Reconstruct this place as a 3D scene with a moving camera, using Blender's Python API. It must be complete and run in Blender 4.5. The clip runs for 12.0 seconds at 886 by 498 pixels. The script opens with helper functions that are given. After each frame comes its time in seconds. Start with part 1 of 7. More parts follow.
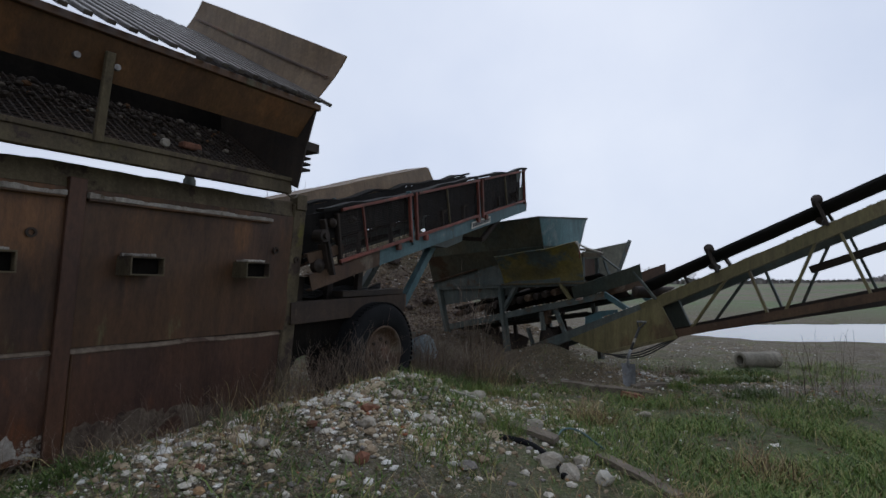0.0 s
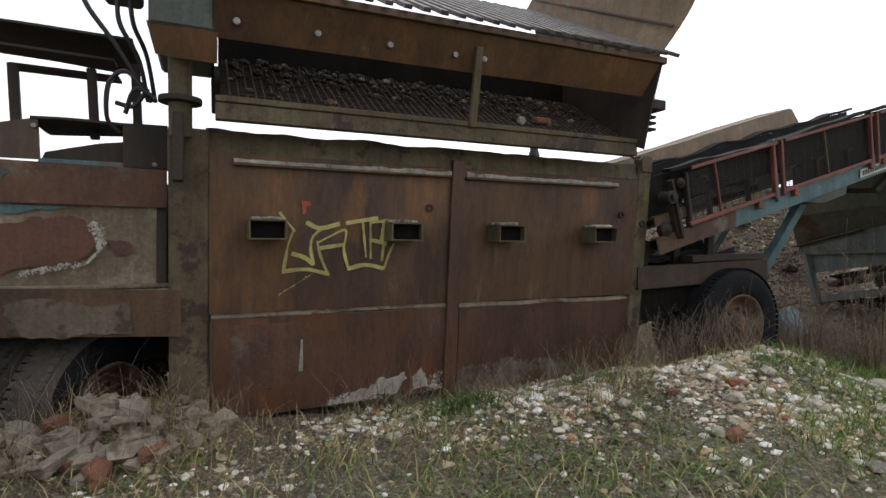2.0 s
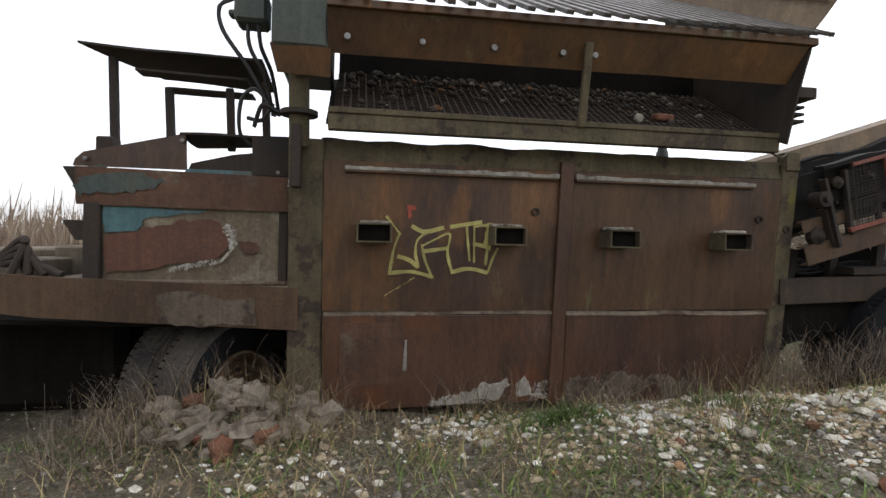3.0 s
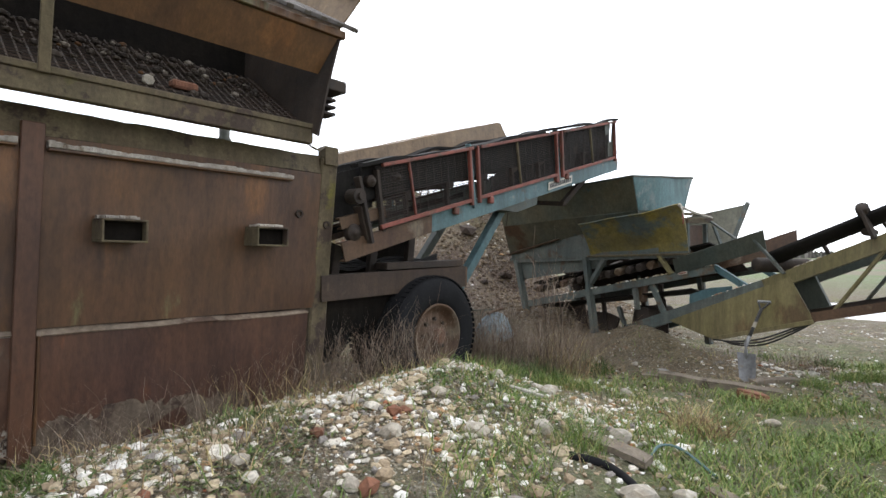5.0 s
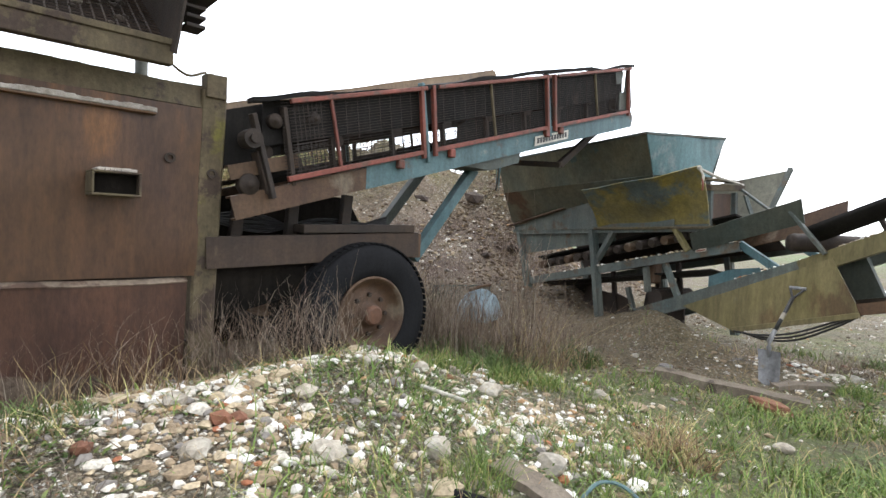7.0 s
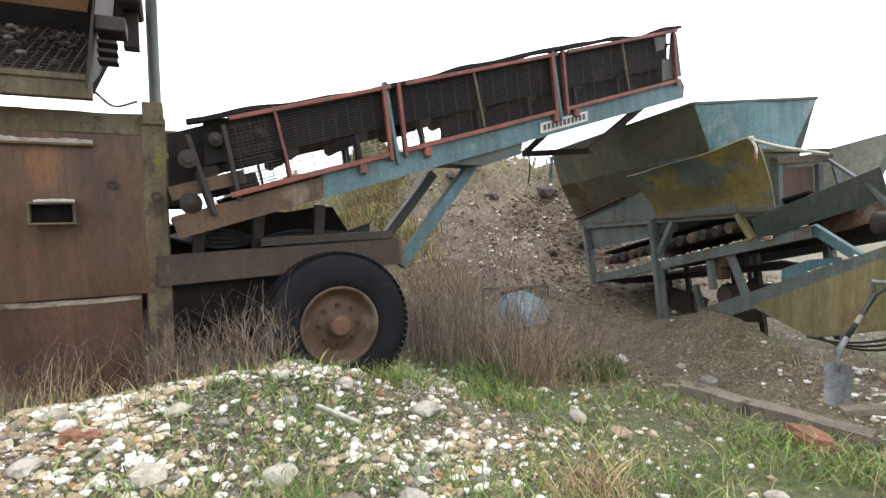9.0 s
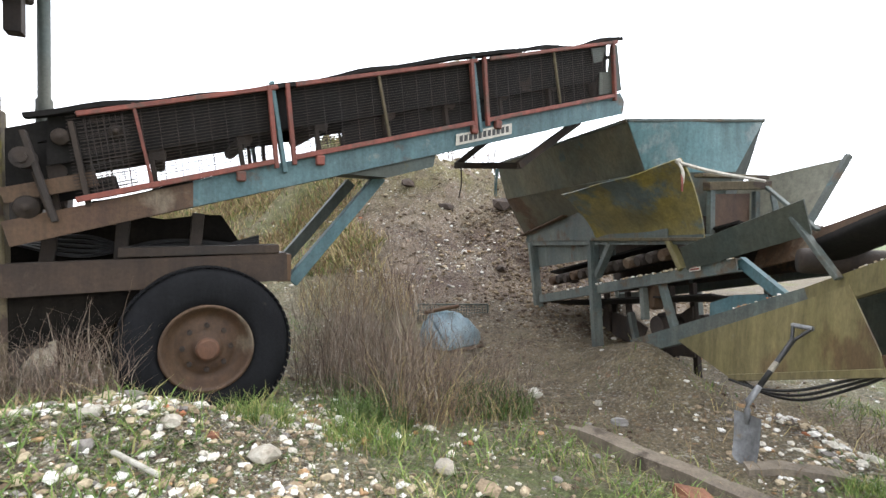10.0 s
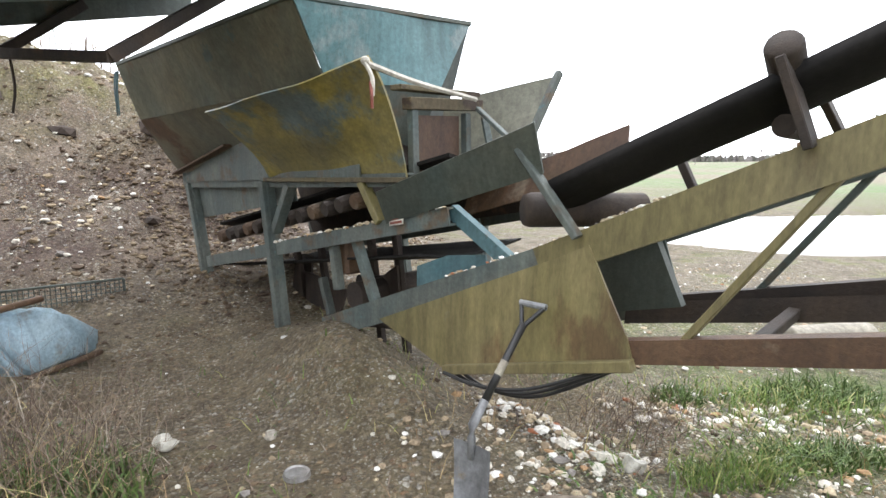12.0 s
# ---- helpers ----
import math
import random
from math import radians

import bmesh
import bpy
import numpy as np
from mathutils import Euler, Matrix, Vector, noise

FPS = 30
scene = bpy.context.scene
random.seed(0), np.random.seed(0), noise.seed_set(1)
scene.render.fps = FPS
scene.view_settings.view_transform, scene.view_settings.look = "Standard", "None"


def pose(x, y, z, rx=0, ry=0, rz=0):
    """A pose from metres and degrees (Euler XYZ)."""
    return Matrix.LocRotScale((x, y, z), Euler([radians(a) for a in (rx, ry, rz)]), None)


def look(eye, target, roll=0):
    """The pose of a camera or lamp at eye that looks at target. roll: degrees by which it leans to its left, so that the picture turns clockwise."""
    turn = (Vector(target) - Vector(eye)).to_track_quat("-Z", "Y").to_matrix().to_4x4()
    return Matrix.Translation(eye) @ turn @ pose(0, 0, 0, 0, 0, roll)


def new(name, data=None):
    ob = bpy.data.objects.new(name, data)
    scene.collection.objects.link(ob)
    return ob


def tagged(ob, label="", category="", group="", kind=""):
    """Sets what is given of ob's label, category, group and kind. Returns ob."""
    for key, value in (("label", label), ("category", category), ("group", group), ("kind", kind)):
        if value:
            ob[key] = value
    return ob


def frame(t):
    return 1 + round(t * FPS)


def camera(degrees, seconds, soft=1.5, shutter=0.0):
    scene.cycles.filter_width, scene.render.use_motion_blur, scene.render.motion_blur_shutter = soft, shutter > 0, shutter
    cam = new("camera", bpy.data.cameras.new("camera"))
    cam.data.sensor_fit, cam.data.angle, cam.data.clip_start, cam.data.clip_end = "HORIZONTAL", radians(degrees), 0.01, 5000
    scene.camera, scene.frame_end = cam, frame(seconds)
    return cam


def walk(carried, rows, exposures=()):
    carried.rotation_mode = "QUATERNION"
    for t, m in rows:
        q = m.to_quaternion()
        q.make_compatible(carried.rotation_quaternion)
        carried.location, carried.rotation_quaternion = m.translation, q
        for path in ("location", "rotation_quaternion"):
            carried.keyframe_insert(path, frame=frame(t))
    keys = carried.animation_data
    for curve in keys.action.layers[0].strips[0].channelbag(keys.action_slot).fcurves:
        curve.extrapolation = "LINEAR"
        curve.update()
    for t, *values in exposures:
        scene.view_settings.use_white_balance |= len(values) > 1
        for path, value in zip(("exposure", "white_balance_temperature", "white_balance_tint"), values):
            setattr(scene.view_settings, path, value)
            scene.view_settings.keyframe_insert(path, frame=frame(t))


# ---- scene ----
cam = camera(79.1, 12.0)
METRES, EYE, TILT, LEAN, TURN = 6.7, 1.4, 3.0, 0.0, 0.0
ROWS = [
    (0.0, 0.0273, 0.0333, -0.0044, -6.15, 0.47, -1.56),
    (0.5, -0.0039, -0.0061, 0.0007, 7.8, -0.18, 0.64),
    (1.0, -0.005, -0.0034, -0.0, 15.39, -0.07, 1.59),
    (1.5, -0.0029, 0.0074, -0.0034, 19.45, -0.09, -0.23),
    (2.0, -0.0008, 0.0254, -0.0061, 27.26, -3.36, 0.93),
    (2.5, 0.0058, 0.0337, -0.006, 38.13, -3.21, 1.33),
    (3.0, 0.021, 0.0474, -0.0055, 41.4, -2.83, 0.7),
    (3.5, 0.0315, 0.0682, -0.0068, 33.78, -2.55, 1.55),
    (5.5, 0.0925, 0.2176, -0.0246, 0.47, -1.33, -1.58),
    (6.0, 0.1065, 0.2595, -0.0345, 7.0, 1.66, -0.93),
    (6.5, 0.1407, 0.2994, -0.0302, 8.24, 1.19, -2.25),
    (7.0, 0.1919, 0.3206, -0.0319, 8.64, -5.49, -2.17),
    (9.0, 0.37, 0.4136, -0.028, 23.74, -5.72, 2.18),
    (9.5, 0.4101, 0.4571, -0.0224, 19.8, -5.28, 0.21),
    (10.0, 0.449, 0.5097, -0.0174, 23.36, -5.31, -0.35),
    (10.5, 0.4569, 0.5717, -0.018, 23.93, -8.16, 0.5),
    (11.0, 0.459, 0.6423, -0.0141, 14.0, -11.9, -2.01),
    (11.5, 0.4665, 0.7157, -0.0172, 1.03, -12.2, -1.07),
    (12.0, 0.4654, 0.7662, -0.0221, -5.92, -12.42, -1.25),
]
EXPOSURES = [(0.0, -1.8, 6050, 12), (0.5, -1.58, 6350, 12), (1.0, -1.34, 6550, 11), (1.5, -1.1, 6700, 11), (2.0, -0.85, 6800, 11), (3.0, -0.75, 6800, 11), (3.7, -0.55, 6750, 11), (5.5, -0.02, 6700, 11), (6.5, 0.18, 6700, 11), (9.5, 0.4, 6700, 11), (11.0, 0.55, 6700, 11), (12.0, 0.68, 6700, 11)]
walk(cam, [(t, pose(0, 0, EYE, TILT, LEAN, TURN) @ pose(METRES * x, METRES * y, METRES * z, 90 + pitch, roll, yaw)) for t, x, y, z, yaw, pitch, roll in ROWS], EXPOSURES)

# ---- world and light: an overcast winter day ----
world = bpy.data.worlds.new("overcast")
scene.world = world
world.use_nodes = True
wn, wl = world.node_tree.nodes, world.node_tree.links
wn.clear()
w_out, w_bg = wn.new("ShaderNodeOutputWorld"), wn.new("ShaderNodeBackground")
w_sky, w_mix, w_scale = wn.new("ShaderNodeTexSky"), wn.new("ShaderNodeMix"), wn.new("ShaderNodeMix")
w_sky.sky_type, w_sky.sun_disc = "NISHITA", False
w_sky.sun_elevation, w_sky.sun_rotation = radians(42), radians(20)
w_co, w_noise, w_ramp = wn.new("ShaderNodeTexCoord"), wn.new("ShaderNodeTexNoise"), wn.new("ShaderNodeValToRGB")
w_noise.inputs["Scale"].default_value, w_noise.inputs["Detail"].default_value = 2.2, 5
w_ramp.color_ramp.elements[0].position, w_ramp.color_ramp.elements[1].position = 0.3, 0.7
w_ramp.color_ramp.elements[0].color, w_ramp.color_ramp.elements[1].color = (0.86, 0.93, 1.06, 1), (1.08, 1.12, 1.18, 1)
wl.new(w_co.outputs["Generated"], w_noise.inputs["Vector"])
wl.new(w_noise.outputs["Fac"], w_ramp.inputs["Fac"])
w_scale.data_type = w_mix.data_type = "RGBA"
w_scale.blend_type = "MULTIPLY"
w_scale.inputs[0].default_value = 1.0
w_scale.inputs[7].default_value = (0.1, 0.1, 0.1, 1)
wl.new(w_sky.outputs[0], w_scale.inputs[6])
w_mix.inputs[0].default_value = 0.92
wl.new(w_scale.outputs[2], w_mix.inputs[6])
wl.new(w_ramp.outputs["Color"], w_mix.inputs[7])
w_dot, w_gain = wn.new("ShaderNodeVectorMath"), wn.new("ShaderNodeMix")
w_dot.operation = "DOT_PRODUCT"
w_dot.inputs[1].default_value = (0.1, 0.27, 0.1)
wl.new(w_co.outputs["Generated"], w_dot.inputs[0])
w_add = wn.new("ShaderNodeMath")
w_add.inputs[1].default_value = 1.0
wl.new(w_dot.outputs["Value"], w_add.inputs[0])
w_gain.data_type, w_gain.blend_type = "RGBA", "MULTIPLY"
w_gain.inputs[0].default_value = 1.0
wl.new(w_mix.outputs[2], w_gain.inputs[6])
wl.new(w_add.outputs[0], w_gain.inputs[7])
wl.new(w_gain.outputs[2], w_bg.inputs["Color"])
w_bg.inputs["Strength"].default_value = 2.05
wl.new(w_bg.outputs[0], w_out.inputs["Surface"])
sun = new("sun", bpy.data.lights.new("sun", "SUN"))
sun.data.energy, sun.data.angle, sun.data.color = 0.8, radians(30), (1.0, 0.97, 0.93)
sun.matrix_world = look((0, 0, 20), (-5, -10, 0))


# ---- materials ----
def mat(name, c1, c2, scale=3.0, rough=0.7, metal=0.0, bump=0.3, c3=None, cut=0.58, scale3=1.3, fine=45.0, vary=0.0, streak=1.0, c4=None, cut4=0.62, grime=0.42):
    """Two colours mixed by noise, fine grain, optional patches of a third and a fourth colour, bump."""
    m = bpy.data.materials.new(name)
    m.use_nodes = True
    nt = m.node_tree
    n, l = nt.nodes, nt.links
    bsdf = n["Principled BSDF"]
    co, mp = n.new("ShaderNodeTexCoord"), n.new("ShaderNodeMapping")
    mp.inputs["Scale"].default_value = (1, 1, streak)
    l.new(co.outputs["Object"], mp.inputs["Vector"])
    info = n.new("ShaderNodeObjectInfo")

    def noise_node(sc, detail=6, rg=0.6, w=0.0):
        t = n.new("ShaderNodeTexNoise")
        t.noise_dimensions = "4D"
        t.inputs["Scale"].default_value, t.inputs["Detail"].default_value, t.inputs["Roughness"].default_value = sc, detail, rg
        add = n.new("ShaderNodeMath")
        add.operation = "MULTIPLY_ADD"
        add.inputs[1].default_value, add.inputs[2].default_value = 7.0, w
        l.new(info.outputs["Random"], add.inputs[0])
        l.new(add.outputs[0], t.inputs["W"])
        l.new(mp.outputs[0], t.inputs["Vector"])
        return t

    def mixer(fac, a, b, blend="MIX", amount=None):
        x = n.new("ShaderNodeMix")
        x.data_type, x.blend_type = "RGBA", blend
        for sock, v in ((0, fac), (6, a), (7, b)):
            if isinstance(v, (tuple, float, int)):
                x.inputs[sock].default_value = (*v, 1) if isinstance(v, tuple) else v
            else:
                l.new(v, x.inputs[sock])
        return x.outputs[2]

    def ramp(fac, lo, hi):
        r = n.new("ShaderNodeMapRange")
        r.inputs[1].default_value, r.inputs[2].default_value = lo, hi
        l.new(fac, r.inputs[0])
        return r.outputs[0]

    big, grain = noise_node(scale), noise_node(fine, 4, 0.7, 3.0)
    col = mixer(ramp(big.outputs["Fac"], 0.35, 0.65), c1, c2)
    if c3:
        col = mixer(ramp(noise_node(scale3, 8, 0.65, 11.0).outputs["Fac"], cut, cut + 0.06), col, c3)
    if c4:
        col = mixer(ramp(noise_node(scale3 * 2.3, 9, 0.7, 23.0).outputs["Fac"], cut4, cut4 + 0.05), col, c4)
    shade = n.new("ShaderNodeMapRange")
    shade.inputs[1].default_value, shade.inputs[2].default_value, shade.inputs[3].default_value, shade.inputs[4].default_value = 0.3, 0.7, 0.72, 1.22
    l.new(grain.outputs["Fac"], shade.inputs[0])
    col = mixer(1.0, col, shade.outputs[0], "MULTIPLY")
    # grime: broad dull patches, and thin runs down the surface
    dirt = n.new("ShaderNodeMapRange")
    dirt.inputs[1].default_value, dirt.inputs[2].default_value, dirt.inputs[3].default_value, dirt.inputs[4].default_value = 0.32, 0.68, 1 - grime, 1 + grime * 0.35
    l.new(noise_node(1.1, 7, 0.7, 31.0).outputs["Fac"], dirt.inputs[0])
    col = mixer(1.0, col, dirt.outputs[0], "MULTIPLY")
    run_map, run = n.new("ShaderNodeMapping"), n.new("ShaderNodeTexNoise")
    run_map.inputs["Scale"].default_value = (14, 14, 0.7)
    l.new(co.outputs["Object"], run_map.inputs["Vector"])
    l.new(run_map.outputs[0], run.inputs["Vector"])
    run.inputs["Scale"].default_value, run.inputs["Detail"].default_value, run.inputs["Roughness"].default_value = 1.0, 5, 0.7
    runs = n.new("ShaderNodeMapRange")
    runs.inputs[1].default_value, runs.inputs[2].default_value, runs.inputs[3].default_value, runs.inputs[4].default_value = 0.35, 0.65, 1 - grime * 0.6, 1 + grime * 0.3
    l.new(run.outputs["Fac"], runs.inputs[0])
    col = mixer(1.0, col, runs.outputs[0], "MULTIPLY")
    if vary:
        geo = n.new("ShaderNodeNewGeometry")
        v = n.new("ShaderNodeMapRange")
        v.inputs[3].default_value, v.inputs[4].default_value = 1 - vary, 1 + vary
        l.new(geo.outputs["Random Per Island"], v.inputs[0])
        col = mixer(1.0, col, v.outputs[0], "MULTIPLY")
    l.new(col, bsdf.inputs["Base Color"])
    rr = n.new("ShaderNodeMapRange")
    rr.inputs[3].default_value, rr.inputs[4].default_value = max(rough - 0.15, 0.05), min(rough + 0.15, 1)
    l.new(big.outputs["Fac"], rr.inputs[0])
    l.new(rr.outputs[0], bsdf.inputs["Roughness"])
    bsdf.inputs["Metallic"].default_value = metal
    if bump:
        b = n.new("ShaderNodeBump")
        b.inputs["Strength"].default_value, b.inputs["Distance"].default_value = bump, 0.01
        l.new(grain.outputs["Fac"], b.inputs["Height"])
        l.new(b.outputs[0], bsdf.inputs["Normal"])
    return m


def island_mat(name, colours, rough=0.9, fine=60.0):
    """A colour for each loose piece, picked at random from the list, with grain."""
    m = bpy.data.materials.new(name)
    m.use_nodes = True
    n, l = m.node_tree.nodes, m.node_tree.links
    bsdf = n["Principled BSDF"]
    geo, ramp = n.new("ShaderNodeNewGeometry"), n.new("ShaderNodeValToRGB")
    cr = ramp.color_ramp
    cr.interpolation = "CONSTANT"
    total, at = sum(w for _, w in colours), 0.0
    for k, (c, w) in enumerate(colours):
        e = cr.elements[k] if k < 2 else cr.elements.new(min(at / total, 0.999))
        e.position, e.color = min(at / total, 0.999), (*c, 1)
        at += w
    l.new(geo.outputs["Random Per Island"], ramp.inputs["Fac"])
    co, t, s, x = n.new("ShaderNodeTexCoord"), n.new("ShaderNodeTexNoise"), n.new("ShaderNodeMapRange"), n.new("ShaderNodeMix")
    t.inputs["Scale"].default_value, t.inputs["Detail"].default_value = fine, 3
    l.new(co.outputs["Object"], t.inputs["Vector"])
    s.inputs[1].default_value, s.inputs[2].default_value, s.inputs[3].default_value, s.inputs[4].default_value = 0.3, 0.7, 0.65, 1.2
    l.new(t.outputs["Fac"], s.inputs[0])
    x.data_type, x.blend_type = "RGBA", "MULTIPLY"
    x.inputs[0].default_value = 1.0
    l.new(ramp.outputs["Color"], x.inputs[6])
    l.new(s.outputs[0], x.inputs[7])
    l.new(x.outputs[2], bsdf.inputs["Base Color"])
    bsdf.inputs["Roughness"].default_value = rough
    return m


RUST = mat("rusty brown steel", (0.056, 0.027, 0.017), (0.142, 0.07, 0.026), 1.3, 0.5, 0.0, 0.3, (0.165, 0.074, 0.025), 0.54, 1.1, streak=0.35, c4=(0.13, 0.11, 0.05), cut4=0.6)
RUST_RED = mat("dark red-brown steel", (0.062, 0.03, 0.021), (0.115, 0.052, 0.026), 1.4, 0.5, 0.0, 0.3, (0.15, 0.055, 0.022), 0.57, 1.4, streak=0.4, c4=(0.13, 0.09, 0.06), cut4=0.63)
RUST_DARK = mat("dark rusty steel, also used for shade", (0.026, 0.019, 0.015), (0.05, 0.033, 0.022), 4.0, 0.8, 0.0, 0.4, (0.10, 0.05, 0.026), 0.62, 2.0)
RUST_ORANGE = mat("orange rusty steel", (0.135, 0.06, 0.03), (0.09, 0.045, 0.027), 4.0, 0.7, 0.0, 0.4, (0.17, 0.13, 0.09), 0.58, 2.0)
BEAM_RUST = mat("rusty chassis steel with mud", (0.075, 0.037, 0.019), (0.115, 0.068, 0.035), 2.5, 0.7, 0.0, 0.4, (0.18, 0.14, 0.095), 0.58, 1.5)
MOSSY = mat("mossy grey-brown steel", (0.10, 0.075, 0.042), (0.14, 0.115, 0.065), 4.0, 0.85, 0.0, 0.5, (0.15, 0.135, 0.03), 0.6, 1.6, c4=(0.06, 0.04, 0.028), cut4=0.54)
CRUST = mat("pale lime crust", (0.5, 0.47, 0.42), (0.34, 0.3, 0.25), 12.0, 0.95, 0.0, 0.8, (0.16, 0.12, 0.08), 0.55, 6.0)
TAN = mat("tan weathered steel sheet", (0.22, 0.145, 0.075), (0.17, 0.11, 0.06), 2.0, 0.6, 0.0, 0.2, (0.12, 0.07, 0.04), 0.62, 2.0)
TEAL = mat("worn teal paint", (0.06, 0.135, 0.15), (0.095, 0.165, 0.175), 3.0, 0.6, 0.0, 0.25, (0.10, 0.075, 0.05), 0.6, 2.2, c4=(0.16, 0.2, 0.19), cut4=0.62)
# dirty dark teal; on far-side copies its darkness stands in for shade
TEAL_DARK = mat("dark teal paint for dirt and far-side shade", (0.045, 0.068, 0.062), (0.075, 0.08, 0.06), 1.6, 0.6, 0.0, 0.25, (0.08, 0.06, 0.035), 0.58, 1.6, c4=(0.1, 0.1, 0.05), cut4=0.64)
HOPPER = mat("dirty rust-stained teal sheet, darkened for shade", (0.075, 0.105, 0.096), (0.15, 0.135, 0.088), 1.3, 0.42, 0.0, 0.25, (0.10, 0.055, 0.03), 0.56, 1.5, streak=0.5, c4=(0.07, 0.11, 0.11), cut4=0.6)
MUDCAST = mat("dried pale mud cast on steel", (0.17, 0.125, 0.085), (0.25, 0.2, 0.15), 6.0, 0.9, 0.0, 0.5, (0.1, 0.06, 0.04), 0.52, 4.0)
BLUE = mat("worn bright teal paint", (0.06, 0.15, 0.162), (0.095, 0.185, 0.192), 2.0, 0.55, 0.0, 0.2, (0.16, 0.22, 0.22), 0.57, 1.8, c4=(0.11, 0.07, 0.04), cut4=0.68)
OLIVE = mat("olive dirty paint", (0.17, 0.145, 0.055), (0.20, 0.165, 0.08), 1.5, 0.6, 0.0, 0.2, (0.13, 0.085, 0.04), 0.6, 1.4, streak=0.4, c4=(0.2, 0.19, 0.12), cut4=0.63)
YELLOW = mat("yellowed teal sheet with rust", (0.33, 0.26, 0.055), (0.21, 0.185, 0.1), 1.8, 0.42, 0.0, 0.25, (0.13, 0.17, 0.17), 0.53, 1.6, c4=(0.2, 0.085, 0.03), cut4=0.63)
DULL = mat("dull grey-olive sheet", (0.13, 0.13, 0.09), (0.17, 0.16, 0.115), 1.6, 0.6, 0.0, 0.25, (0.09, 0.075, 0.05), 0.58, 1.8)
MUDFILM = mat("thin dried mud film", (0.115, 0.085, 0.06), (0.16, 0.125, 0.09), 8.0, 0.9, 0.0, 0.5, (0.07, 0.045, 0.032), 0.52, 5.0)
GREYGREEN = mat("grey-green worn frame paint", (0.075, 0.1, 0.095), (0.135, 0.145, 0.125), 3.0, 0.7, 0.0, 0.3, (0.11, 0.08, 0.05), 0.56, 3.0, c4=(0.085, 0.155, 0.165), cut4=0.62)
RED = mat("faded red paint", (0.25, 0.065, 0.043), (0.17, 0.055, 0.038), 4.0, 0.65, 0.0, 0.2, (0.13, 0.065, 0.045), 0.52, 5.0)
BLACK = mat("black rubber belt", (0.011, 0.010, 0.010), (0.02, 0.018, 0.016), 3.0, 0.8, 0.0, 0.3, (0.06, 0.045, 0.035), 0.62, 2.0)
BLACK.node_tree.nodes["Principled BSDF"].inputs["Specular IOR Level"].default_value = 0.2
TYRE = mat("weathered black tyre rubber", (0.007, 0.0075, 0.009), (0.012, 0.0125, 0.014), 3.0, 0.82, 0.0, 0.3, (0.035, 0.03, 0.026), 0.64, 4.0)
TYRE.node_tree.nodes["Principled BSDF"].inputs["Specular IOR Level"].default_value = 0.2
SCREEN = mat("rusty woven screen wire", (0.035, 0.022, 0.015), (0.06, 0.036, 0.022), 8.0, 0.75, 0.0, 0.0)
CHASSIS = mat("dark brown chassis steel", (0.04, 0.025, 0.017), (0.065, 0.04, 0.024), 2.5, 0.75, 0.0, 0.4, (0.12, 0.085, 0.055), 0.62, 1.8)
MUDTREAD = mat("mud-grey worn tread", (0.05, 0.042, 0.035), (0.085, 0.072, 0.058), 5.0, 0.9, 0.0, 0.5, (0.025, 0.022, 0.02), 0.56, 4.0)
WIRE = mat("dark rusty wire", (0.022, 0.017, 0.014), (0.045, 0.03, 0.022), 8.0, 0.8, 0.0, 0.0)
BOLT = mat("galvanised bolt", (0.32, 0.31, 0.3), (0.22, 0.2, 0.18), 9.0, 0.45, 0.5, 0.1)
# near-black colour that stands in for shade inside and under the plant
SHADE_BLACK = mat("near-black steel colour standing in for shade", (0.008, 0.007, 0.006), (0.016, 0.013, 0.01), 4.0, 0.9, 0.0, 0.4)
SHADE_BLACK.node_tree.nodes["Principled BSDF"].inputs["Specular IOR Level"].default_value = 0.1
GRIT = island_mat("grit on the screen", [((0.07, 0.055, 0.042), 4), ((0.24, 0.21, 0.17), 0.8), ((0.045, 0.035, 0.028), 4), ((0.16, 0.08, 0.035), 0.4)])
BARS = mat("wet worn steel bar", (0.13, 0.115, 0.1), (0.06, 0.045, 0.035), 6.0, 0.4, 0.1, 0.2)
HOSE = mat("black hose", (0.02, 0.02, 0.022), (0.03, 0.03, 0.03), 6.0, 0.45, 0.0, 0.1)
PAINT_Y = mat("yellow spray paint", (0.52, 0.46, 0.16), (0.42, 0.36, 0.12), 14.0, 0.6, 0.0, 0.1)
PAINT_R = mat("red spray paint", (0.4, 0.08, 0.04), (0.3, 0.06, 0.04), 14.0, 0.6, 0.0, 0.1)
SIGN = mat("off-white sign", (0.6, 0.58, 0.5), (0.5, 0.47, 0.4), 12.0, 0.5, 0.0, 0.05)
INK = mat("black lettering", (0.03, 0.03, 0.03), (0.05, 0.05, 0.05), 12.0, 0.5, 0.0, 0.0)
BURNT = mat("burnt red-brown steel", (0.14, 0.055, 0.03), (0.095, 0.042, 0.026), 2.5, 0.7, 0.0, 0.3, (0.06, 0.032, 0.024), 0.58, 3.0)
ASHTAN = mat("ash-tan burnt paint", (0.2, 0.155, 0.105), (0.14, 0.105, 0.07), 2.2, 0.8, 0.0, 0.4, (0.27, 0.23, 0.17), 0.55, 2.5, c4=(0.1, 0.06, 0.04), cut4=0.62)
STEEL = mat("worn spade steel", (0.3, 0.31, 0.32), (0.2, 0.2, 0.2), 9.0, 0.5, 0.35, 0.2, (0.26, 0.22, 0.17), 0.6, 6.0)
WOOD = mat("grey weathered timber", (0.17, 0.135, 0.1), (0.25, 0.21, 0.16), 5.0, 0.9, 0.0, 0.6, (0.09, 0.07, 0.05), 0.6, 3.0, fine=70)
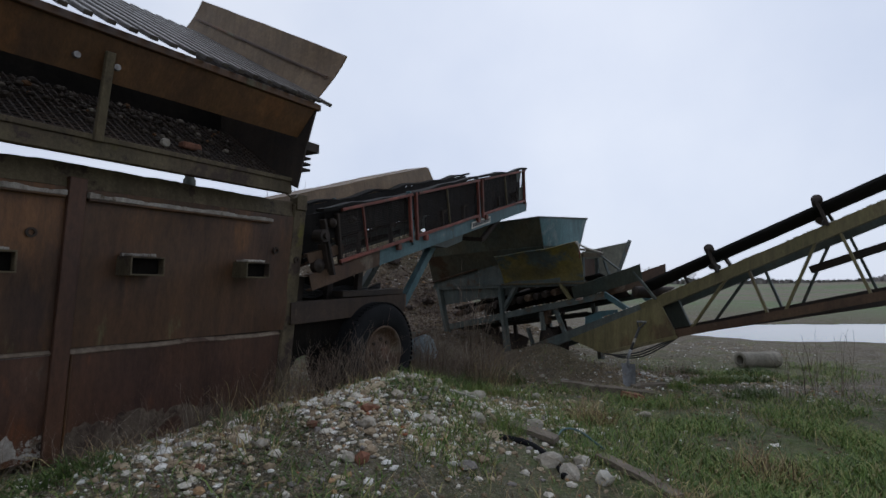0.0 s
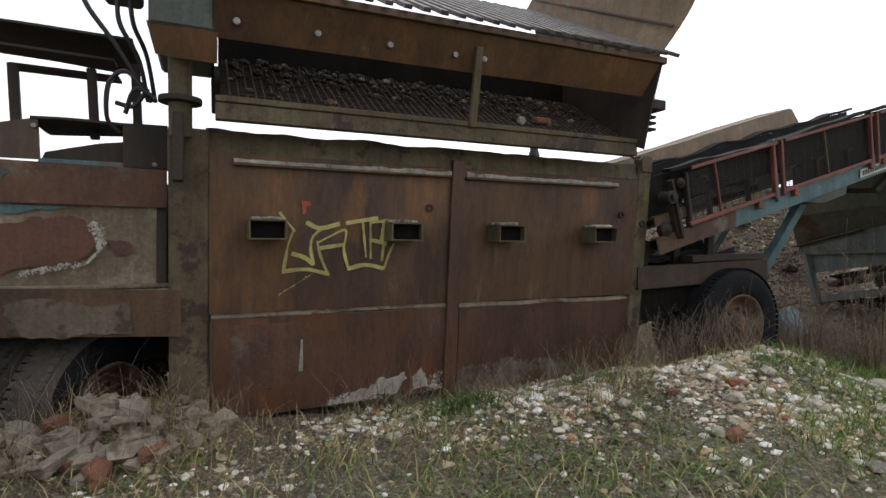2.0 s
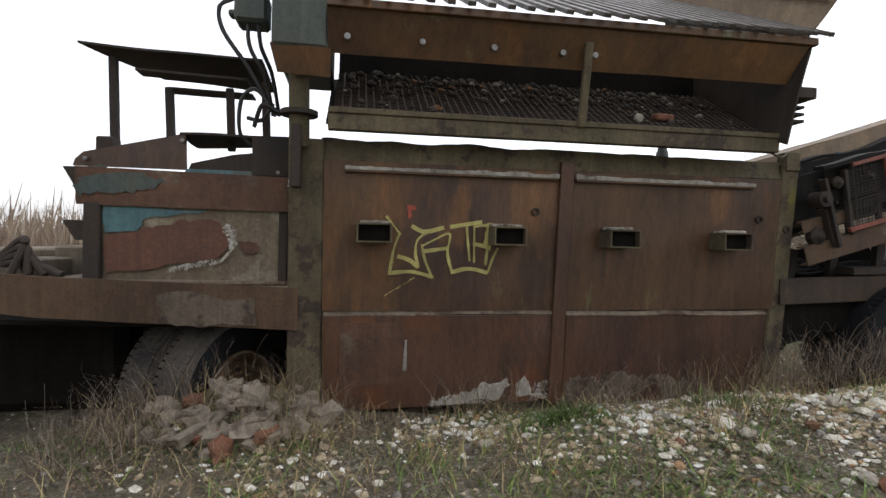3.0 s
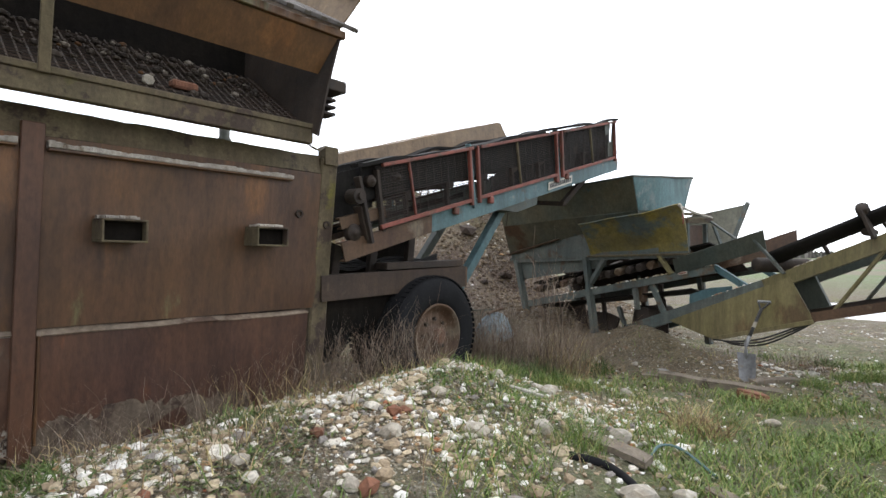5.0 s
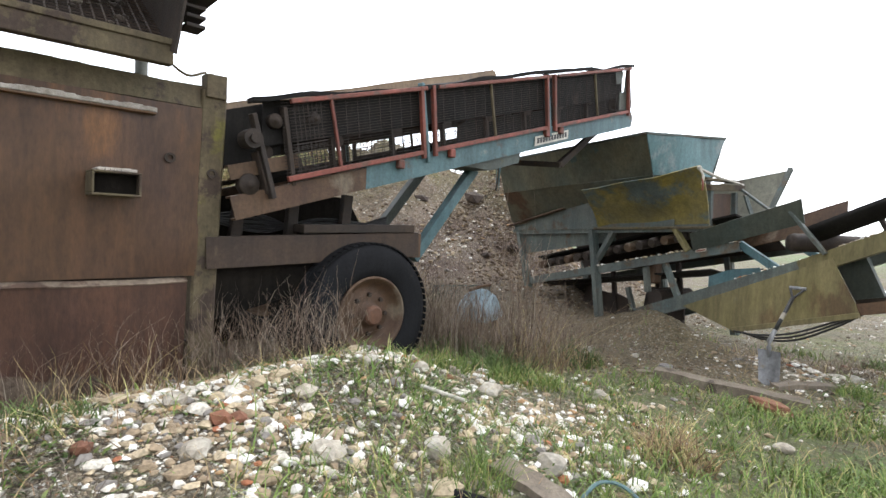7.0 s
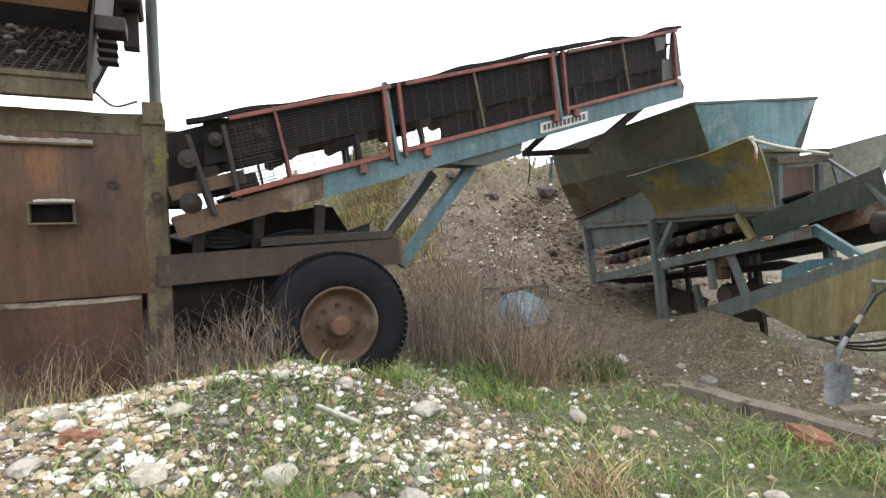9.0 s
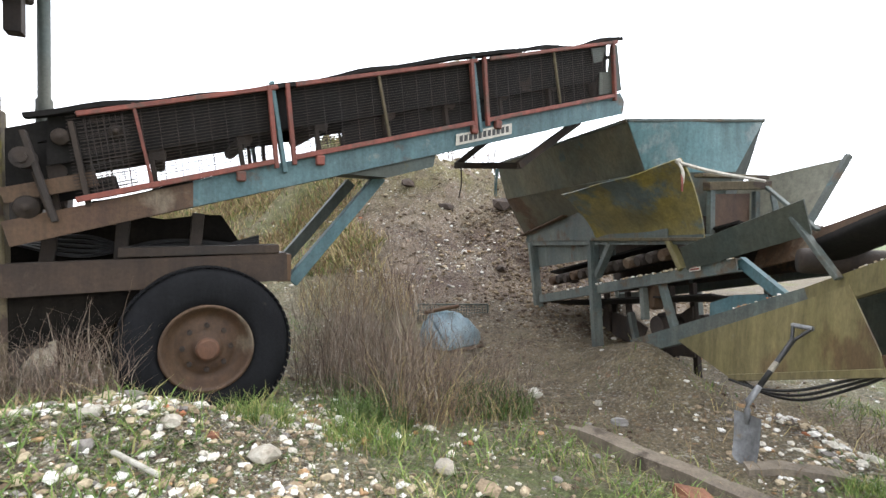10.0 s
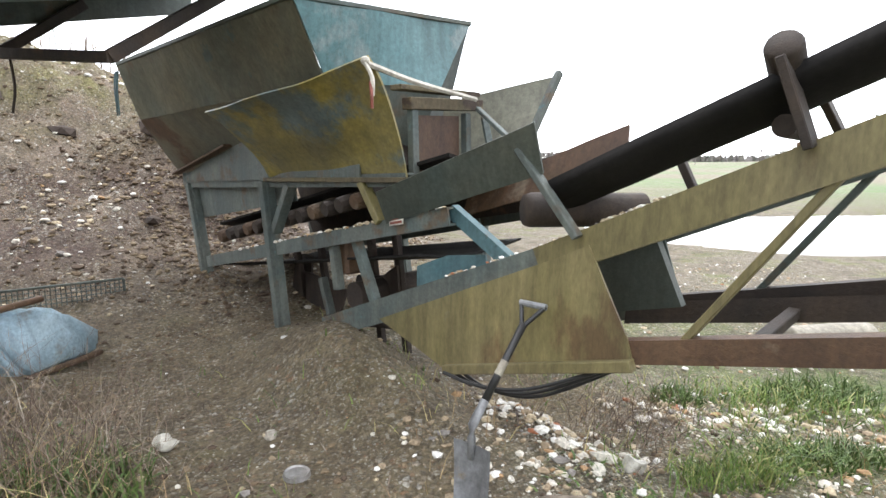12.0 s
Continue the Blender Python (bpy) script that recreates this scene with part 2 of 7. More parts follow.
CONCRETE = mat("weathered concrete", (0.3, 0.27, 0.21), (0.38, 0.35, 0.29), 5.0, 0.9, 0.0, 0.5, (0.2, 0.17, 0.12), 0.6, 3.0)
PLASTIC = mat("pale blue plastic", (0.3, 0.44, 0.52), (0.4, 0.52, 0.58), 3.0, 0.55, 0.0, 0.15, (0.2, 0.17, 0.12), 0.6, 2.0)
STRAP = mat("off-white strap", (0.55, 0.52, 0.45), (0.45, 0.42, 0.36), 9.0, 0.8, 0.0, 0.2)
BRICK = mat("orange brick", (0.25, 0.105, 0.058), (0.2, 0.09, 0.055), 9.0, 0.9, 0.0, 0.6, (0.4, 0.3, 0.22), 0.63, 8.0)
STONE = mat("pale flint stone", (0.5, 0.47, 0.4), (0.36, 0.31, 0.24), 9.0, 0.85, 0.0, 0.5, (0.2, 0.17, 0.14), 0.62, 8.0)
STONES = island_mat("flint rubble", [((0.6, 0.56, 0.48), 3), ((0.76, 0.74, 0.69), 2.2), ((0.45, 0.37, 0.25), 3.0), ((0.3, 0.23, 0.15), 3.4), ((0.22, 0.2, 0.18), 1.0), ((0.4, 0.25, 0.13), 0.6), ((0.36, 0.14, 0.07), 0.2)])
GRASS = island_mat("green grass", [((0.09, 0.15, 0.03), 3), ((0.14, 0.22, 0.045), 3), ((0.2, 0.28, 0.065), 2.4), ((0.32, 0.31, 0.11), 2.2)], 0.7)
STRAW = island_mat("dry straw", [((0.38, 0.285, 0.15), 3), ((0.27, 0.18, 0.1), 3), ((0.5, 0.42, 0.2), 1.9), ((0.15, 0.1, 0.065), 1.5)], 0.85)
TWIG = island_mat("dead brown stems", [((0.15, 0.105, 0.075), 3), ((0.23, 0.175, 0.13), 3), ((0.09, 0.06, 0.045), 2), ((0.33, 0.28, 0.22), 1.4)], 0.85)
WEED = island_mat("low green weeds", [((0.06, 0.105, 0.022), 3), ((0.09, 0.145, 0.03), 2), ((0.13, 0.16, 0.045), 1)], 0.6)
# hedge and tree colours lightened to hold the haze of distance
HAZED_HEDGE = island_mat("bare winter hedge", [((0.19, 0.175, 0.165), 3), ((0.24, 0.22, 0.2), 2), ((0.16, 0.165, 0.14), 1)], 0.9, 1.0)
REED = island_mat("pale dry reeds", [((0.33, 0.25, 0.18), 3), ((0.26, 0.19, 0.14), 2), ((0.4, 0.33, 0.26), 1)], 0.9, 3.0)

# ---- frames of the two machines: along, across (away from the walk), up ----
FA = pose(0, 0, 0, 0, 0, 50.96)
FB = pose(0, 0, 0, 0, 0, -49.9)
ORG = {}


def thing(name, label, category, at=(0, 0, 0), base=None, group="", kind=""):
    ob = new(name)
    ob.empty_display_size = 0.1
    ob.matrix_world = (base or Matrix()) @ Matrix.Translation(at)
    ORG[ob.name] = Vector(at)
    return tagged(ob, label, category, group, kind)


def part(name, bm, material, parent=None, label="", smooth=False):
    me = bpy.data.meshes.new(name)
    if parent is not None:
        bmesh.ops.translate(bm, verts=bm.verts, vec=-ORG[parent.name])
    bmesh.ops.recalc_face_normals(bm, faces=bm.faces)
    bm.to_mesh(me)
    bm.free()
    me.materials.append(material)
    if smooth:
        me.polygons.foreach_set("use_smooth", [True] * len(me.polygons))
    ob = new(name, me)
    if parent is not None:
        ob.parent = parent
        ORG[ob.name] = ORG[parent.name]
    return tagged(ob, label)


def raw(name, verts, faces, material, label="", category="", kind="", parent=None):
    me = bpy.data.meshes.new(name)
    me.from_pydata(verts, [], faces)
    me.materials.append(material)
    ob = new(name, me)
    ob.parent = parent
    return tagged(ob, label, category, "", kind)


def box(bm, lo, hi, chamfer=0.006):
    lo, hi = Vector(lo), Vector(hi)
    got = bmesh.ops.create_cube(bm, size=1, matrix=Matrix.Translation((lo + hi) / 2) @ Matrix.Diagonal((*(hi - lo), 1)))
    if chamfer:
        edges = {e for v in got["verts"] for e in v.link_edges}
        bmesh.ops.bevel(bm, geom=list(edges), offset=min(chamfer, 0.3 * min(hi - lo)), segments=1, affect="EDGES")
    return bm


def B():
    return bmesh.new()


def bar(bm, p, q, w=0.05, h=None, up=(0, 0, 1), chamfer=0.004):
    """A straight bar from p to q, w across, h high."""
    p, q, h = Vector(p), Vector(q), h or w
    z = (q - p).normalized()
    x = Vector(up).cross(z)
    x = x.normalized() if x.length > 1e-4 else Vector((1, 0, 0))
    y = z.cross(x)
    m = Matrix((x, y, z)).transposed().to_4x4()
    m.translation = (p + q) / 2
    got = bmesh.ops.create_cube(bm, size=1, matrix=m @ Matrix.Diagonal((w, h, (q - p).length, 1)))
    if chamfer:
        edges = {e for v in got["verts"] for e in v.link_edges}
        bmesh.ops.bevel(bm, geom=list(edges), offset=min(chamfer, 0.3 * min(w, h)), segments=1, affect="EDGES")
    return bm


def flakes(bm, at, n, r0, r1, normal, seed):
    """Thin ragged flakes of crust, mud or paint laid on a face; at(a, b) gives a place and a density."""
    rnd = random.Random(seed)
    z = Vector(normal).normalized()
    x = z.orthogonal().normalized()
    y = z.cross(x)
    for _ in range(n):
        p, d = at(rnd.random(), rnd.random())
        if rnd.random() > d:
            continue
        r, a0, lift = r0 + (r1 - r0) * rnd.random() ** 2, rnd.random() * 6.3, 0.001 + 0.004 * rnd.random()
        ring = [bm.verts.new(Vector(p) + z * lift + (x * math.cos(a0 + k * 0.9) + y * math.sin(a0 + k * 0.9)) * r * (0.55 + 0.6 * rnd.random())) for k in range(7)]
        bm.faces.new(ring)
    return bm


def channel(bm, p, q, h=0.15, flange=0.06, t=0.012, side=1):
    """A C-shaped steel channel from p to q, its web facing the walk and its flanges pointing away."""
    p, q = Vector(p), Vector(q)
    d = (q - p).normalized()
    n = Vector((0, 0, 1)).cross(d).normalized()
    n = (n if n.y > 0 else -n) * side
    v = d.cross(n)
    v = v if v.z > 0 else -v
    outline = [(-t / 2, -h / 2), (flange, -h / 2), (flange, -h / 2 + t), (t / 2, -h / 2 + t), (t / 2, h / 2 - t), (flange, h / 2 - t), (flange, h / 2), (-t / 2, h / 2)]
    a, b = [[bm.verts.new(e + n * x + v * z) for x, z in outline] for e in (p, q)]
    for i in range(8):
        bm.faces.new((a[i], a[(i + 1) % 8], b[(i + 1) % 8], b[i]))
    bm.faces.new(a[::-1])
    bm.faces.new(b)
    return bm


def tube(bm, pts, r=0.02, seg=8):
    """A round tube along points."""
    pts = [Vector(p) for p in pts]
    rings = []
    for k, p in enumerate(pts):
        d = (pts[min(k + 1, len(pts) - 1)] - pts[max(k - 1, 0)]).normalized()
        x = d.cross(Vector((0.13, 0.31, 0.94)))
        x = x.normalized()
        y = d.cross(x)
        rad = r[k] if isinstance(r, (list, tuple)) else r
        rings.append([bm.verts.new(p + (x * math.cos(a) + y * math.sin(a)) * rad) for a in [2 * math.pi * i / seg for i in range(seg)]])
    for a, b in zip(rings, rings[1:]):
        for i in range(seg):
            bm.faces.new((a[i], a[(i + 1) % seg], b[(i + 1) % seg], b[i]))
    bm.faces.new(rings[0][::-1])
    bm.faces.new(rings[-1])
    return bm


def curve_pts(ctrl, n=16):
    """Points on a smooth line through the control points."""
    c = [Vector(p) for p in ctrl]
    c = [2 * c[0] - c[1]] + c + [2 * c[-1] - c[-2]]
    out = []
    for i in range(1, len(c) - 2):
        for k in range(n):
            t = k / n
            a, b, d, e = c[i - 1], c[i], c[i + 1], c[i + 2]
            out.append(0.5 * (2 * b + (d - a) * t + (2 * a - 5 * b + 4 * d - e) * t * t + (3 * b - a - 3 * d + e) * t ** 3))
    return out + [c[-2]]


def sheet(bm, p00, p10, p11, p01, nx=10, ny=6, t=0.008, warp=0.01, bulge=0.0, seed=0, ragged=0.0):
    """A steel sheet between four corners, slightly dented, with thickness."""
    p00, p10, p11, p01 = (Vector(p) for p in (p00, p10, p11, p01))
    n = (p10 - p00).cross(p01 - p00).normalized()
    top, bot = [], []
    for j in range(ny + 1):
        for i in range(nx + 1):
            s, v = i / nx, j / ny
            if ragged and j == ny:
                v += ragged * (noise.noise(Vector((p00.lerp(p10, s).x * 3.1, seed, 3.1))) + 0.35 * noise.noise(Vector((p00.lerp(p10, s).x * 13.0, seed, 8.1))))
            p = (p00 * (1 - s) + p10 * s) * (1 - v) + (p01 * (1 - s) + p11 * s) * v
            w = warp * noise.noise(p * 2.3 + Vector((seed, 0, 0))) + bulge * 4 * v * (1 - v)
            top.append(bm.verts.new(p + n * (w + t / 2)))
            bot.append(bm.verts.new(p + n * (w - t / 2)))
    idx = lambda i, j: j * (nx + 1) + i
    for j in range(ny):
        for i in range(nx):
            q = (idx(i, j), idx(i + 1, j), idx(i + 1, j + 1), idx(i, j + 1))
            bm.faces.new([top[k] for k in q])
            bm.faces.new([bot[k] for k in q[::-1]])
    rim = [idx(i, 0) for i in range(nx)] + [idx(nx, j) for j in range(ny)] + [idx(i, ny) for i in range(nx, 0, -1)] + [idx(0, j) for j in range(ny, 0, -1)]
    for a, b in zip(rim, rim[1:] + rim[:1]):
        bm.faces.new((top[a], bot[a], bot[b], top[b]))
    return bm


def plate(bm, pts, t=0.01, away=(0, 1, 0)):
    """A flat plate with that outline, its thickness towards away."""
    o = Vector(away) * t
    a = [bm.verts.new(p) for p in pts]
    b = [bm.verts.new(Vector(p) + o) for p in pts]
    bm.faces.new(a)
    bm.faces.new(b[::-1])
    for i in range(len(a)):
        j = (i + 1) % len(a)
        bm.faces.new((a[i], b[i], b[j], a[j]))
    return bm


def patch(bm, pts, at, jag=0.012, seed=0, t=0.003):
    """A stain or coat with a ragged outline; at(u, z) lays it on its surface."""
    ring = []
    n = 12
    for (a0, b0), (a1, b1) in zip(pts, pts[1:] + pts[:1]):
        for k in range(n):
            f = k / n
            p = Vector((a0 + (a1 - a0) * f, seed * 3.7, b0 + (b1 - b0) * f))
            w = jag * (noise.noise(p * 7) + 0.8 * noise.noise(p * 23) + 0.5 * noise.noise(p * 61))
            d = Vector((b1 - b0, 0, a0 - a1)).normalized()
            ring.append(Vector(at(p.x + d.x * w, p.z + d.z * w)))
    return plate(bm, ring, t)


def lathe(bm, profile, m, seg=40):
    """A profile of (radius, along) turned round the y axis of m."""
    rings = []
    for r, y in profile:
        rings.append([bm.verts.new(m @ Vector((r * math.cos(2 * math.pi * k / seg), y, r * math.sin(2 * math.pi * k / seg)))) for k in range(seg)])
    for a, b in zip(rings, rings[1:]):
        for k in range(seg):
            bm.faces.new((a[k], a[(k + 1) % seg], b[(k + 1) % seg], b[k]))
    return bm


def rod(bm, p, q, r, seg=12):
    return tube(bm, [p, q], r, seg)


def wire_mesh(bm, p00, p10, p11, p01, nu, nv, w=0.003):
    """A net of square wires between four corners."""
    p00, p10, p11, p01 = (Vector(p) for p in (p00, p10, p11, p01))
    at = lambda s, v: (p00 * (1 - s) + p10 * s) * (1 - v) + (p01 * (1 - s) + p11 * s) * v
    for k in range(1, nu):
        bar(bm, at(k / nu, 0), at(k / nu, 1), w, w, (0.2, 1, 0.1), 0)
    for k in range(1, nv):
        bar(bm, at(0, k / nv), at(1, k / nv), w, w, (0.2, 1, 0.1), 0)
    return bm


# ---- ground ----
rng = np.random.default_rng(7)
LATTICE = rng.random((256, 256))


def vnoise(x, y):
    """Smooth value noise, 0 to 1."""
    x, y = np.asarray(x, float), np.asarray(y, float)
    xi, yi = np.floor(x).astype(int), np.floor(y).astype(int)
    fx, fy = x - xi, y - yi
    fx, fy = fx * fx * (3 - 2 * fx), fy * fy * (3 - 2 * fy)
    g = lambda a, b: LATTICE[a % 256, b % 256]
    return (g(xi, yi) * (1 - fx) + g(xi + 1, yi) * fx) * (1 - fy) + (g(xi, yi + 1) * (1 - fx) + g(xi + 1, yi + 1) * fx) * fy


def bell(x, y, cx, cy, rx, ry, turn=0.0):
    c, s = math.cos(radians(turn)), math.sin(radians(turn))
    dx, dy = x - cx, y - cy
    a, b = (dx * c + dy * s) / rx, (-dx * s + dy * c) / ry
    return np.exp(-(a * a + b * b))


def heap_mask(x, y):
    return np.clip(np.maximum(bell(x, y, -2.3, 13.6, 4.0, 2.7, -4) * 1.25, bell(x, y, -6.5, 14.0, 3.5, 2.6) * 1.05), 0, 1)


def heap_green(x, y):
    """The overgrown side of the spoil heap."""
    return np.clip(-1.1 * (x + 0.95 + 0.64 * (y - 10.5)) + 1.2 * (vnoise(x * 1.4, y * 1.4 + 3) - 0.5), 0, 1) * np.clip(heap_mask(x, y) * 4, 0, 1)


def lake_mask(x, y):
    return np.clip(2.2 * np.maximum(np.maximum(bell(x, y, 15.5, 17.6, 8.0, 4.2, 10), bell(x, y, 24, 18.5, 9, 4.5)), bell(x, y, 11.5, 17.6, 4.2, 4.4)) - 0.75, 0, 1)


def height(x, y):
    x, y = np.asarray(x, float), np.asarray(y, float)
    far = np.exp(-(np.hypot(x - 1, y - 5) / 40) ** 2)
    h = 0.04 + far * (0.09 * (vnoise(x * 0.45, y * 0.45) - 0.5) + 0.06 * (vnoise(x * 1.7 + 9, y * 1.7) - 0.5) + 0.03 * (vnoise(x * 5, y * 5 + 4) - 0.5) + 0.012 * (vnoise(x * 13, y * 13) - 0.5))
    h += 0.34 * bell(x, y, -0.55, 3.9, 2.6, 1.35, 51)
    h += 0.14 * bell(x, y, 0.35, 4.85, 0.9, 0.6, 40)
    h += 0.16 * bell(x, y, 0.45, 5.45, 0.7, 0.35, 48)
    h += 0.1 * bell(x, y, 1.05, 8.5, 0.45, 0.3)
    h += 0.12 * bell(x, y, -3.2, 2.0, 0.6, 0.4, 51)
    h += 0.38 * bell(x, y, 2.84, 8.58, 0.85, 0.4, -50)
    h += 0.22 * bell(x, y, -3.3, 2.25, 0.55, 0.35, 51)
    heap = heap_mask(x, y)
    h += heap * (2.52 + 0.9 * (vnoise(x * 0.8, y * 0.8) - 0.5) + 0.5 * (vnoise(x * 2.1, y * 2.1) - 0.5) + 0.22 * (vnoise(x * 5, y * 5) - 0.5) + 0.1 * (vnoise(x * 11, y * 11) - 0.5))
    h += 0.95 * bell(x, y, 0.95, 13.0, 0.75, 1.0)
    h -= 0.35 * lake_mask(x, y)
    h += 6 * bell(x, y, 235, 190, 80, 110) + 5 * bell(x, y, 60, 380, 160, 90)
    h += 0.12 * bell(x, y, 3.95, 7.85, 0.5, 0.14, -64) - 0.1 * bell(x, y, 4.1, 8.35, 0.5, 0.3, -50)
    return h


def axis(lo, hi, step, reach, grow=1.13):
    mid = list(np.arange(lo, hi + step / 2, step))
    up, s = [hi], step
    while up[-1] < reach:
        s *= grow
        up.append(up[-1] + s)
    down, s = [lo], step
    while down[-1] > -reach:
        s *= grow
        down.append(down[-1] - s)
    return np.array(down[:0:-1] + mid + up[1:])


def cover(x, y):
    """How grassy, gravelly and earthy the ground is, 0 to 1 each."""
    n1, n2 = vnoise(x * 0.9 + 31, y * 0.9), vnoise(x * 2.7, y * 2.7 + 17)
    grass = np.clip(1.5 * bell(x, y, 2.3, 4.9, 1.7, 1.9, 15) + 0.9 * bell(x, y, 4.6, 4.6, 2.5, 1.5) + 0.12 * bell(x, y, -1.2, 2.4, 1.6, 1.0, 51) + 0.5 * bell(x, y, 6.2, 9.0, 2.5, 1.5) + 0.6 * bell(x, y, 1.0, 6.2, 0.5, 0.4) + 0.9 * bell(x, y, 6.0, 8.1, 0.7, 0.35) + 0.8 * bell(x, y, 5.2, 7.4, 0.6, 0.25), 0, 1)
    earth = np.clip(1.6 * bell(x, y, 2.2, 8.5, 1.4, 1.3) + 1.2 * bell(x, y, 1.2, 11.6, 2.4, 1.3) + 1.2 * bell(x, y, 4.2, 8.3, 0.7, 0.4, -50) + 0.9 * bell(x, y, 3.0, 7.2, 0.8, 0.6) + 0.9 * bell(x, y, 4.5, 7.85, 0.5, 0.4), 0, 1)
    gravel = np.clip(1.3 * bell(x, y, 0.3, 5.1, 1.25, 0.95, 40) + 1.0 * bell(x, y, -1.0, 3.8, 1.5, 0.6, 51) + 0.3 * bell(x, y, 4.2, 7.5, 0.7, 0.5) + 0.4 * bell(x, y, 5.45, 7.85, 0.6, 0.25, -20) + 1.1 * bell(x, y, 3.95, 7.85, 0.55, 0.13, -64) + 0.15 * bell(x, y, 4.9, 7.0, 0.9, 0.3) + 0.4 * bell(x, y, 4.9, 7.95, 0.4, 0.25), 0, 1)
    return np.maximum(np.clip(grass * (0.55 + 0.9 * n1), 0, 1) * (1 - 0.75 * earth), 0.8 * heap_green(x, y)), np.clip(gravel * (0.6 + 0.8 * n2), 0, 1), np.clip(earth * (0.7 + 0.5 * n1), 0, 1)


xs, ys = axis(-6.0, 8.0, 0.075, 1600), axis(0.2, 14.0, 0.075, 1600)
gx, gy = np.meshgrid(xs, ys)
gz = height(gx, gy)
nx_, ny_ = len(xs), len(ys)
k = np.arange(nx_ * ny_).reshape(ny_, nx_)
quads = np.stack([k[:-1, :-1], k[:-1, 1:], k[1:, 1:], k[1:, :-1]], -1).reshape(-1, 4)
gm = bpy.data.meshes.new("ground")
gm.from_pydata(np.stack([gx, gy, gz], -1).reshape(-1, 3).tolist(), [], quads.tolist())
gm.polygons.foreach_set("use_smooth", [True] * len(gm.polygons))
cg, cv, ce = cover(gx, gy)
col = gm.color_attributes.new("cover", "FLOAT_COLOR", "POINT")
col.data.foreach_set("color", np.stack([cg, cv, ce, heap_mask(gx, gy)], -1).reshape(-1).astype(np.float32))
ground = tagged(new("ground", gm), "rough ground of mud, flint gravel, moss and grass", "ground", kind="structure")


def ground_material():
    m = bpy.data.materials.new("mud, gravel and moss")
    m.use_nodes = True
    n, l = m.node_tree.nodes, m.node_tree.links
    bsdf = n["Principled BSDF"]
    co, at = n.new("ShaderNodeTexCoord"), n.new("ShaderNodeAttribute")
    at.attribute_name = "cover"
    sep = n.new("ShaderNodeSeparateColor")
    l.new(at.outputs["Color"], sep.inputs[0])

    def nz(sc, detail=6, rg=0.65):
        t = n.new("ShaderNodeTexNoise")
        t.inputs["Scale"].default_value, t.inputs["Detail"].default_value, t.inputs["Roughness"].default_value = sc, detail, rg
        l.new(co.outputs["Object"], t.inputs["Vector"])
        return t.outputs["Fac"]

    def mp(f, a, b, c=0.0, d=1.0):
        r = n.new("ShaderNodeMapRange")
        for k, v in enumerate((a, b, c, d)):
            r.inputs[k + 1].default_value = v
        l.new(f, r.inputs[0])
        return r.outputs[0]

    def mx(f, a, b, blend="MIX"):
        x = n.new("ShaderNodeMix")
        x.data_type, x.blend_type = "RGBA", blend
        for sock, v in ((0, f), (6, a), (7, b)):
            if isinstance(v, tuple):
                x.inputs[sock].default_value = (*v, 1)
            elif isinstance(v, float):
                x.inputs[sock].default_value = v
            else:
                l.new(v, x.inputs[sock])
        return x.outputs[2]

    def mul(a, b):
        r = n.new("ShaderNodeMath")
        r.operation = "MULTIPLY"
        l.new(a, r.inputs[0])
        l.new(b, r.inputs[1])
        return r.outputs[0]

    ln = n.new("ShaderNodeVectorMath")
    ln.operation = "LENGTH"
    l.new(co.outputs["Object"], ln.inputs[0])
    wob, wadd = n.new("ShaderNodeTexNoise"), n.new("ShaderNodeMixRGB")
    wob.inputs["Scale"].default_value = 9
    l.new(co.outputs["Object"], wob.inputs["Vector"])
    wadd.blend_type = "ADD"
    wadd.inputs[0].default_value = 0.05
    l.new(co.outputs["Object"], wadd.inputs[1])
    l.new(wob.outputs["Color"], wadd.inputs[2])
    warped, relief = wadd.outputs[0], []
    mid, fine, wide = nz(3.5), nz(38, 5), nz(0.35, 4)
    col = mx(mp(mid, 0.35, 0.65), (0.115, 0.092, 0.06), (0.185, 0.155, 0.105))
    col = mx(mp(nz(1.3), 0.52, 0.62), col, (0.13, 0.135, 0.045))
    col = mx(sep.outputs[2], col, mx(mp(mid, 0.3, 0.7), (0.115, 0.083, 0.046), (0.195, 0.15, 0.086)))
    col = mx(mul(sep.outputs[0], mp(nz(6), 0.3, 0.6)), col, (0.09, 0.13, 0.03))
    col = mx(sep.outputs[1], col, mx(mp(nz(14), 0.4, 0.6), (0.2, 0.165, 0.115), (0.3, 0.265, 0.2)))
    heap = mx(mp(nz(1.1), 0.42, 0.6), (0.215, 0.165, 0.122), (0.088, 0.056, 0.044))
    z = n.new("ShaderNodeSeparateXYZ")
    l.new(co.outputs["Object"], z.inputs[0])
    heap = mx(mul(mp(z.outputs[2], 1.3, 2.4), mp(nz(2.2), 0.38, 0.6)), heap, (0.2, 0.18, 0.075))
    heap = mx(mul(sep.outputs[0], mp(nz(3.1), 0.3, 0.55)), heap, (0.125, 0.14, 0.05))
    col = mx(mp(at.outputs["Alpha"], 0.05, 0.2), col, heap)
    # small pale stones
    vor = n.new("ShaderNodeTexVoronoi")
    vor.inputs["Scale"].default_value = 26
    l.new(co.outputs["Object"], vor.inputs["Vector"])
    spots = mul(mp(vor.outputs["Distance"], 0.2, 0.12), mp(nz(2.4), 0.45, 0.6))
    col = mx(spots, col, (0.46, 0.43, 0.37))
    # gravel chips: every cell its own stone colour, at two sizes
    for size, lo, hi in ((34, 0.42, 0.62), (75, 0.3, 0.7)):
        cell, edge, pick = n.new("ShaderNodeTexVoronoi"), n.new("ShaderNodeTexVoronoi"), n.new("ShaderNodeValToRGB")
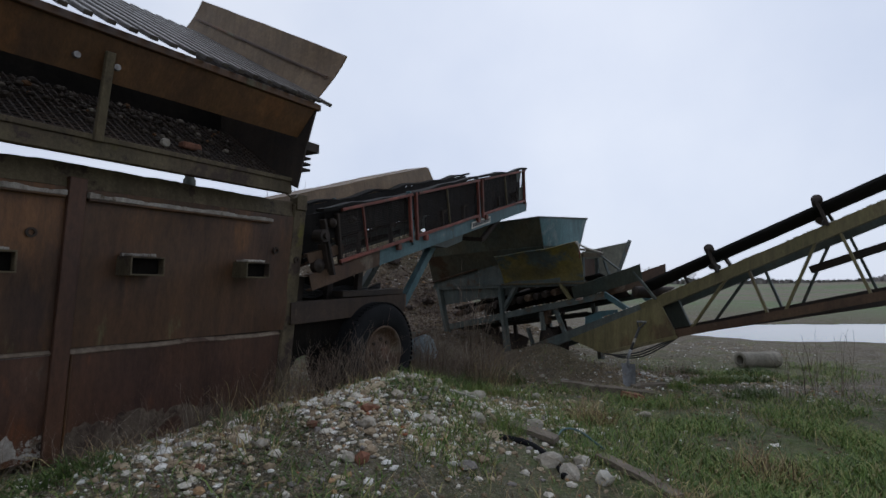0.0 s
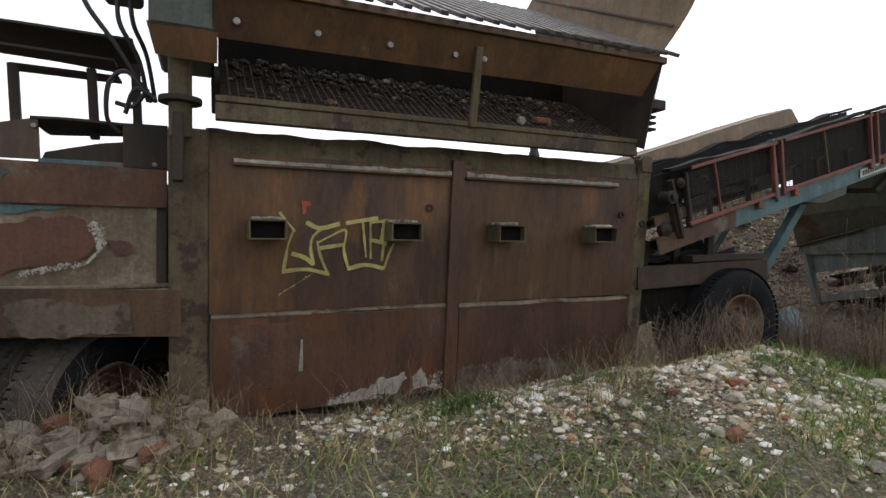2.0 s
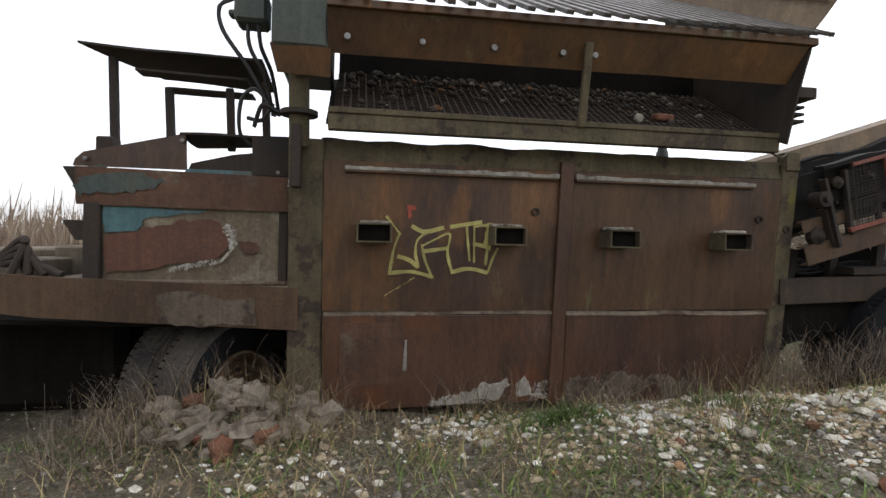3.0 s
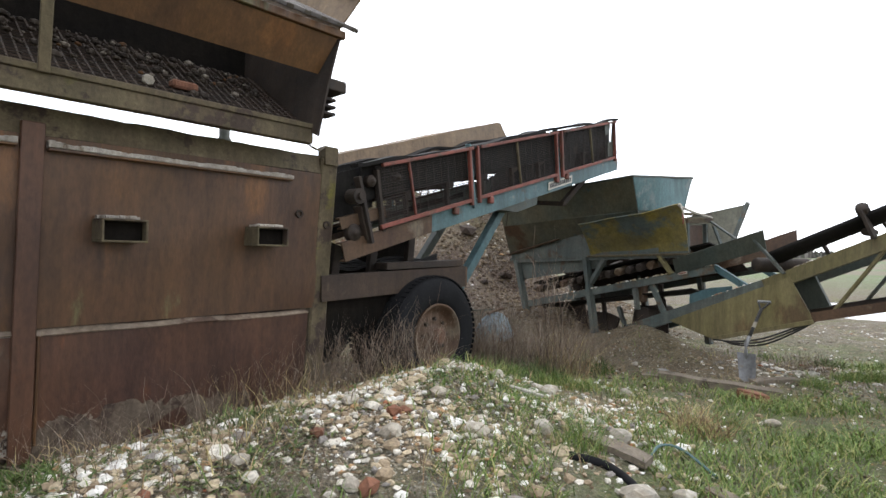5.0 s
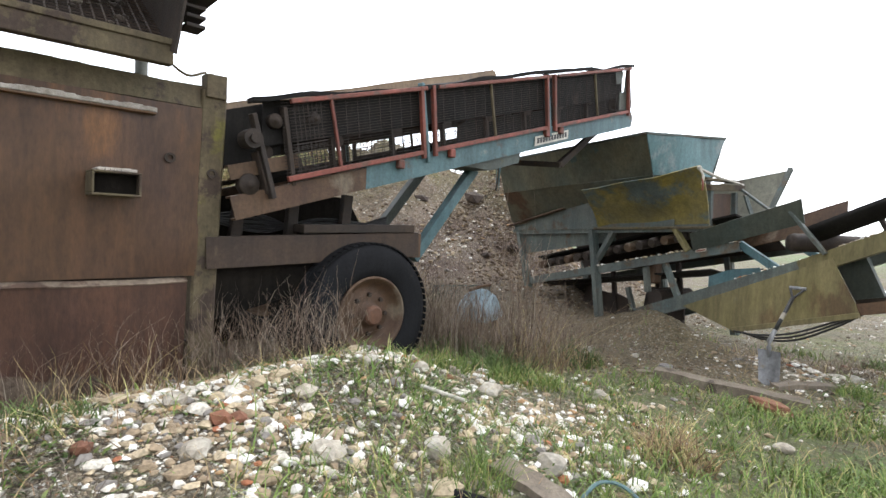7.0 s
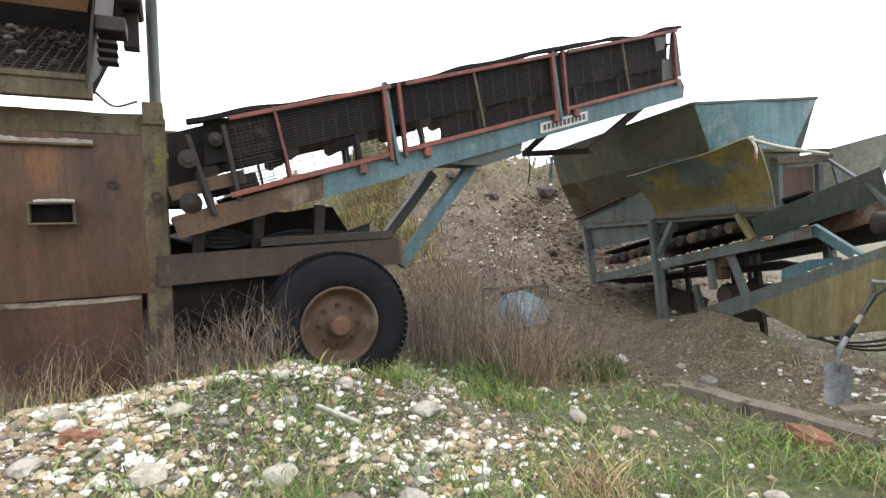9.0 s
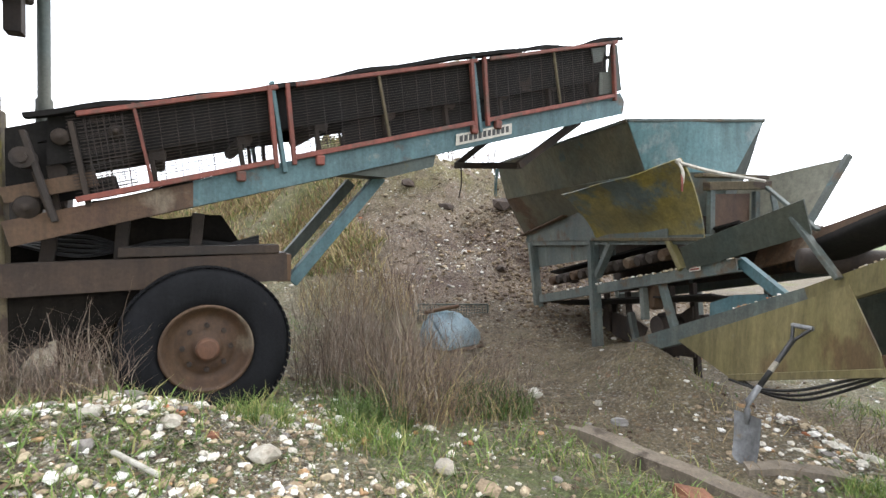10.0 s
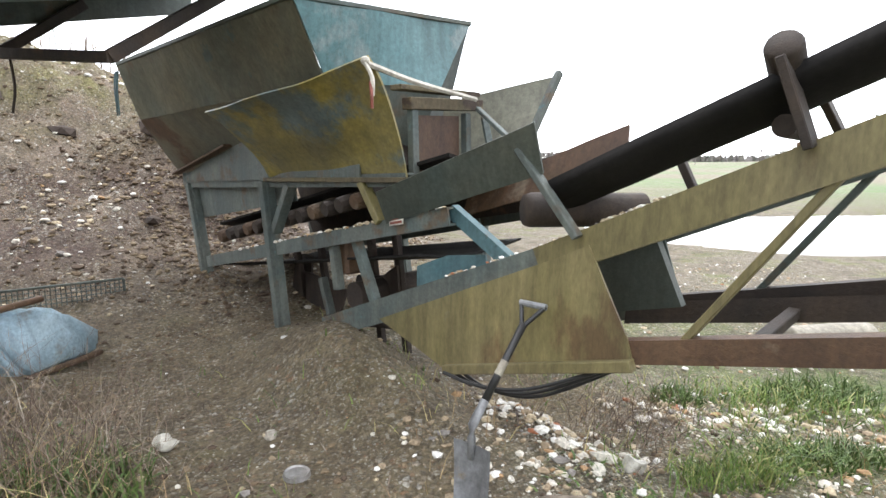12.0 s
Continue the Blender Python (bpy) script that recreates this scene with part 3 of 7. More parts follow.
        edge.feature = "DISTANCE_TO_EDGE"
        for v in (cell, edge):
            v.inputs["Scale"].default_value = size
            l.new(warped, v.inputs["Vector"])
        sp = n.new("ShaderNodeSeparateColor")
        l.new(cell.outputs["Color"], sp.inputs[0])
        cr = pick.color_ramp
        cr.interpolation = "CONSTANT"
        for k, (at_, c) in enumerate(((0.0, (0.1, 0.08, 0.055)), (0.22, (0.2, 0.16, 0.11)), (0.45, (0.33, 0.27, 0.19)), (0.62, (0.14, 0.12, 0.09)), (0.72, (0.48, 0.44, 0.36)), (0.86, (0.62, 0.6, 0.54)), (0.95, (0.3, 0.16, 0.09)))):
            e = cr.elements[k] if k < 2 else cr.elements.new(at_)
            e.position, e.color = at_, (*c, 1)
        l.new(sp.outputs[0], pick.inputs["Fac"])
        amount = n.new("ShaderNodeMath")
        amount.operation, amount.use_clamp = "MULTIPLY_ADD", True
        l.new(sep.outputs[1], amount.inputs[0])
        amount.inputs[1].default_value = 1.1
        l.new(mul(mp(nz(1.9 + size * 0.01, 5), lo, hi, 0.0, 0.55), mp(sep.outputs[0], 0.2, 0.8, 1.0, 0.15)), amount.inputs[2])
        keep = mul(amount.outputs[0], mp(sp.outputs[1], 0.25, 0.3))
        keep = mul(keep, mp(ln.outputs["Value"], 12, 30, 1.0, 0.0))
        col = mx(mul(keep, mp(edge.outputs["Distance"], 0.02, 0.12)), col, pick.outputs["Color"])
        relief.append(mul(keep, mp(edge.outputs["Distance"], 0.0, 0.3)))
    # far fields: stubble brown and winter green strips
    wv = n.new("ShaderNodeTexNoise")
    wv.inputs["Scale"].default_value, wv.inputs["Detail"].default_value = 0.02, 2
    st = n.new("ShaderNodeMapping")
    st.inputs["Scale"].default_value = (0.35, 1.6, 1)
    l.new(co.outputs["Object"], st.inputs["Vector"])
    l.new(st.outputs[0], wv.inputs["Vector"])
    field = mx(mp(wv.outputs["Fac"], 0.46, 0.52), (0.17, 0.15, 0.095), (0.11, 0.17, 0.06))
    field = mx(mp(wide, 0.4, 0.7), field, (0.2, 0.17, 0.12), "MIX")
    col = mx(mp(ln.outputs["Value"], 26, 48), col, field)
    col = mx(1.0, col, mp(fine, 0.3, 0.7, 0.5, 1.4), "MULTIPLY")
    col = mx(1.0, col, mp(nz(9, 8, 0.75), 0.3, 0.7, 0.6, 1.3), "MULTIPLY")
    l.new(col, bsdf.inputs["Base Color"])
    bsdf.inputs["Roughness"].default_value = 0.9
    b = n.new("ShaderNodeBump")
    b.inputs["Strength"].default_value, b.inputs["Distance"].default_value = 0.9, 0.05
    l.new(nz(24, 8, 0.75), b.inputs["Height"])
    last = b
    for k, h in enumerate(relief):
        b2 = n.new("ShaderNodeBump")
        b2.inputs["Strength"].default_value, b2.inputs["Distance"].default_value = 0.9, (0.02, 0.01)[k]
        l.new(h, b2.inputs["Height"])
        l.new(last.outputs[0], b2.inputs["Normal"])
        last = b2
    l.new(last.outputs[0], bsdf.inputs["Normal"])
    return m


gm.materials.append(ground_material())

# flood water lying in the field
bm = B()
plate(bm, [(5, 8, -0.1), (60, 8, -0.1), (60, 40, -0.1), (5, 40, -0.1)], 0.02, (0, 0, 1))
WATER = bpy.data.materials.new("still flood water")
WATER.use_nodes = True
wb = WATER.node_tree.nodes["Principled BSDF"]
wb.inputs["Base Color"].default_value, wb.inputs["Roughness"].default_value = (0.1, 0.1, 0.09, 1), 0.06
wb.inputs["IOR"].default_value = 1.33
tagged(part("water", bm, WATER), "shallow grey flood water lying in the field", "water", kind="structure")

# ======== screening plant: steel box with graffiti, grid hopper, engine and wheels ========
plant = thing("screening_plant", "rusty brown mobile screening plant with graffiti and tipping grid", "screening machine", (2.0, 4.6, 0.05), FA)


def yf(z):
    """The face of the box, which leans outwards at the top."""
    return 3.83 - 0.09 * (z - 1.2)


def face(u, z, out=0.0):
    return (u, yf(z) - out, z)


panel = part("upper_panel", sheet(B(), face(0.14, 0.90, 0.02), face(3.6, 0.92, 0.02), face(3.6, 1.93, 0.02), face(0.14, 1.92, 0.02), 40, 14, 0.012, 0.012, 0, 1), RUST, plant, "rust-brown side panel with yellow graffiti")
part("lower_panel", sheet(B(), face(0.15, 0.19, 0.03), face(1.80, 0.24, 0.03), face(1.80, 0.875, 0.03), face(0.15, 0.865, 0.03), 24, 10, 0.012, 0.014, 0, 2), RUST_RED, plant, "dark red-brown lower panel")
part("lower_panel", sheet(B(), face(1.88, 0.05, 0.03), face(3.55, 0.05, 0.03), face(3.55, 0.885, 0.03), face(1.88, 0.875, 0.03), 24, 10, 0.012, 0.014, 0, 3), RUST_RED, plant, "dark red-brown lower panel")
for u0, u1 in ((0.15, 1.80), (1.88, 3.55)):
    part("seam_ledge", sheet(B(), face(u0, 0.87, 0.045), face(u1, 0.88, 0.045), face(u1, 0.905, 0.0), face(u0, 0.9, 0.0), 40, 2, 0.008, 0.02, 0, 9), MUDCAST, plant, "muddy ledge between the panels")
part("patch_plate", sheet(B(), face(0.26, 0.36, 0.038), face(0.7, 0.38, 0.038), face(0.7, 0.82, 0.038), face(0.26, 0.82, 0.038), 8, 8, 0.006, 0.006, 0, 5), RUST_ORANGE, plant, "orange rusty patch plate")
tagged(part("lime_splash", flakes(B(), lambda a, b: (face(0.9 + 0.97 * a, 0.22 + 0.03 * a + 0.16 * b * (0.3 + 0.7 * a), 0.032), (1 - 0.75 * b) * (0.35 + 0.65 * a)), 2600, 0.003, 0.016, (0, -1, 0.1), 6), CRUST, plant, "pale dried lime splash"), kind="stuff")
tagged(part("mud_splash", flakes(B(), lambda a, b: (face(1.97 + 1.5 * a, 0.1 + 0.32 * b, 0.032), (1 - 0.95 * b) * (0.45 + 0.4 * math.sin(5 * a + 1))), 4000, 0.003, 0.016, (0, -1, 0.1), 7), MUDCAST, plant, "dried mud on the panel foot"), kind="stuff")
part("lime_coat", patch(B(), [(0.98, 0.235), (1.14, 0.3), (1.35, 0.38), (1.6, 0.42), (1.66, 0.3), (1.78, 0.26)], lambda u, z: face(u, z, 0.04), 0.03, 21), CRUST, plant, "pale dried lime splash")
part("mud_coat", patch(B(), [(1.9, 0.12), (1.9, 0.36), (2.15, 0.42), (2.45, 0.44), (2.8, 0.36), (3.2, 0.4), (3.5, 0.3), (3.5, 0.12)], lambda u, z: face(u, z, 0.04), 0.06, 23), MUDFILM, plant, "dried mud on the panel foot")
part("scrape", sheet(B(), face(0.70, 0.48, 0.046), face(0.73, 0.48, 0.046), face(0.725, 0.7, 0.046), face(0.712, 0.7, 0.046), 3, 8, 0.003, 0.004, 0, 12), CRUST, plant, "pale scrape mark")
bm = B()
bar(bm, face(1.835, 0.2, 0.035), face(1.835, 1.98, 0.035), 0.1, 0.05)
part("middle_post", bm, RUST_RED, plant)
for u0, u1, z0, nm in ((-0.09, 0.14, 0.05, "left"), (3.58, 3.73, 0.02, "right")):
    bm = B()
    bar(bm, face((u0 + u1) / 2, z0, -0.05), face((u0 + u1) / 2, 2.06, -0.05), u1 - u0, 0.16, (0, 1, 0), 0.012)
    part("corner_post", bm, MOSSY, plant)
# white-crusted ledge and mossy top rail
for u0, u1 in ((0.28, 1.77), (1.9, 3.33)):
    bm = B()
    bar(bm, face(u0, 1.85, 0.045), face(u1, 1.855, 0.045), 0.05, 0.018)
    part("ledge", bm, RUST, plant)
    bm = B()
    n = 60
    for i in range(n):
        u = u0 + (u1 - u0) * (i + 0.5) / n
        t = 0.012 + 0.04 * abs(noise.noise(Vector((u * 3, 2, 1)))) + 0.006 * random.random()
        box(bm, (u - (u1 - u0) / n * 0.6, yf(1.87) - 0.075, 1.858), (u + (u1 - u0) / n * 0.6, yf(1.87) - 0.02, 1.865 + t), 0.003)
    part("crust", bm, CRUST, plant, "pale crust of lime and grit")
part("top_rail", sheet(B(), face(0.12, 1.90), face(3.6, 1.93), face(3.6, 2.065, -0.04), face(0.12, 2.06, -0.04), 60, 4, 0.05, 0.02, 0, 8, 0.12), MOSSY, plant, "mossy crusted top rail")
# weld beads along the seams
for pts in ([face(0.16, 0.24, 0.042), face(0.15, 0.86, 0.044)], [face(1.9, 0.28, 0.042), face(1.9, 0.87, 0.044)]):
    part("weld_seam", tube(B(), curve_pts(pts, 20), 0.008, 6), RUST, plant)
# square tube sockets
for u in (0.36, 1.28, 2.12, 3.01):
    z0, y0, y1, w = 1.375, 3.6, 3.84, 0.23
    bm = B()
    box(bm, (u, y0, z0), (u + w, y1, z0 + 0.012), 0.003)
    box(bm, (u, y0, z0 + 0.118), (u + w, y1, z0 + 0.13), 0.003)
    box(bm, (u, y0, z0 + 0.012), (u + 0.012, y1, z0 + 0.118), 0.003)
    box(bm, (u + w - 0.012, y0, z0 + 0.012), (u + w, y1, z0 + 0.118), 0.003)
    sk = part("socket", bm, MOSSY, plant, "mossy square tube socket")
    # solid black block standing in for the shade in the socket mouth
    part("hollow", box(B(), (u + 0.014, y0 + 0.06, z0 + 0.014), (u + w - 0.014, y1 - 0.05, z0 + 0.116), 0), SHADE_BLACK, sk)
    bm = B()
    for i in range(60):
        x = u + w / 2 + (random.random() + random.random() - 1) * (w / 2 - 0.01)
        r = 0.006 + random.random() * 0.014
        box(bm, (x - r, y0 + 0.02 + random.random() * 0.15, z0 + 0.131), (x + r, y0 + 0.04 + random.random() * 0.15 + r, z0 + 0.131 + r), 0.003)
    part("grit", bm, CRUST, sk)
for u, z in ((1.62, 1.62), (3.42, 1.62), (3.66, 1.55), (1.79, 0.32)):
    bm = B()
    lathe(bm, [(0.03, -0.012), (0.03, 0.01), (0.016, 0.01), (0.016, -0.012), (0.03, -0.012)], Matrix.Translation(face(u, z, 0.03)), 14)
    part("ring", bm, RUST_DARK, plant)
# graffiti strokes
strokes = ["400,313 455,382", "450,378 430,440 415,540", "412,532 500,525 582,545", "445,465 490,480 525,508", "495,348 545,368 618,350", "560,365 520,400 512,450 525,508",
           "535,425 580,400 640,375 635,450 655,528", "535,418 550,480 580,550", "540,445 635,430", "652,525 720,510 795,525", "795,525 812,470 832,425",
           "642,347 765,324", "705,340 712,400 722,480", "735,342 790,350 785,495", "735,342 740,485", "733,410 790,422"]
for s in strokes:
    pts = [tuple(float(v) for v in p.split(",")) for p in s.split()]
    pts = [Vector((0.561 + (x - 400) * 0.001836, 0, 1.557 - (y - 313) * 0.00178)) for x, y in pts]
    flat = abs(pts[-1].x - pts[0].x) > 1.5 * abs(pts[-1].z - pts[0].z)
    pts = curve_pts(pts, 8)
    bm = B()
    for k in range(len(pts) - 1):
        a, b = pts[k], pts[k + 1]
        d = (b - a).normalized()
        side = Vector((-d.z, 0, d.x)) * ((0.0135 if flat else 0.0085) + 0.005 * noise.noise(a * 9))
        q = [a - side - d * 0.002, a + side - d * 0.002, b + side, b - side]
        plate(bm, [(p.x, yf(p.z) - 0.0375 - 0.0002 * (k % 3), p.z) for p in q], 0.002)
    part("graffiti_stroke", bm, PAINT_Y, plant, "yellow spray-painted graffiti stroke")
tagged(part("paint_drips", flakes(B(), lambda a, b: (face(0.55 + 0.22 * a + 0.02 * b, 1.0 + 0.14 * a + 0.02 * b, 0.0385), 0.7), 60, 0.002, 0.007, (0, -1, 0), 57), PAINT_Y, plant), kind="stuff")
part("mossy_edge", patch(B(), [(1.26, 1.53), (1.31, 1.54), (1.3, 1.34), (1.25, 1.38)], lambda u, z: face(u, z, 0.034), 0.012, 27, 0.002), PAINT_Y, plant)
bm = B()
plate(bm, [face(0.70, 1.64, 0.037), face(0.76, 1.635, 0.037), face(0.765, 1.61, 0.037), face(0.73, 1.60, 0.037), face(0.735, 1.56, 0.037), face(0.71, 1.545, 0.037)], 0.003)
part("red_paint_mark", bm, PAINT_R, plant)
# rest of the box
for nm, q in (("end_plate", [(0.0, 3.9, 0.3), (0.0, 6.0, 0.3), (0.0, 6.0, 1.9), (0.0, 3.9, 1.9)]), ("end_plate", [(3.6, 3.95, 0.3), (3.6, 6.0, 0.3), (3.6, 6.0, 1.85), (3.6, 3.95, 1.85)]),
              ("rear_panel", [(0.0, 6.0, 0.2), (3.6, 6.0, 0.2), (3.6, 6.0, 1.9), (0.0, 6.0, 1.9)]), ("box_floor", [(0.0, 3.9, 0.5), (3.6, 3.9, 0.5), (3.6, 6.0, 0.5), (0.0, 6.0, 0.5)])):
    part(nm, sheet(B(), *q, 8, 6, 0.012, 0.015), RUST_DARK, plant)
# hopper with wire screen
lip = B()
bar(lip, (0.17, 3.55, 2.13), (3.36, 3.55, 2.142), 0.07, 0.1)
bar(lip, (0.17, 3.52, 2.2), (3.36, 3.52, 2.208), 0.035, 0.035)
part("hopper_lip", lip, MOSSY, plant, "bent mossy hopper lip")
scr = B()
wire_mesh(scr, (0.2, 3.56, 2.2), (3.33, 3.56, 2.21), (3.4, 4.45, 2.74), (0.2, 4.45, 2.72), 60, 18, 0.009)
part("wire_screen", scr, SCREEN, plant, "rusty woven wire screen")
# back walls coloured near-black to hold the shade inside the hopper
part("hopper_back", sheet(B(), (0.15, 3.64, 2.13), (3.36, 3.64, 2.14), (3.44, 4.62, 2.74), (0.15, 4.62, 2.72), 10, 6, 0.01, 0.02), SHADE_BLACK, plant)
part("hopper_back", sheet(B(), (0.2, 4.55, 2.66), (3.42, 4.55, 2.68), (3.46, 4.7, 3.4), (0.2, 4.7, 3.38), 10, 6, 0.01, 0.02), SHADE_BLACK, plant)
bm = B()
for i in range(420):
    s, v = random.random(), random.random() ** 0.45
    r = 0.008 + 0.026 * random.random() ** 2
    bmesh.ops.create_icosphere(bm, subdivisions=1, radius=r, matrix=Matrix.Translation((0.25 + 3.0 * s, 3.62 + 0.78 * v, 2.25 + 0.47 * v)) @ Matrix.Diagonal((1.2, 1, 0.8, 1)))
tagged(part("caught_grit", bm, GRIT, plant, "stones caught on the screen"), kind="stuff")
part("caught_brick", bar(B(), (2.5, 3.74, 2.345), (2.66, 3.76, 2.35), 0.07, 0.05, chamfer=0.012), BRICK, plant, "piece of brick caught on the screen")
part("caught_stone", lathe(B(), [(0.0001, -0.03), (0.03, -0.02), (0.036, 0.0), (0.025, 0.025), (0.0001, 0.03)], Matrix.Translation((2.36, 3.7, 2.32)), 7), STONE, plant, "pale stone caught on the screen")
part("apron_plate", sheet(B(), (0.17, 3.48, 2.54), (3.36, 3.48, 2.57), (3.42, 3.35, 2.8), (0.16, 3.34, 2.76), 40, 8, 0.012, 0.015, 0, 11), RUST, plant, "rust-brown bolted apron plate")
for u in (0.28, 0.74, 1.2, 1.66, 1.88):
    bm = B()
    lathe(bm, [(0.0001, -0.012), (0.02, -0.01), (0.022, 0.0), (0.022, 0.012)], Matrix.Translation((u, 3.415, 2.622 + 0.008 * u)), 8)
    part("bolt", bm, BOLT, plant)
bm = B()
bar(bm, (1.83, 3.49, 2.18), (1.82, 3.37, 2.7), 0.05, 0.04)
part("divider", bm, MOSSY, plant)
# tipping grid of bars
bm = B()
bar(bm, (0.16, 3.33, 2.785), (3.47, 3.34, 2.825), 0.05, 0.05)
part("grid_front_rail", bm, RUST, plant)
bm = B()
bar(bm, (0.16, 5.2, 3.85), (3.5, 5.2, 3.89), 0.05, 0.05)
part("grid_rear_rail", bm, RUST_DARK, plant)
for i in range(27):
    u = 0.22 + i * 0.124
    dz = 0.012 * u
    bm = B()
    bar(bm, (u + 0.05, 3.24, 2.805 + dz), (u, 5.22, 3.905 + dz), 0.05, 0.03)
    gb = part("grid_bar", bm, BARS, plant, "wet worn steel bar")
    bm = B()
    plate(bm, [(u - 0.04, 3.335, 2.775 + dz), (u + 0.03, 3.335, 2.775 + dz), (u + 0.02, 3.5, 2.855 + dz), (u - 0.03, 3.5, 2.855 + dz)], 0.02, (0, 0.4, -0.9))
    part("notch_plate", bm, RUST, gb)
# tall tan end sheet
part("end_sheet", sheet(B(), (3.48, 3.45, 2.86), (3.5, 5.6, 3.98), (3.58, 5.3, 4.36), (3.6, 3.17, 3.3), 14, 8, 0.012, 0.02, 0.02, 3), TAN, plant, "tan creased sheet at the hopper end")
bm = B()
bar(bm, (3.54, 3.33, 3.12), (3.54, 5.35, 4.16), 0.015, 0.025)
part("crease_strip", bm, RUST, plant)
part("end_wall", sheet(B(), (3.34, 3.43, 2.13), (3.38, 4.6, 2.6), (3.46, 5.2, 3.75), (3.45, 3.34, 2.86), 8, 8, 0.014, 0.01), RUST_DARK, plant)
bm = B()
box(bm, (3.4, 3.4, 2.46), (3.55, 3.6, 2.54))
for k in range(3):
    box(bm, (3.4, 3.45, 2.3 + k * 0.05), (3.5, 3.58, 2.32 + k * 0.05), 0.003)
part("spring_bracket", bm, RUST_DARK, plant)
bm = B()
bar(bm, (3.66, 3.76, 2.0), (3.66, 3.76, 2.14), 0.12, 0.1)
tube(bm, curve_pts([(3.36, 3.7, 2.17), (3.46, 3.62, 2.08), (3.58, 3.68, 2.13)]), 0.008)
part("clamp", bm, MOSSY, plant)
# dark green end box at the engine side
part("end_box", box(B(), (-0.17, 3.44, 2.55), (0.17, 4.4, 3.4), 0.02), TEAL_DARK, plant, "dark green end box")
part("lower_bracket", sheet(B(), (-0.14, 3.52, 2.41), (0.18, 3.52, 2.4), (0.18, 3.46, 2.56), (-0.18, 3.46, 2.57), 6, 4, 0.02, 0.01), RUST, plant)
bm = B()
rod(bm, (-0.02, 3.72, 2.0), (-0.02, 3.62, 2.46), 0.065, 16)
ram = part("post_ram", bm, MOSSY, plant, "mossy ram cylinder")
bm = B()
lathe(bm, [(0.07, -0.02), (0.12, -0.015), (0.12, 0.015), (0.07, 0.02)], Matrix.Translation((-0.02, 3.68, 2.2)) @ pose(0, 0, 0, 90), 16)
part("collar", bm, RUST_DARK, ram)
bm = B()
box(bm, (-0.06, 3.6, 1.72), (0.0, 3.72, 2.12))
part("slot_plate", bm, RUST_DARK, plant)
bm = B()
box(bm, (-0.42, 3.6, 2.74), (-0.22, 3.8, 2.94), 0.02)
box(bm, (-0.46, 3.64, 2.78), (-0.4, 3.72, 2.82), 0.01)
valve = part("valve_block", bm, TEAL_DARK, plant)
for a in ([(-0.44, 3.68, 2.9), (-0.52, 3.68, 2.84), (-0.5, 3.7, 2.7), (-0.36, 3.75, 2.5), (-0.24, 3.8, 2.3)], [(-0.34, 3.65, 2.76), (-0.33, 3.66, 2.6), (-0.24, 3.72, 2.42), (-0.2, 3.8, 2.2)],
          [(-0.28, 3.65, 2.76), (-0.26, 3.66, 2.6), (-0.2, 3.72, 2.45), (-0.16, 3.8, 2.2)], [(-0.18, 3.8, 2.2), (-0.3, 3.78, 2.36), (-0.4, 3.8, 2.3), (-0.42, 3.85, 2.1), (-0.36, 3.9, 2.02)],
          [(-0.16, 3.75, 2.22), (-0.26, 3.75, 2.26), (-0.32, 3.8, 2.12)], [(-0.2, 3.8, 2.28), (-0.28, 3.85, 2.18), (-0.38, 3.9, 2.2)]):
    bm = B()
    tube(bm, curve_pts(a, 8), 0.014, 6)
    part("hose", bm, HOSE, plant, "black hydraulic hose")
# engine compartment
part("chassis_beam", sheet(B(), (-1.62, 3.83, 0.86), (-0.02, 3.83, 0.77), (-0.02, 3.81, 1.06), (-1.62, 3.81, 1.12), 24, 6, 0.02, 0.015, 0, 21), BEAM_RUST, plant, "rust-brown beam with pale mud")
part("chassis_beam", sheet(B(), (-3.4, 4.3, 0.96), (-1.6, 3.83, 0.86), (-1.6, 3.81, 1.12), (-3.4, 4.28, 1.2), 16, 4, 0.02, 0.015, 0, 22), BEAM_RUST, plant)
# floor coloured near-black for the shade under the engine deck
part("chassis_floor", sheet(B(), (-3.4, 3.95, 0.85), (0.0, 3.9, 0.78), (0.0, 6.0, 0.78), (-3.4, 6.0, 0.85), 8, 4, 0.03, 0.02), SHADE_BLACK, plant)
# added sheet that shuts out light from the far side
part("far_skirt", sheet(B(), (-3.4, 5.9, 0.1), (0.0, 5.9, 0.1), (0.0, 5.9, 0.85), (-3.4, 5.9, 0.9), 8, 4, 0.02, 0.02), SHADE_BLACK, plant)
# added black block that fills the space below with shade colour
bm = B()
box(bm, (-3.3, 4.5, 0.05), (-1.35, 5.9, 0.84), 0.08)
part("steering_gear", bm, SHADE_BLACK, plant)
bm = B()
box(bm, (-1.62, 3.84, 1.07), (-0.02, 4.5, 1.1), 0.01)
part("deck", bm, MUDCAST, plant)
part("engine_panel", sheet(B(), (-1.26, 3.9, 1.1), (-0.16, 3.9, 1.1), (-0.16, 3.88, 1.58), (-1.26, 3.88, 1.58), 20, 10, 0.01, 0.006, 0, 24), ASHTAN, plant, "burnt ash-tan engine panel")
on_panel = lambda u, z: (u, 3.868, z)
part("burnt_patch", patch(B(), [(-1.25, 1.38), (-1.02, 1.43), (-0.78, 1.5), (-0.6, 1.51), (-0.49, 1.44), (-0.47, 1.33), (-0.52, 1.25), (-0.84, 1.2), (-1.24, 1.13)], on_panel, 0.02, 3), BURNT, plant, "red-brown burnt area of the panel")
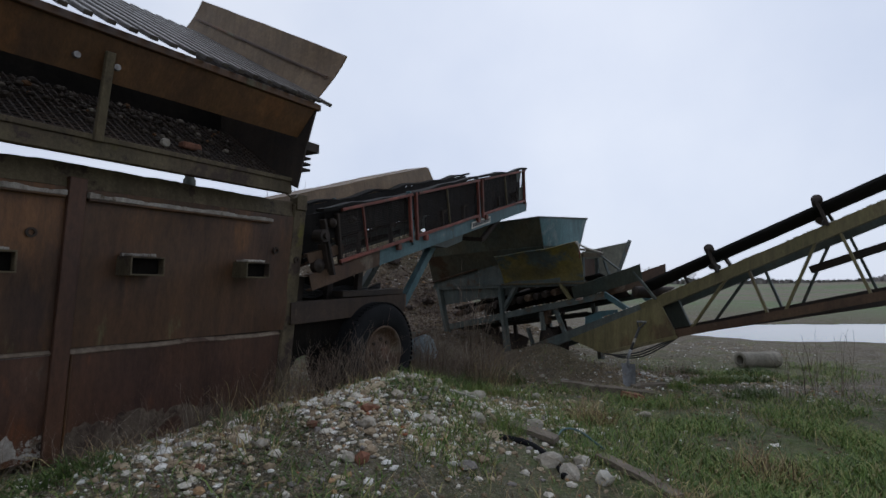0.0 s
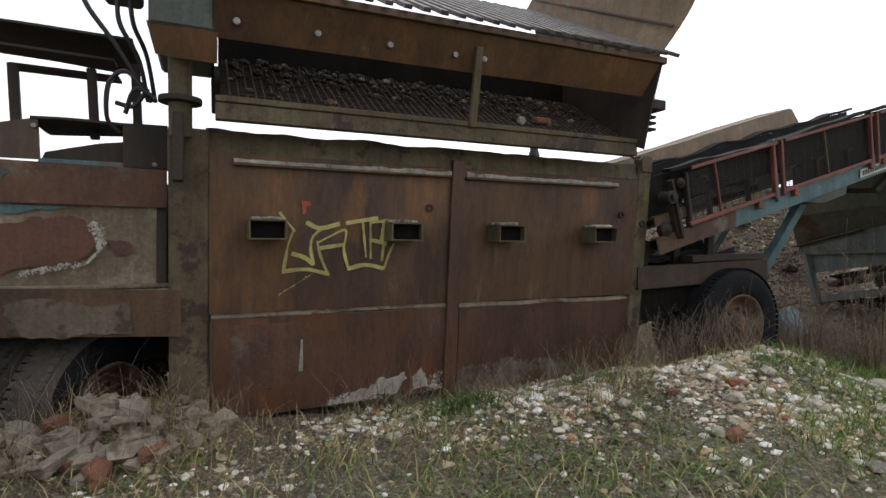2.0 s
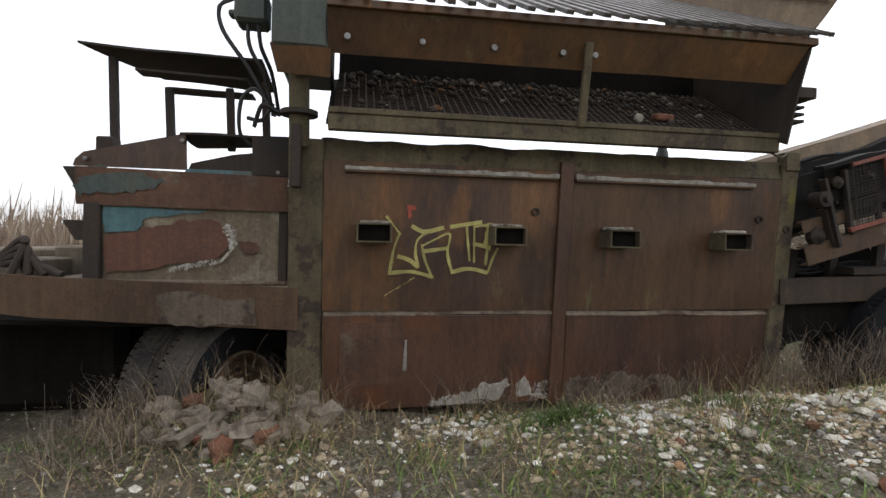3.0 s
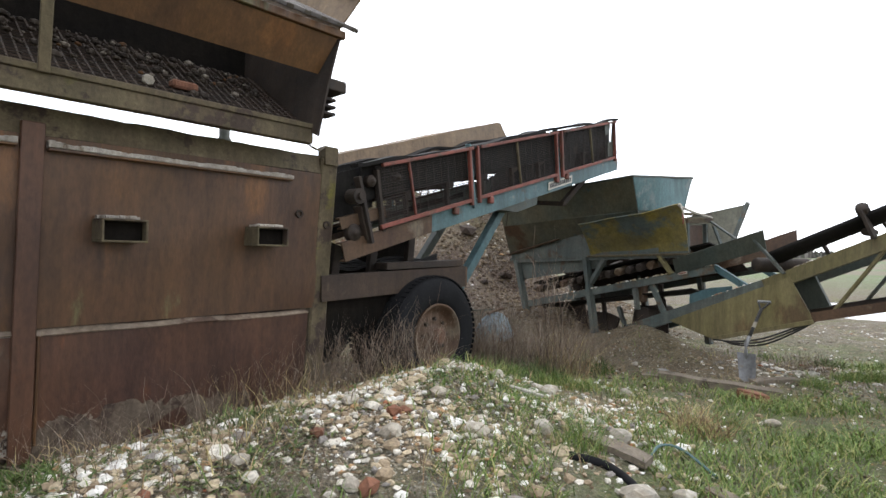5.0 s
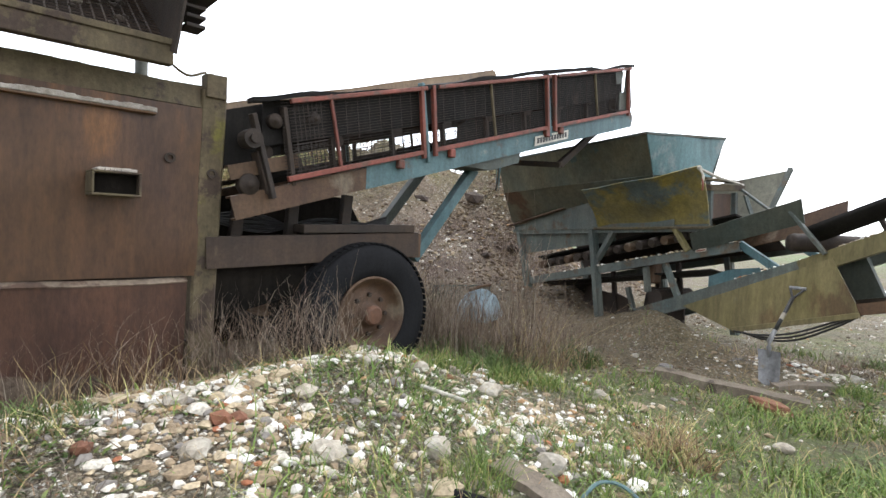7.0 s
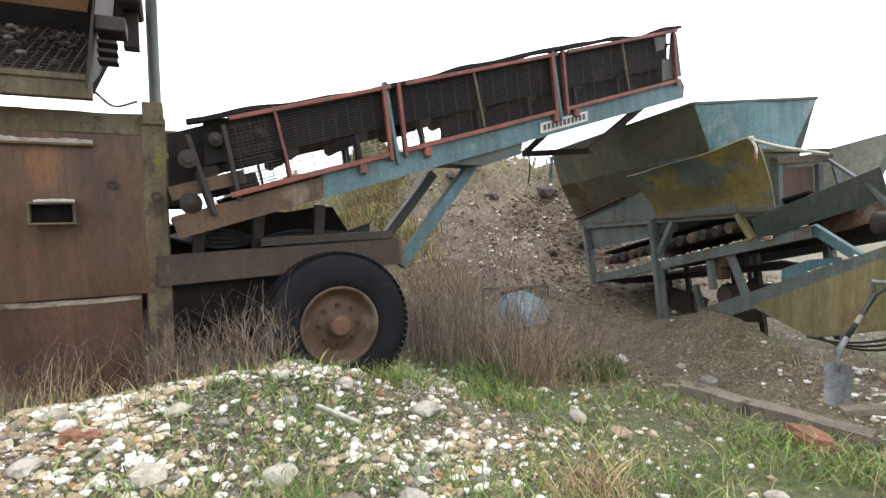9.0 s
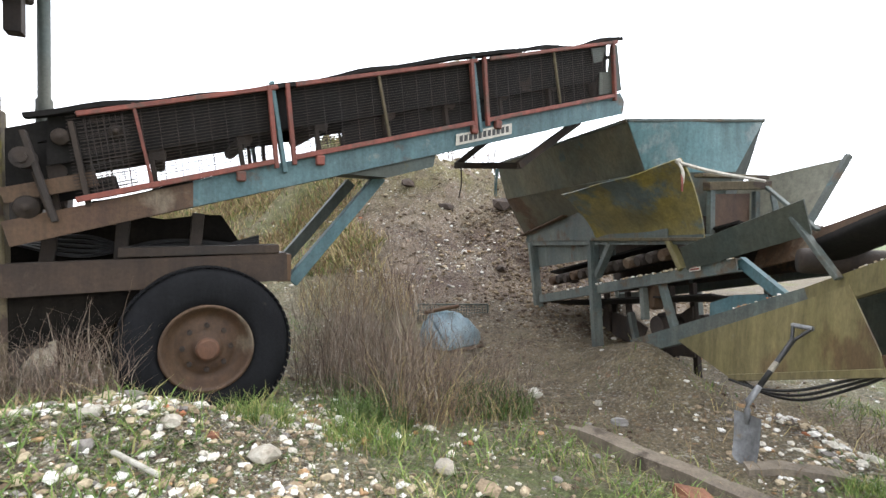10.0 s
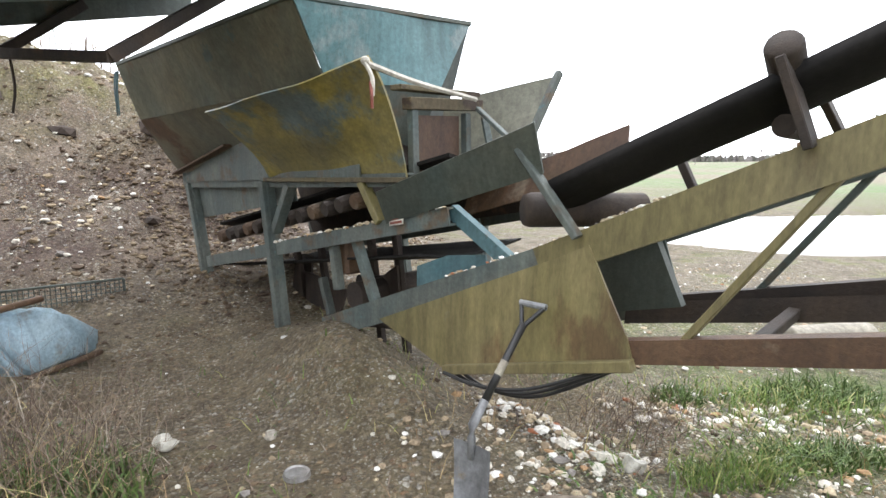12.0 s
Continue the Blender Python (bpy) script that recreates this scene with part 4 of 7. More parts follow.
part("teal_patch", patch(B(), [(-1.25, 1.575), (-0.62, 1.56), (-0.8, 1.53), (-1.0, 1.5), (-1.04, 1.42), (-1.25, 1.4)], lambda u, z: (u, 3.862, z), 0.018, 5), BLUE, plant, "remains of teal paint")
part("brown_spot", patch(B(), [(-0.42, 1.36), (-0.3, 1.36), (-0.29, 1.29), (-0.38, 1.28)], on_panel, 0.012, 8), BURNT, plant)
ring = [(-0.5, 1.47), (-0.455, 1.4), (-0.45, 1.32), (-0.52, 1.23), (-0.7, 1.2), (-0.85, 1.17)]
def ash(a, b):
    k = min(int(a * 5), 4)
    f = a * 5 - k
    return (ring[k][0] + (ring[k + 1][0] - ring[k][0]) * f + 0.05 * (b - 0.5), 3.861, ring[k][1] + (ring[k + 1][1] - ring[k][1]) * f + 0.05 * (b - 0.5)), 1 - 1.6 * abs(b - 0.5)
tagged(part("burnt_ash", flakes(B(), ash, 700, 0.003, 0.01, (0, -1, 0), 32), CRUST, plant, "pale blistered edge of the paint"), kind="stuff")
part("mud_coat", patch(B(), [(-0.93, 1.06), (-0.3, 1.04), (-0.29, 0.8), (-0.88, 0.83)], lambda u, z: (u, 3.806, z), 0.035, 11, 0.004), MUDFILM, plant, "pale dried mud on the beam")
part("teal_coat", patch(B(), [(-1.39, 1.8), (-1.0, 1.79), (-0.85, 1.72), (-1.1, 1.66), (-1.39, 1.62)], lambda u, z: (u, 3.824, z), 0.045, 13), TEAL_DARK, plant, "worn grey-teal paint on the rail")
for z0, z1 in ((1.68, 1.825), (1.35, 1.48)):
    part("side_bracket", plate(B(), [(-1.51, 3.9, z1), (-1.36, 3.9, z1), (-1.36, 3.9, z0), (-1.43, 3.9, z0)], 0.1), RUST_DARK, plant)
for lo_c, hi_c in (((-2.1, 4.0, 1.0), (-1.72, 4.5, 1.22)), ((-2.3, 4.3, 1.1), (-1.9, 5.2, 1.28)), ((-1.85, 4.5, 1.05), (-1.5, 5.3, 1.3))):
    part("deck_timber", box(B(), lo_c, hi_c, 0.015), WOOD, plant, "weathered timber block on the deck")
bm = B()
box(bm, (-1.36, 3.84, 1.08), (-1.26, 3.94, 1.6))
part("panel_post", bm, RUST_DARK, plant)
part("panel_post", box(B(), (-0.16, 3.87, 1.08), (-0.1, 3.95, 1.6)), RUST_DARK, plant)
part("side_rail", sheet(B(), (-1.4, 3.85, 1.58), (-0.1, 3.85, 1.57), (-0.1, 3.83, 1.80), (-1.4, 3.83, 1.82), 20, 5, 0.02, 0.012, 0, 25), RUST_ORANGE, plant, "orange-brown rusty side rail")
part("hood_panel", plate(B(), [(-1.44, 3.88, 1.83), (-1.43, 3.88, 1.87), (-1.38, 3.88, 1.92), (-1.07, 3.88, 1.995), (-0.766, 3.88, 2.07), (-0.757, 3.88, 1.83)], 0.025), RUST, plant, "dark rusty hood panel")
part("hood_stub", box(B(), (-1.32, 3.9, 1.9), (-1.22, 4.05, 2.03), 0.01), RUST_DARK, plant)
part("hood_top", sheet(B(), (-0.8, 3.87, 2.06), (-0.1, 3.87, 2.075), (-0.1, 4.3, 2.07), (-0.8, 4.3, 2.05), 12, 4, 0.015, 0.02, 0, 61), RUST_DARK, plant, "bent dark hood sheet")
part("hood_wedge", plate(B(), [(-0.76, 3.92, 1.83), (-0.33, 3.92, 1.83), (-0.33, 3.92, 1.97), (-0.47, 3.92, 1.95), (-0.74, 3.92, 1.88)], 0.03), RUST_DARK, plant)
part("hood_sill", box(B(), (-0.76, 3.86, 1.8), (-0.33, 3.9, 1.835), 0.005), TEAL, plant, "worn teal sill")
part("hood_box", plate(B(), [(-0.34, 3.86, 1.81), (-0.34, 3.86, 2.075), (-0.1, 3.86, 2.08), (-0.1, 3.86, 1.81)], 0.12), RUST_DARK, plant)
for u, z in ((-1.36, 1.875), (-0.17, 1.835), (-0.78, 2.02)):
    part("bolt", lathe(B(), [(0.0001, -0.012), (0.014, -0.01), (0.014, 0.012)], Matrix.Translation((u, 3.866, z)), 8), BOLT, plant)
bm = B()
box(bm, (-1.4, 4.0, 1.1), (-0.12, 4.9, 1.78), 0.03)
part("engine_block", bm, RUST_DARK, plant)
bm = B()
for k in range(4):
    tube(bm, curve_pts([(-1.5 - 0.1 * k, 3.9, 1.12), (-1.75, 3.95, 1.2 + 0.05 * k), (-2.1, 4.1, 1.16), (-2.5, 4.2, 1.25 + 0.02 * k)]), 0.025)
part("loose_pipe", bm, RUST_DARK, plant)
# canopy
cy = 4.1
part("canopy_roof", sheet(B(), (-1.47, 3.98, 2.65), (-0.3, 3.95, 2.61), (-0.3, 4.55, 2.56), (-1.12, 4.55, 2.6), 16, 6, 0.015, 0.012, 0, 27), RUST_DARK, plant, "dark sheet canopy roof")
for a, b in (((-1.12, 4.05, 2.5), (-0.4, 4.05, 2.48)), ((-0.98, 4.25, 2.44), (-0.4, 4.25, 2.43))):
    bm = B()
    bar(bm, a, b, 0.14, 0.02)
    part("canopy_slat", bm, RUST_DARK, plant)
for u, z in ((-1.28, 2.6), (-0.92, 2.42), (-0.52, 2.44), (-0.28, 2.5)):
    bm = B()
    bar(bm, (u, cy, 2.0), (u - 0.02, cy, z), 0.05, 0.05)
    part("canopy_post", bm, RUST_DARK, plant)


# wheels
def wheel(parent, m, r=0.54, w=0.27, rim_r=0.282, muddy=False):
    """A lorry wheel, its face towards -y of m."""
    bm = B()
    prof = [(rim_r, 0.03), (rim_r + 0.02, 0.0), (rim_r + 0.07, -0.012), (r - 0.11, -0.016), (r - 0.05, -0.004), (r - 0.015, 0.02), (r, 0.05), (r + 0.004, w / 2), (r, w - 0.05), (r - 0.04, w), (rim_r + 0.05, w), (rim_r, w - 0.03)]
    lathe(bm, prof, m, 56)
    ty = part("wheel", bm, TYRE, parent, "weathered black lorry tyre on a rusty rim", True)
    bm = B()
    for k in range(64):
        a = 2 * math.pi * k / 64
        for y0 in (0.012, w * 0.5, w - 0.075):
            c = m @ Matrix.Rotation(-a, 4, "Y") @ Matrix.Translation((r + 0.002, y0 + 0.03, 0))
            bmesh.ops.create_cube(bm, size=1, matrix=c @ Matrix.Diagonal((0.01, 0.062, 0.04, 1)))
    tagged(part("tread", bm, MUDTREAD if muddy else TYRE, ty), kind="stuff")
    if muddy:
        band = lathe(B(), [(r - 0.05, -0.006), (r - 0.012, 0.018), (r + 0.003, 0.05), (r + 0.007, w / 2), (r + 0.003, w - 0.05), (r - 0.035, w + 0.002)], m, 56)
        part("mud_band", band, MUDTREAD, ty, "dried grey mud on the tread", True)
    bm = B()
    lathe(bm, [(rim_r + 0.012, 0.0), (rim_r + 0.012, -0.014), (rim_r - 0.005, -0.016), (rim_r - 0.02, 0.02), (rim_r - 0.05, 0.06), (0.2, 0.085), (0.17, 0.06), (0.12, 0.05), (0.09, 0.05), (0.085, 0.0), (0.05, -0.015), (0.0001, -0.02)], m, 40)
    rim = part("rim", bm, BEAM_RUST, ty, "brown rusty wheel rim", True)
    bm = B()
    lathe(bm, [(0.075, 0.03), (0.075, -0.03), (0.06, -0.045), (0.0001, -0.05)], m, 20)
    part("hub_cap", bm, RUST_ORANGE, rim, "orange rusty hub")
    for k in range(8):
        c = m @ Matrix.Rotation(2 * math.pi * k / 8, 4, "Y") @ Matrix.Translation((0.15, 0.05, 0))
        bm = B()
        lathe(bm, [(0.0001, -0.022), (0.018, -0.02), (0.018, 0.012)], c, 6)
        part("wheel_nut", bm, RUST_DARK, rim)
    return ty


# added black sheet hides the bright ground beyond, in place of shade
part("under_skirt", sheet(B(), (3.7, 5.75, 0.0), (5.3, 5.75, 0.0), (5.3, 5.75, 1.05), (3.7, 5.75, 1.0), 10, 5, 0.02, 0.04, 0, 77), SHADE_BLACK, plant, "added black sheet standing in for shade behind the wheels")
wheel(plant, Matrix.Translation((4.82, 3.66, 0.6)))
wheel(plant, Matrix.Translation((4.82, 4.0, 0.6)))
wheel(plant, Matrix.Translation((4.82, 5.5, 0.6)))
wheel(plant, pose(-0.44, 4.2, 0.27, 0, 0, 56), muddy=True)
wheel(plant, pose(-0.44, 4.2, 0.27, 0, 0, 56) @ Matrix.Translation((0, 0.33, 0)), muddy=True)
bm = B()
rod(bm, (4.82, 3.8, 0.6), (4.82, 5.7, 0.6), 0.06)
part("axle", bm, RUST_DARK, plant)
# turntable coloured near-black for the shade below the deck
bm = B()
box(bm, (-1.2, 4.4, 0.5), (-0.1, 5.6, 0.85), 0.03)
part("turntable", bm, SHADE_BLACK, plant)
bm = B()
channel(bm, (3.65, 3.8, 1.06), (5.36, 3.8, 1.13), 0.2, 0.08)
part("chassis_rail", bm, CHASSIS, plant, "dark brown chassis rail")
bm = B()
channel(bm, (3.65, 5.5, 1.06), (5.36, 5.5, 1.13), 0.2, 0.08)
part("chassis_rail", bm, RUST_DARK, plant)
bm = B()
bar(bm, (5.34, 3.8, 1.12), (5.34, 5.55, 1.12), 0.1, 0.2)
part("cross_member", bm, RUST, plant)
# gusset coloured near-black for the shade under the chassis rail
part("gusset", plate(B(), [(3.72, 3.86, 0.96), (4.6, 3.86, 1.0), (4.25, 3.86, 0.75), (3.72, 3.86, 0.62)], 0.02), SHADE_BLACK, plant)
bm = B()
bar(bm, (4.3, 3.86, 1.23), (5.3, 3.86, 1.26), 0.16, 0.06)
for u, z in ((3.9, 1.3), (4.3, 1.42), (4.75, 1.4)):
    bar(bm, (u, 4.0, 1.15), (u + 0.03, 4.0, z + 0.1), 0.06, 0.08)
# near-black sheet standing in for dark clutter in the shade
part("clutter_plate", sheet(B(), (3.66, 4.25, 1.05), (5.2, 4.25, 1.12), (4.95, 4.3, 1.5), (3.66, 4.3, 1.36), 10, 4, 0.02, 0.04, 0, 71, 0.3), SHADE_BLACK, plant)
part("chassis_bracket", bm, RUST_DARK, plant)
for k in range(5):
    bm = B()
    tube(bm, curve_pts([(3.7, 4.05 + 0.03 * k, 1.28), (4.1, 4.0 + 0.04 * k, 1.2 + 0.03 * k), (4.6, 4.1, 1.3 - 0.03 * k), (5.2, 4.05, 1.26 + 0.02 * k)]), 0.013, 6)
    part("hose", bm, HOSE, plant)

# ======== belt conveyor with red guard frames, rising from the plant ========
conv = thing("belt_conveyor", "teal belt conveyor with red mesh guard frames", "conveyor", (5.0, 4.2, 0.06), FA)
cb = lambda u: 1.22 + 0.278 * (u - 3.59)
ct = lambda u: 2.02 + 0.277 * (u - 3.9)
# the far beam gets the darker teal as painted shade
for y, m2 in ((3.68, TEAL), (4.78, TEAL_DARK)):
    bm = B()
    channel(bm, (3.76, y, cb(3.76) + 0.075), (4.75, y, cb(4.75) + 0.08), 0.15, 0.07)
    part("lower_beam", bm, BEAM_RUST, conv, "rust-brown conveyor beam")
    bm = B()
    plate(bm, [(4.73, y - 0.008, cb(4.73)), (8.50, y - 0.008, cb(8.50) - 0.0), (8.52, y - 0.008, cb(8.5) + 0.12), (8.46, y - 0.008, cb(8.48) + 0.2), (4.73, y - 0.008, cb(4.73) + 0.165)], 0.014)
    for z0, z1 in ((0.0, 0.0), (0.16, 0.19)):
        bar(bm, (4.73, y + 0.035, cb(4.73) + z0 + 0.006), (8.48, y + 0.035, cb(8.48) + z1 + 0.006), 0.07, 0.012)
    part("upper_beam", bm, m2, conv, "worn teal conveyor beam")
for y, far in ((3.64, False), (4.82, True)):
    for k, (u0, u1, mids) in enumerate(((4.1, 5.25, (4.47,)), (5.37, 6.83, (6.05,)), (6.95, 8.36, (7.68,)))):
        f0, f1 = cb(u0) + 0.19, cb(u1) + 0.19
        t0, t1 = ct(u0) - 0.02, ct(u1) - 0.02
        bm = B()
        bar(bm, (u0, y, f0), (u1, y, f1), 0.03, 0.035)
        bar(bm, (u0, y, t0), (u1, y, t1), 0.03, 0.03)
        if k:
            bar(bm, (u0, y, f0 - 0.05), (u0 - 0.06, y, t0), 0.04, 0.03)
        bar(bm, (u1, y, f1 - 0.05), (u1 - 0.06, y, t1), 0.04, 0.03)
        # far frames take dark rust in place of red, as painted shade
        gf = part("guard_frame", bm, RED if not far else RUST_DARK, conv, "faded red guard frame, darkened on the shaded far side")
        for um in mids:
            bm = B()
            bar(bm, (um + 0.03, y, cb(um) + 0.19), (um - 0.08, y, ct(um) - 0.02), 0.025, 0.02)
            part("guard_bar", bm, RED if k == 0 else MOSSY, gf)
        bm = B()
        wire_mesh(bm, (u0, y + 0.022, f0), (u1, y + 0.022, f1), (u1 - 0.06, y + 0.022, t1), (u0 - 0.06, y + 0.022, t0), 12, 26, 0.004)
        part("guard_mesh", bm, WIRE, gf, "dark wire mesh")
    for u in (5.31, 6.89):
        bm = B()
        bar(bm, (u, y + 0.03, cb(u) + 0.1), (u - 0.1, y + 0.03, ct(u)), 0.06, 0.03)
        part("guard_post", bm, TEAL, conv)
# dark sheet closes the tail end left of the first guard frame
part("tail_guard", sheet(B(), (3.74, 3.78, cb(3.74) + 0.33), (4.1, 3.78, cb(4.1) + 0.36), (4.08, 3.78, ct(4.08)), (3.74, 3.78, ct(3.74) - 0.02), 8, 8, 0.012, 0.04, 0, 35), BLACK, conv, "dark tail guard sheet")
part("tail_beam", channel(B(), (3.74, 3.70, cb(3.74) + 0.3), (4.2, 3.70, cb(4.2) + 0.3), 0.09, 0.05), BEAM_RUST, conv, "rusty tail beam")
for p, q, w in (((3.98, 3.69, cb(3.98) + 0.12), (3.9, 3.69, cb(3.98) + 0.38), 0.1), ((4.16, 3.69, cb(4.16) + 0.14), (4.07, 3.68, ct(4.1) - 0.06), 0.06)):
    part("tail_bracket", bar(B(), p, q, 0.03, w, (0, 1, 0)), RUST_DARK, conv)
for u, z, r in ((3.86, 1.5, 0.07), (4.02, 1.92, 0.05), (4.3, 1.98, 0.045)):
    part("pulley", lathe(B(), [(0.0001, -0.04), (r * 0.35, -0.04), (r * 0.4, -0.015), (r * 0.85, -0.015), (r, 0.0), (r * 0.8, 0.02), (r, 0.045), (0.0001, 0.05)], Matrix.Translation((u, 3.68, z)), 18), RUST_DARK, conv, "dark worn pulley", True)
part("tail_mesh", wire_mesh(B(), (4.18, 3.66, cb(4.18) + 0.2), (4.42, 3.66, cb(4.42) + 0.2), (4.36, 3.66, ct(4.36) - 0.05), (4.1, 3.66, ct(4.1) - 0.05), 8, 18, 0.004), WIRE, conv)
# end plate with holes, top skirts, belt and rollers
for y in (3.66, 4.8):
    bm = B()
    for pts in ([(8.18, 2.72), (8.46, 2.80), (8.38, 3.22), (8.3, 3.2), (8.28, 2.95), (8.17, 2.93)], [(8.1, 3.0), (8.2, 3.04), (8.24, 3.18), (8.06, 3.13)]):
        plate(bm, [(u, y, z) for u, z in pts], 0.01)
    part("end_plate", bm, TEAL_DARK, conv)
for y in (3.68, 4.78):
    part("top_skirt", sheet(B(), (3.85, y - 0.05, ct(3.85) + 0.01), (8.42, y - 0.05, ct(8.42) + 0.01), (8.42, y + 0.05, ct(8.42) + 0.02), (3.85, y + 0.05, ct(3.85) + 0.02), 46, 2, 0.03, 0.05, 0, 33), BLACK, conv, "worn black rubber skirt")


def trough(bm, a, b, y0, y1, depth, n=8, t=0.014, steps=14):
    """A belt hollowed between two edges, from (along, up) a to b."""
    layers = []
    for off in (0.0, t):
        layers.append([[bm.verts.new((a[0] + (b[0] - a[0]) * i / steps, y0 + (y1 - y0) * j / n, a[1] + (b[1] - a[1]) * i / steps + off - depth * (1 - (2 * j / n - 1) ** 2) + 0.008 * noise.noise(Vector((i * 0.7, j * 0.5, a[0]))))) for j in range(n + 1)] for i in range(steps + 1)])
    lo_, up_ = layers
    for i in range(steps):
        for j in range(n):
            bm.faces.new((lo_[i][j], lo_[i][j + 1], lo_[i + 1][j + 1], lo_[i + 1][j]))
            bm.faces.new((up_[i][j], up_[i + 1][j], up_[i + 1][j + 1], up_[i][j + 1]))
        for j in (0, n):
            bm.faces.new((lo_[i][j], lo_[i + 1][j], up_[i + 1][j], up_[i][j]))
    for j in range(n):
        for i in (0, steps):
            bm.faces.new((lo_[i][j], up_[i][j], up_[i][j + 1], lo_[i][j + 1]))
    return bm


part("belt", trough(B(), (3.9, cb(3.9) + 0.58), (8.4, cb(8.4) + 0.58), 3.76, 4.72, 0.13), BLACK, conv, "worn black rubber belt")
bm = B()
for y in (3.72, 4.74):
    sheet(bm, (3.95, y, cb(3.95) + 0.43), (8.3, y, cb(8.3) + 0.36), (8.3, y, ct(8.3) + 0.0), (3.95, y, ct(3.95) + 0.0), 30, 3, 0.01, 0.02, 0, 31)
part("side_skirt", bm, BLACK, conv)
bm = B()
bar(bm, (3.95, 3.85, cb(3.95) + 0.26), (4.3, 3.85, cb(4.3) + 0.26), 0.05, 0.1)
sheet(bm, (5.75, 3.8, cb(5.75) + 0.16), (8.2, 3.8, cb(8.2) + 0.16), (8.2, 3.8, cb(8.2) + 0.4), (5.75, 3.8, cb(5.75) + 0.36), 40, 2, 0.01, 0.02, 0, 32, 0.4)
sheet(bm, (4.1, 4.3, cb(4.1) + 0.14), (5.9, 4.3, cb(5.9) + 0.14), (5.9, 4.3, cb(5.9) + 0.2), (4.1, 4.3, cb(4.1) + 0.2), 20, 2, 0.012, 0.02, 0, 34, 0.5)
part("return_belt", bm, BLACK, conv)
for i in range(9):
    u = 4.0 + i * 0.53
    bm = B()
    rod(bm, (u, 3.75, cb(u) + 0.39), (u, 4.73, cb(u) + 0.39), 0.045, 12)
    bar(bm, (u, 3.78, cb(u) + 0.12), (u - 0.05, 3.78, cb(u) + 0.42), 0.05, 0.03)
    part("roller", bm, RUST_DARK, conv)
bm = B()
rod(bm, (8.3, 3.7, cb(8.3) + 0.28), (8.3, 4.76, cb(8.3) + 0.28), 0.14, 20)
part("head_drum", bm, RUST_DARK, conv)
bm = B()
rod(bm, (3.85, 3.6, 1.78), (3.85, 3.72, 1.78), 0.06, 16)
rod(bm, (3.85, 3.57, 1.78), (3.85, 3.6, 1.78), 0.03, 12)
part("bearing", bm, RUST_DARK, conv)
for u in (3.95,):
    bm = B()
    bar(bm, (u + 0.05, 3.64, cb(u) + 0.1), (u - 0.1, 3.64, ct(u) - 0.1), 0.07, 0.03)
    part("guard_post", bm, RUST_DARK, conv)
# maker's plate: pale board with dark bars where the name is
sl = 0.278
bm = B()
plate(bm, [(6.66, 3.655, cb(6.66) + 0.035), (7.2, 3.655, cb(7.2) + 0.035), (7.2, 3.655, cb(7.2) + 0.125), (6.66, 3.655, cb(6.66) + 0.125)], 0.006)
sg = part("maker_plate", bm, SIGN, conv, "off-white maker's plate with dark lettering bars")
bm = B()
for k in range(11):
    u = 6.69 + k * 0.0445
    plate(bm, [(u, 3.651, cb(u) + 0.055), (u + 0.03, 3.651, cb(u + 0.03) + 0.055), (u + 0.03, 3.651, cb(u + 0.03) + 0.107), (u, 3.651, cb(u) + 0.107)], 0.003)
part("lettering", bm, INK, sg)
for u in (5.02, 5.55, 6.82, 7.05):
    bm = B()
    box(bm, (u - 0.03, 3.62, cb(u) + 0.1), (u + 0.03, 3.67, cb(u) + 0.17), 0.008)
    part("hinge_lug", bm, RED, conv)
bm = B()
plate(bm, [(5.75, 3.7, cb(5.75)), (6.5, 3.7, cb(6.5)), (6.48, 3.7, cb(6.5) - 0.1), (6.1, 3.7, cb(6.1) - 0.1)], 0.3)
part("brace_bracket", bm, TEAL_DARK, conv)
# the far brace is a darker copy, its shade put into the colour
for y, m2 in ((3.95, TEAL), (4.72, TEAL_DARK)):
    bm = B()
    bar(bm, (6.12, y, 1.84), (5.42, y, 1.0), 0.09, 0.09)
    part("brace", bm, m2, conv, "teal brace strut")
bm = B()
bar(bm, (8.19, 3.95, 2.52), (7.48, 3.95, 2.03), 0.06, 0.07)
bar(bm, (7.48, 3.93, 2.03), (7.27, 4.77, 2.09), 0.04, 0.06)
bar(bm, (7.27, 4.75, 2.09), (7.75, 4.75, 2.47), 0.05, 0.06)
tube(bm, curve_pts([(7.3, 4.7, 2.08), (7.31, 4.7, 1.9), (7.29, 4.71, 1.75)]), 0.008, 6)
part("scraper_frame", bm, RUST_DARK, conv, "dark bent scraper frame under the head")
# tan cover lying over the far side
part("far_cover", sheet(B(), (3.7, 4.86, 1.9), (7.46, 4.86, 3.02), (7.36, 4.9, 3.21), (3.7, 4.9, 2.07), 20, 4, 0.02, 0.012), TAN, conv, "tan weathered cover sheet")
part("far_cover_top", sheet(B(), (3.7, 4.91, 2.075), (7.36, 4.91, 3.215), (7.3, 5.3, 3.215), (3.7, 5.3, 2.08), 20, 4, 0.02, 0.012), TAN, conv, "tan weathered cover sheet")
bm = B()
box(bm, (3.7, 4.86, 1.5), (3.9, 5.2, 2.15), 0.02)
part("cover_post", bm, RUST_DARK, conv)
bm = B()
lathe(bm, [(0.0001, 1.75), (0.06, 1.74), (0.06, 1.62), (0.05, 1.6), (0.05, 0.5), (0.065, 0.48), (0.065, -0.1), (0.0001, -0.1)], Matrix.Translation((3.66, 5.5, 1.95)) @ pose(0, 0, 0, 90), 16)
part("rear_mast", bm, TEAL_DARK, plant, "dark blue-grey round mast with a cap", True)
bm = B()
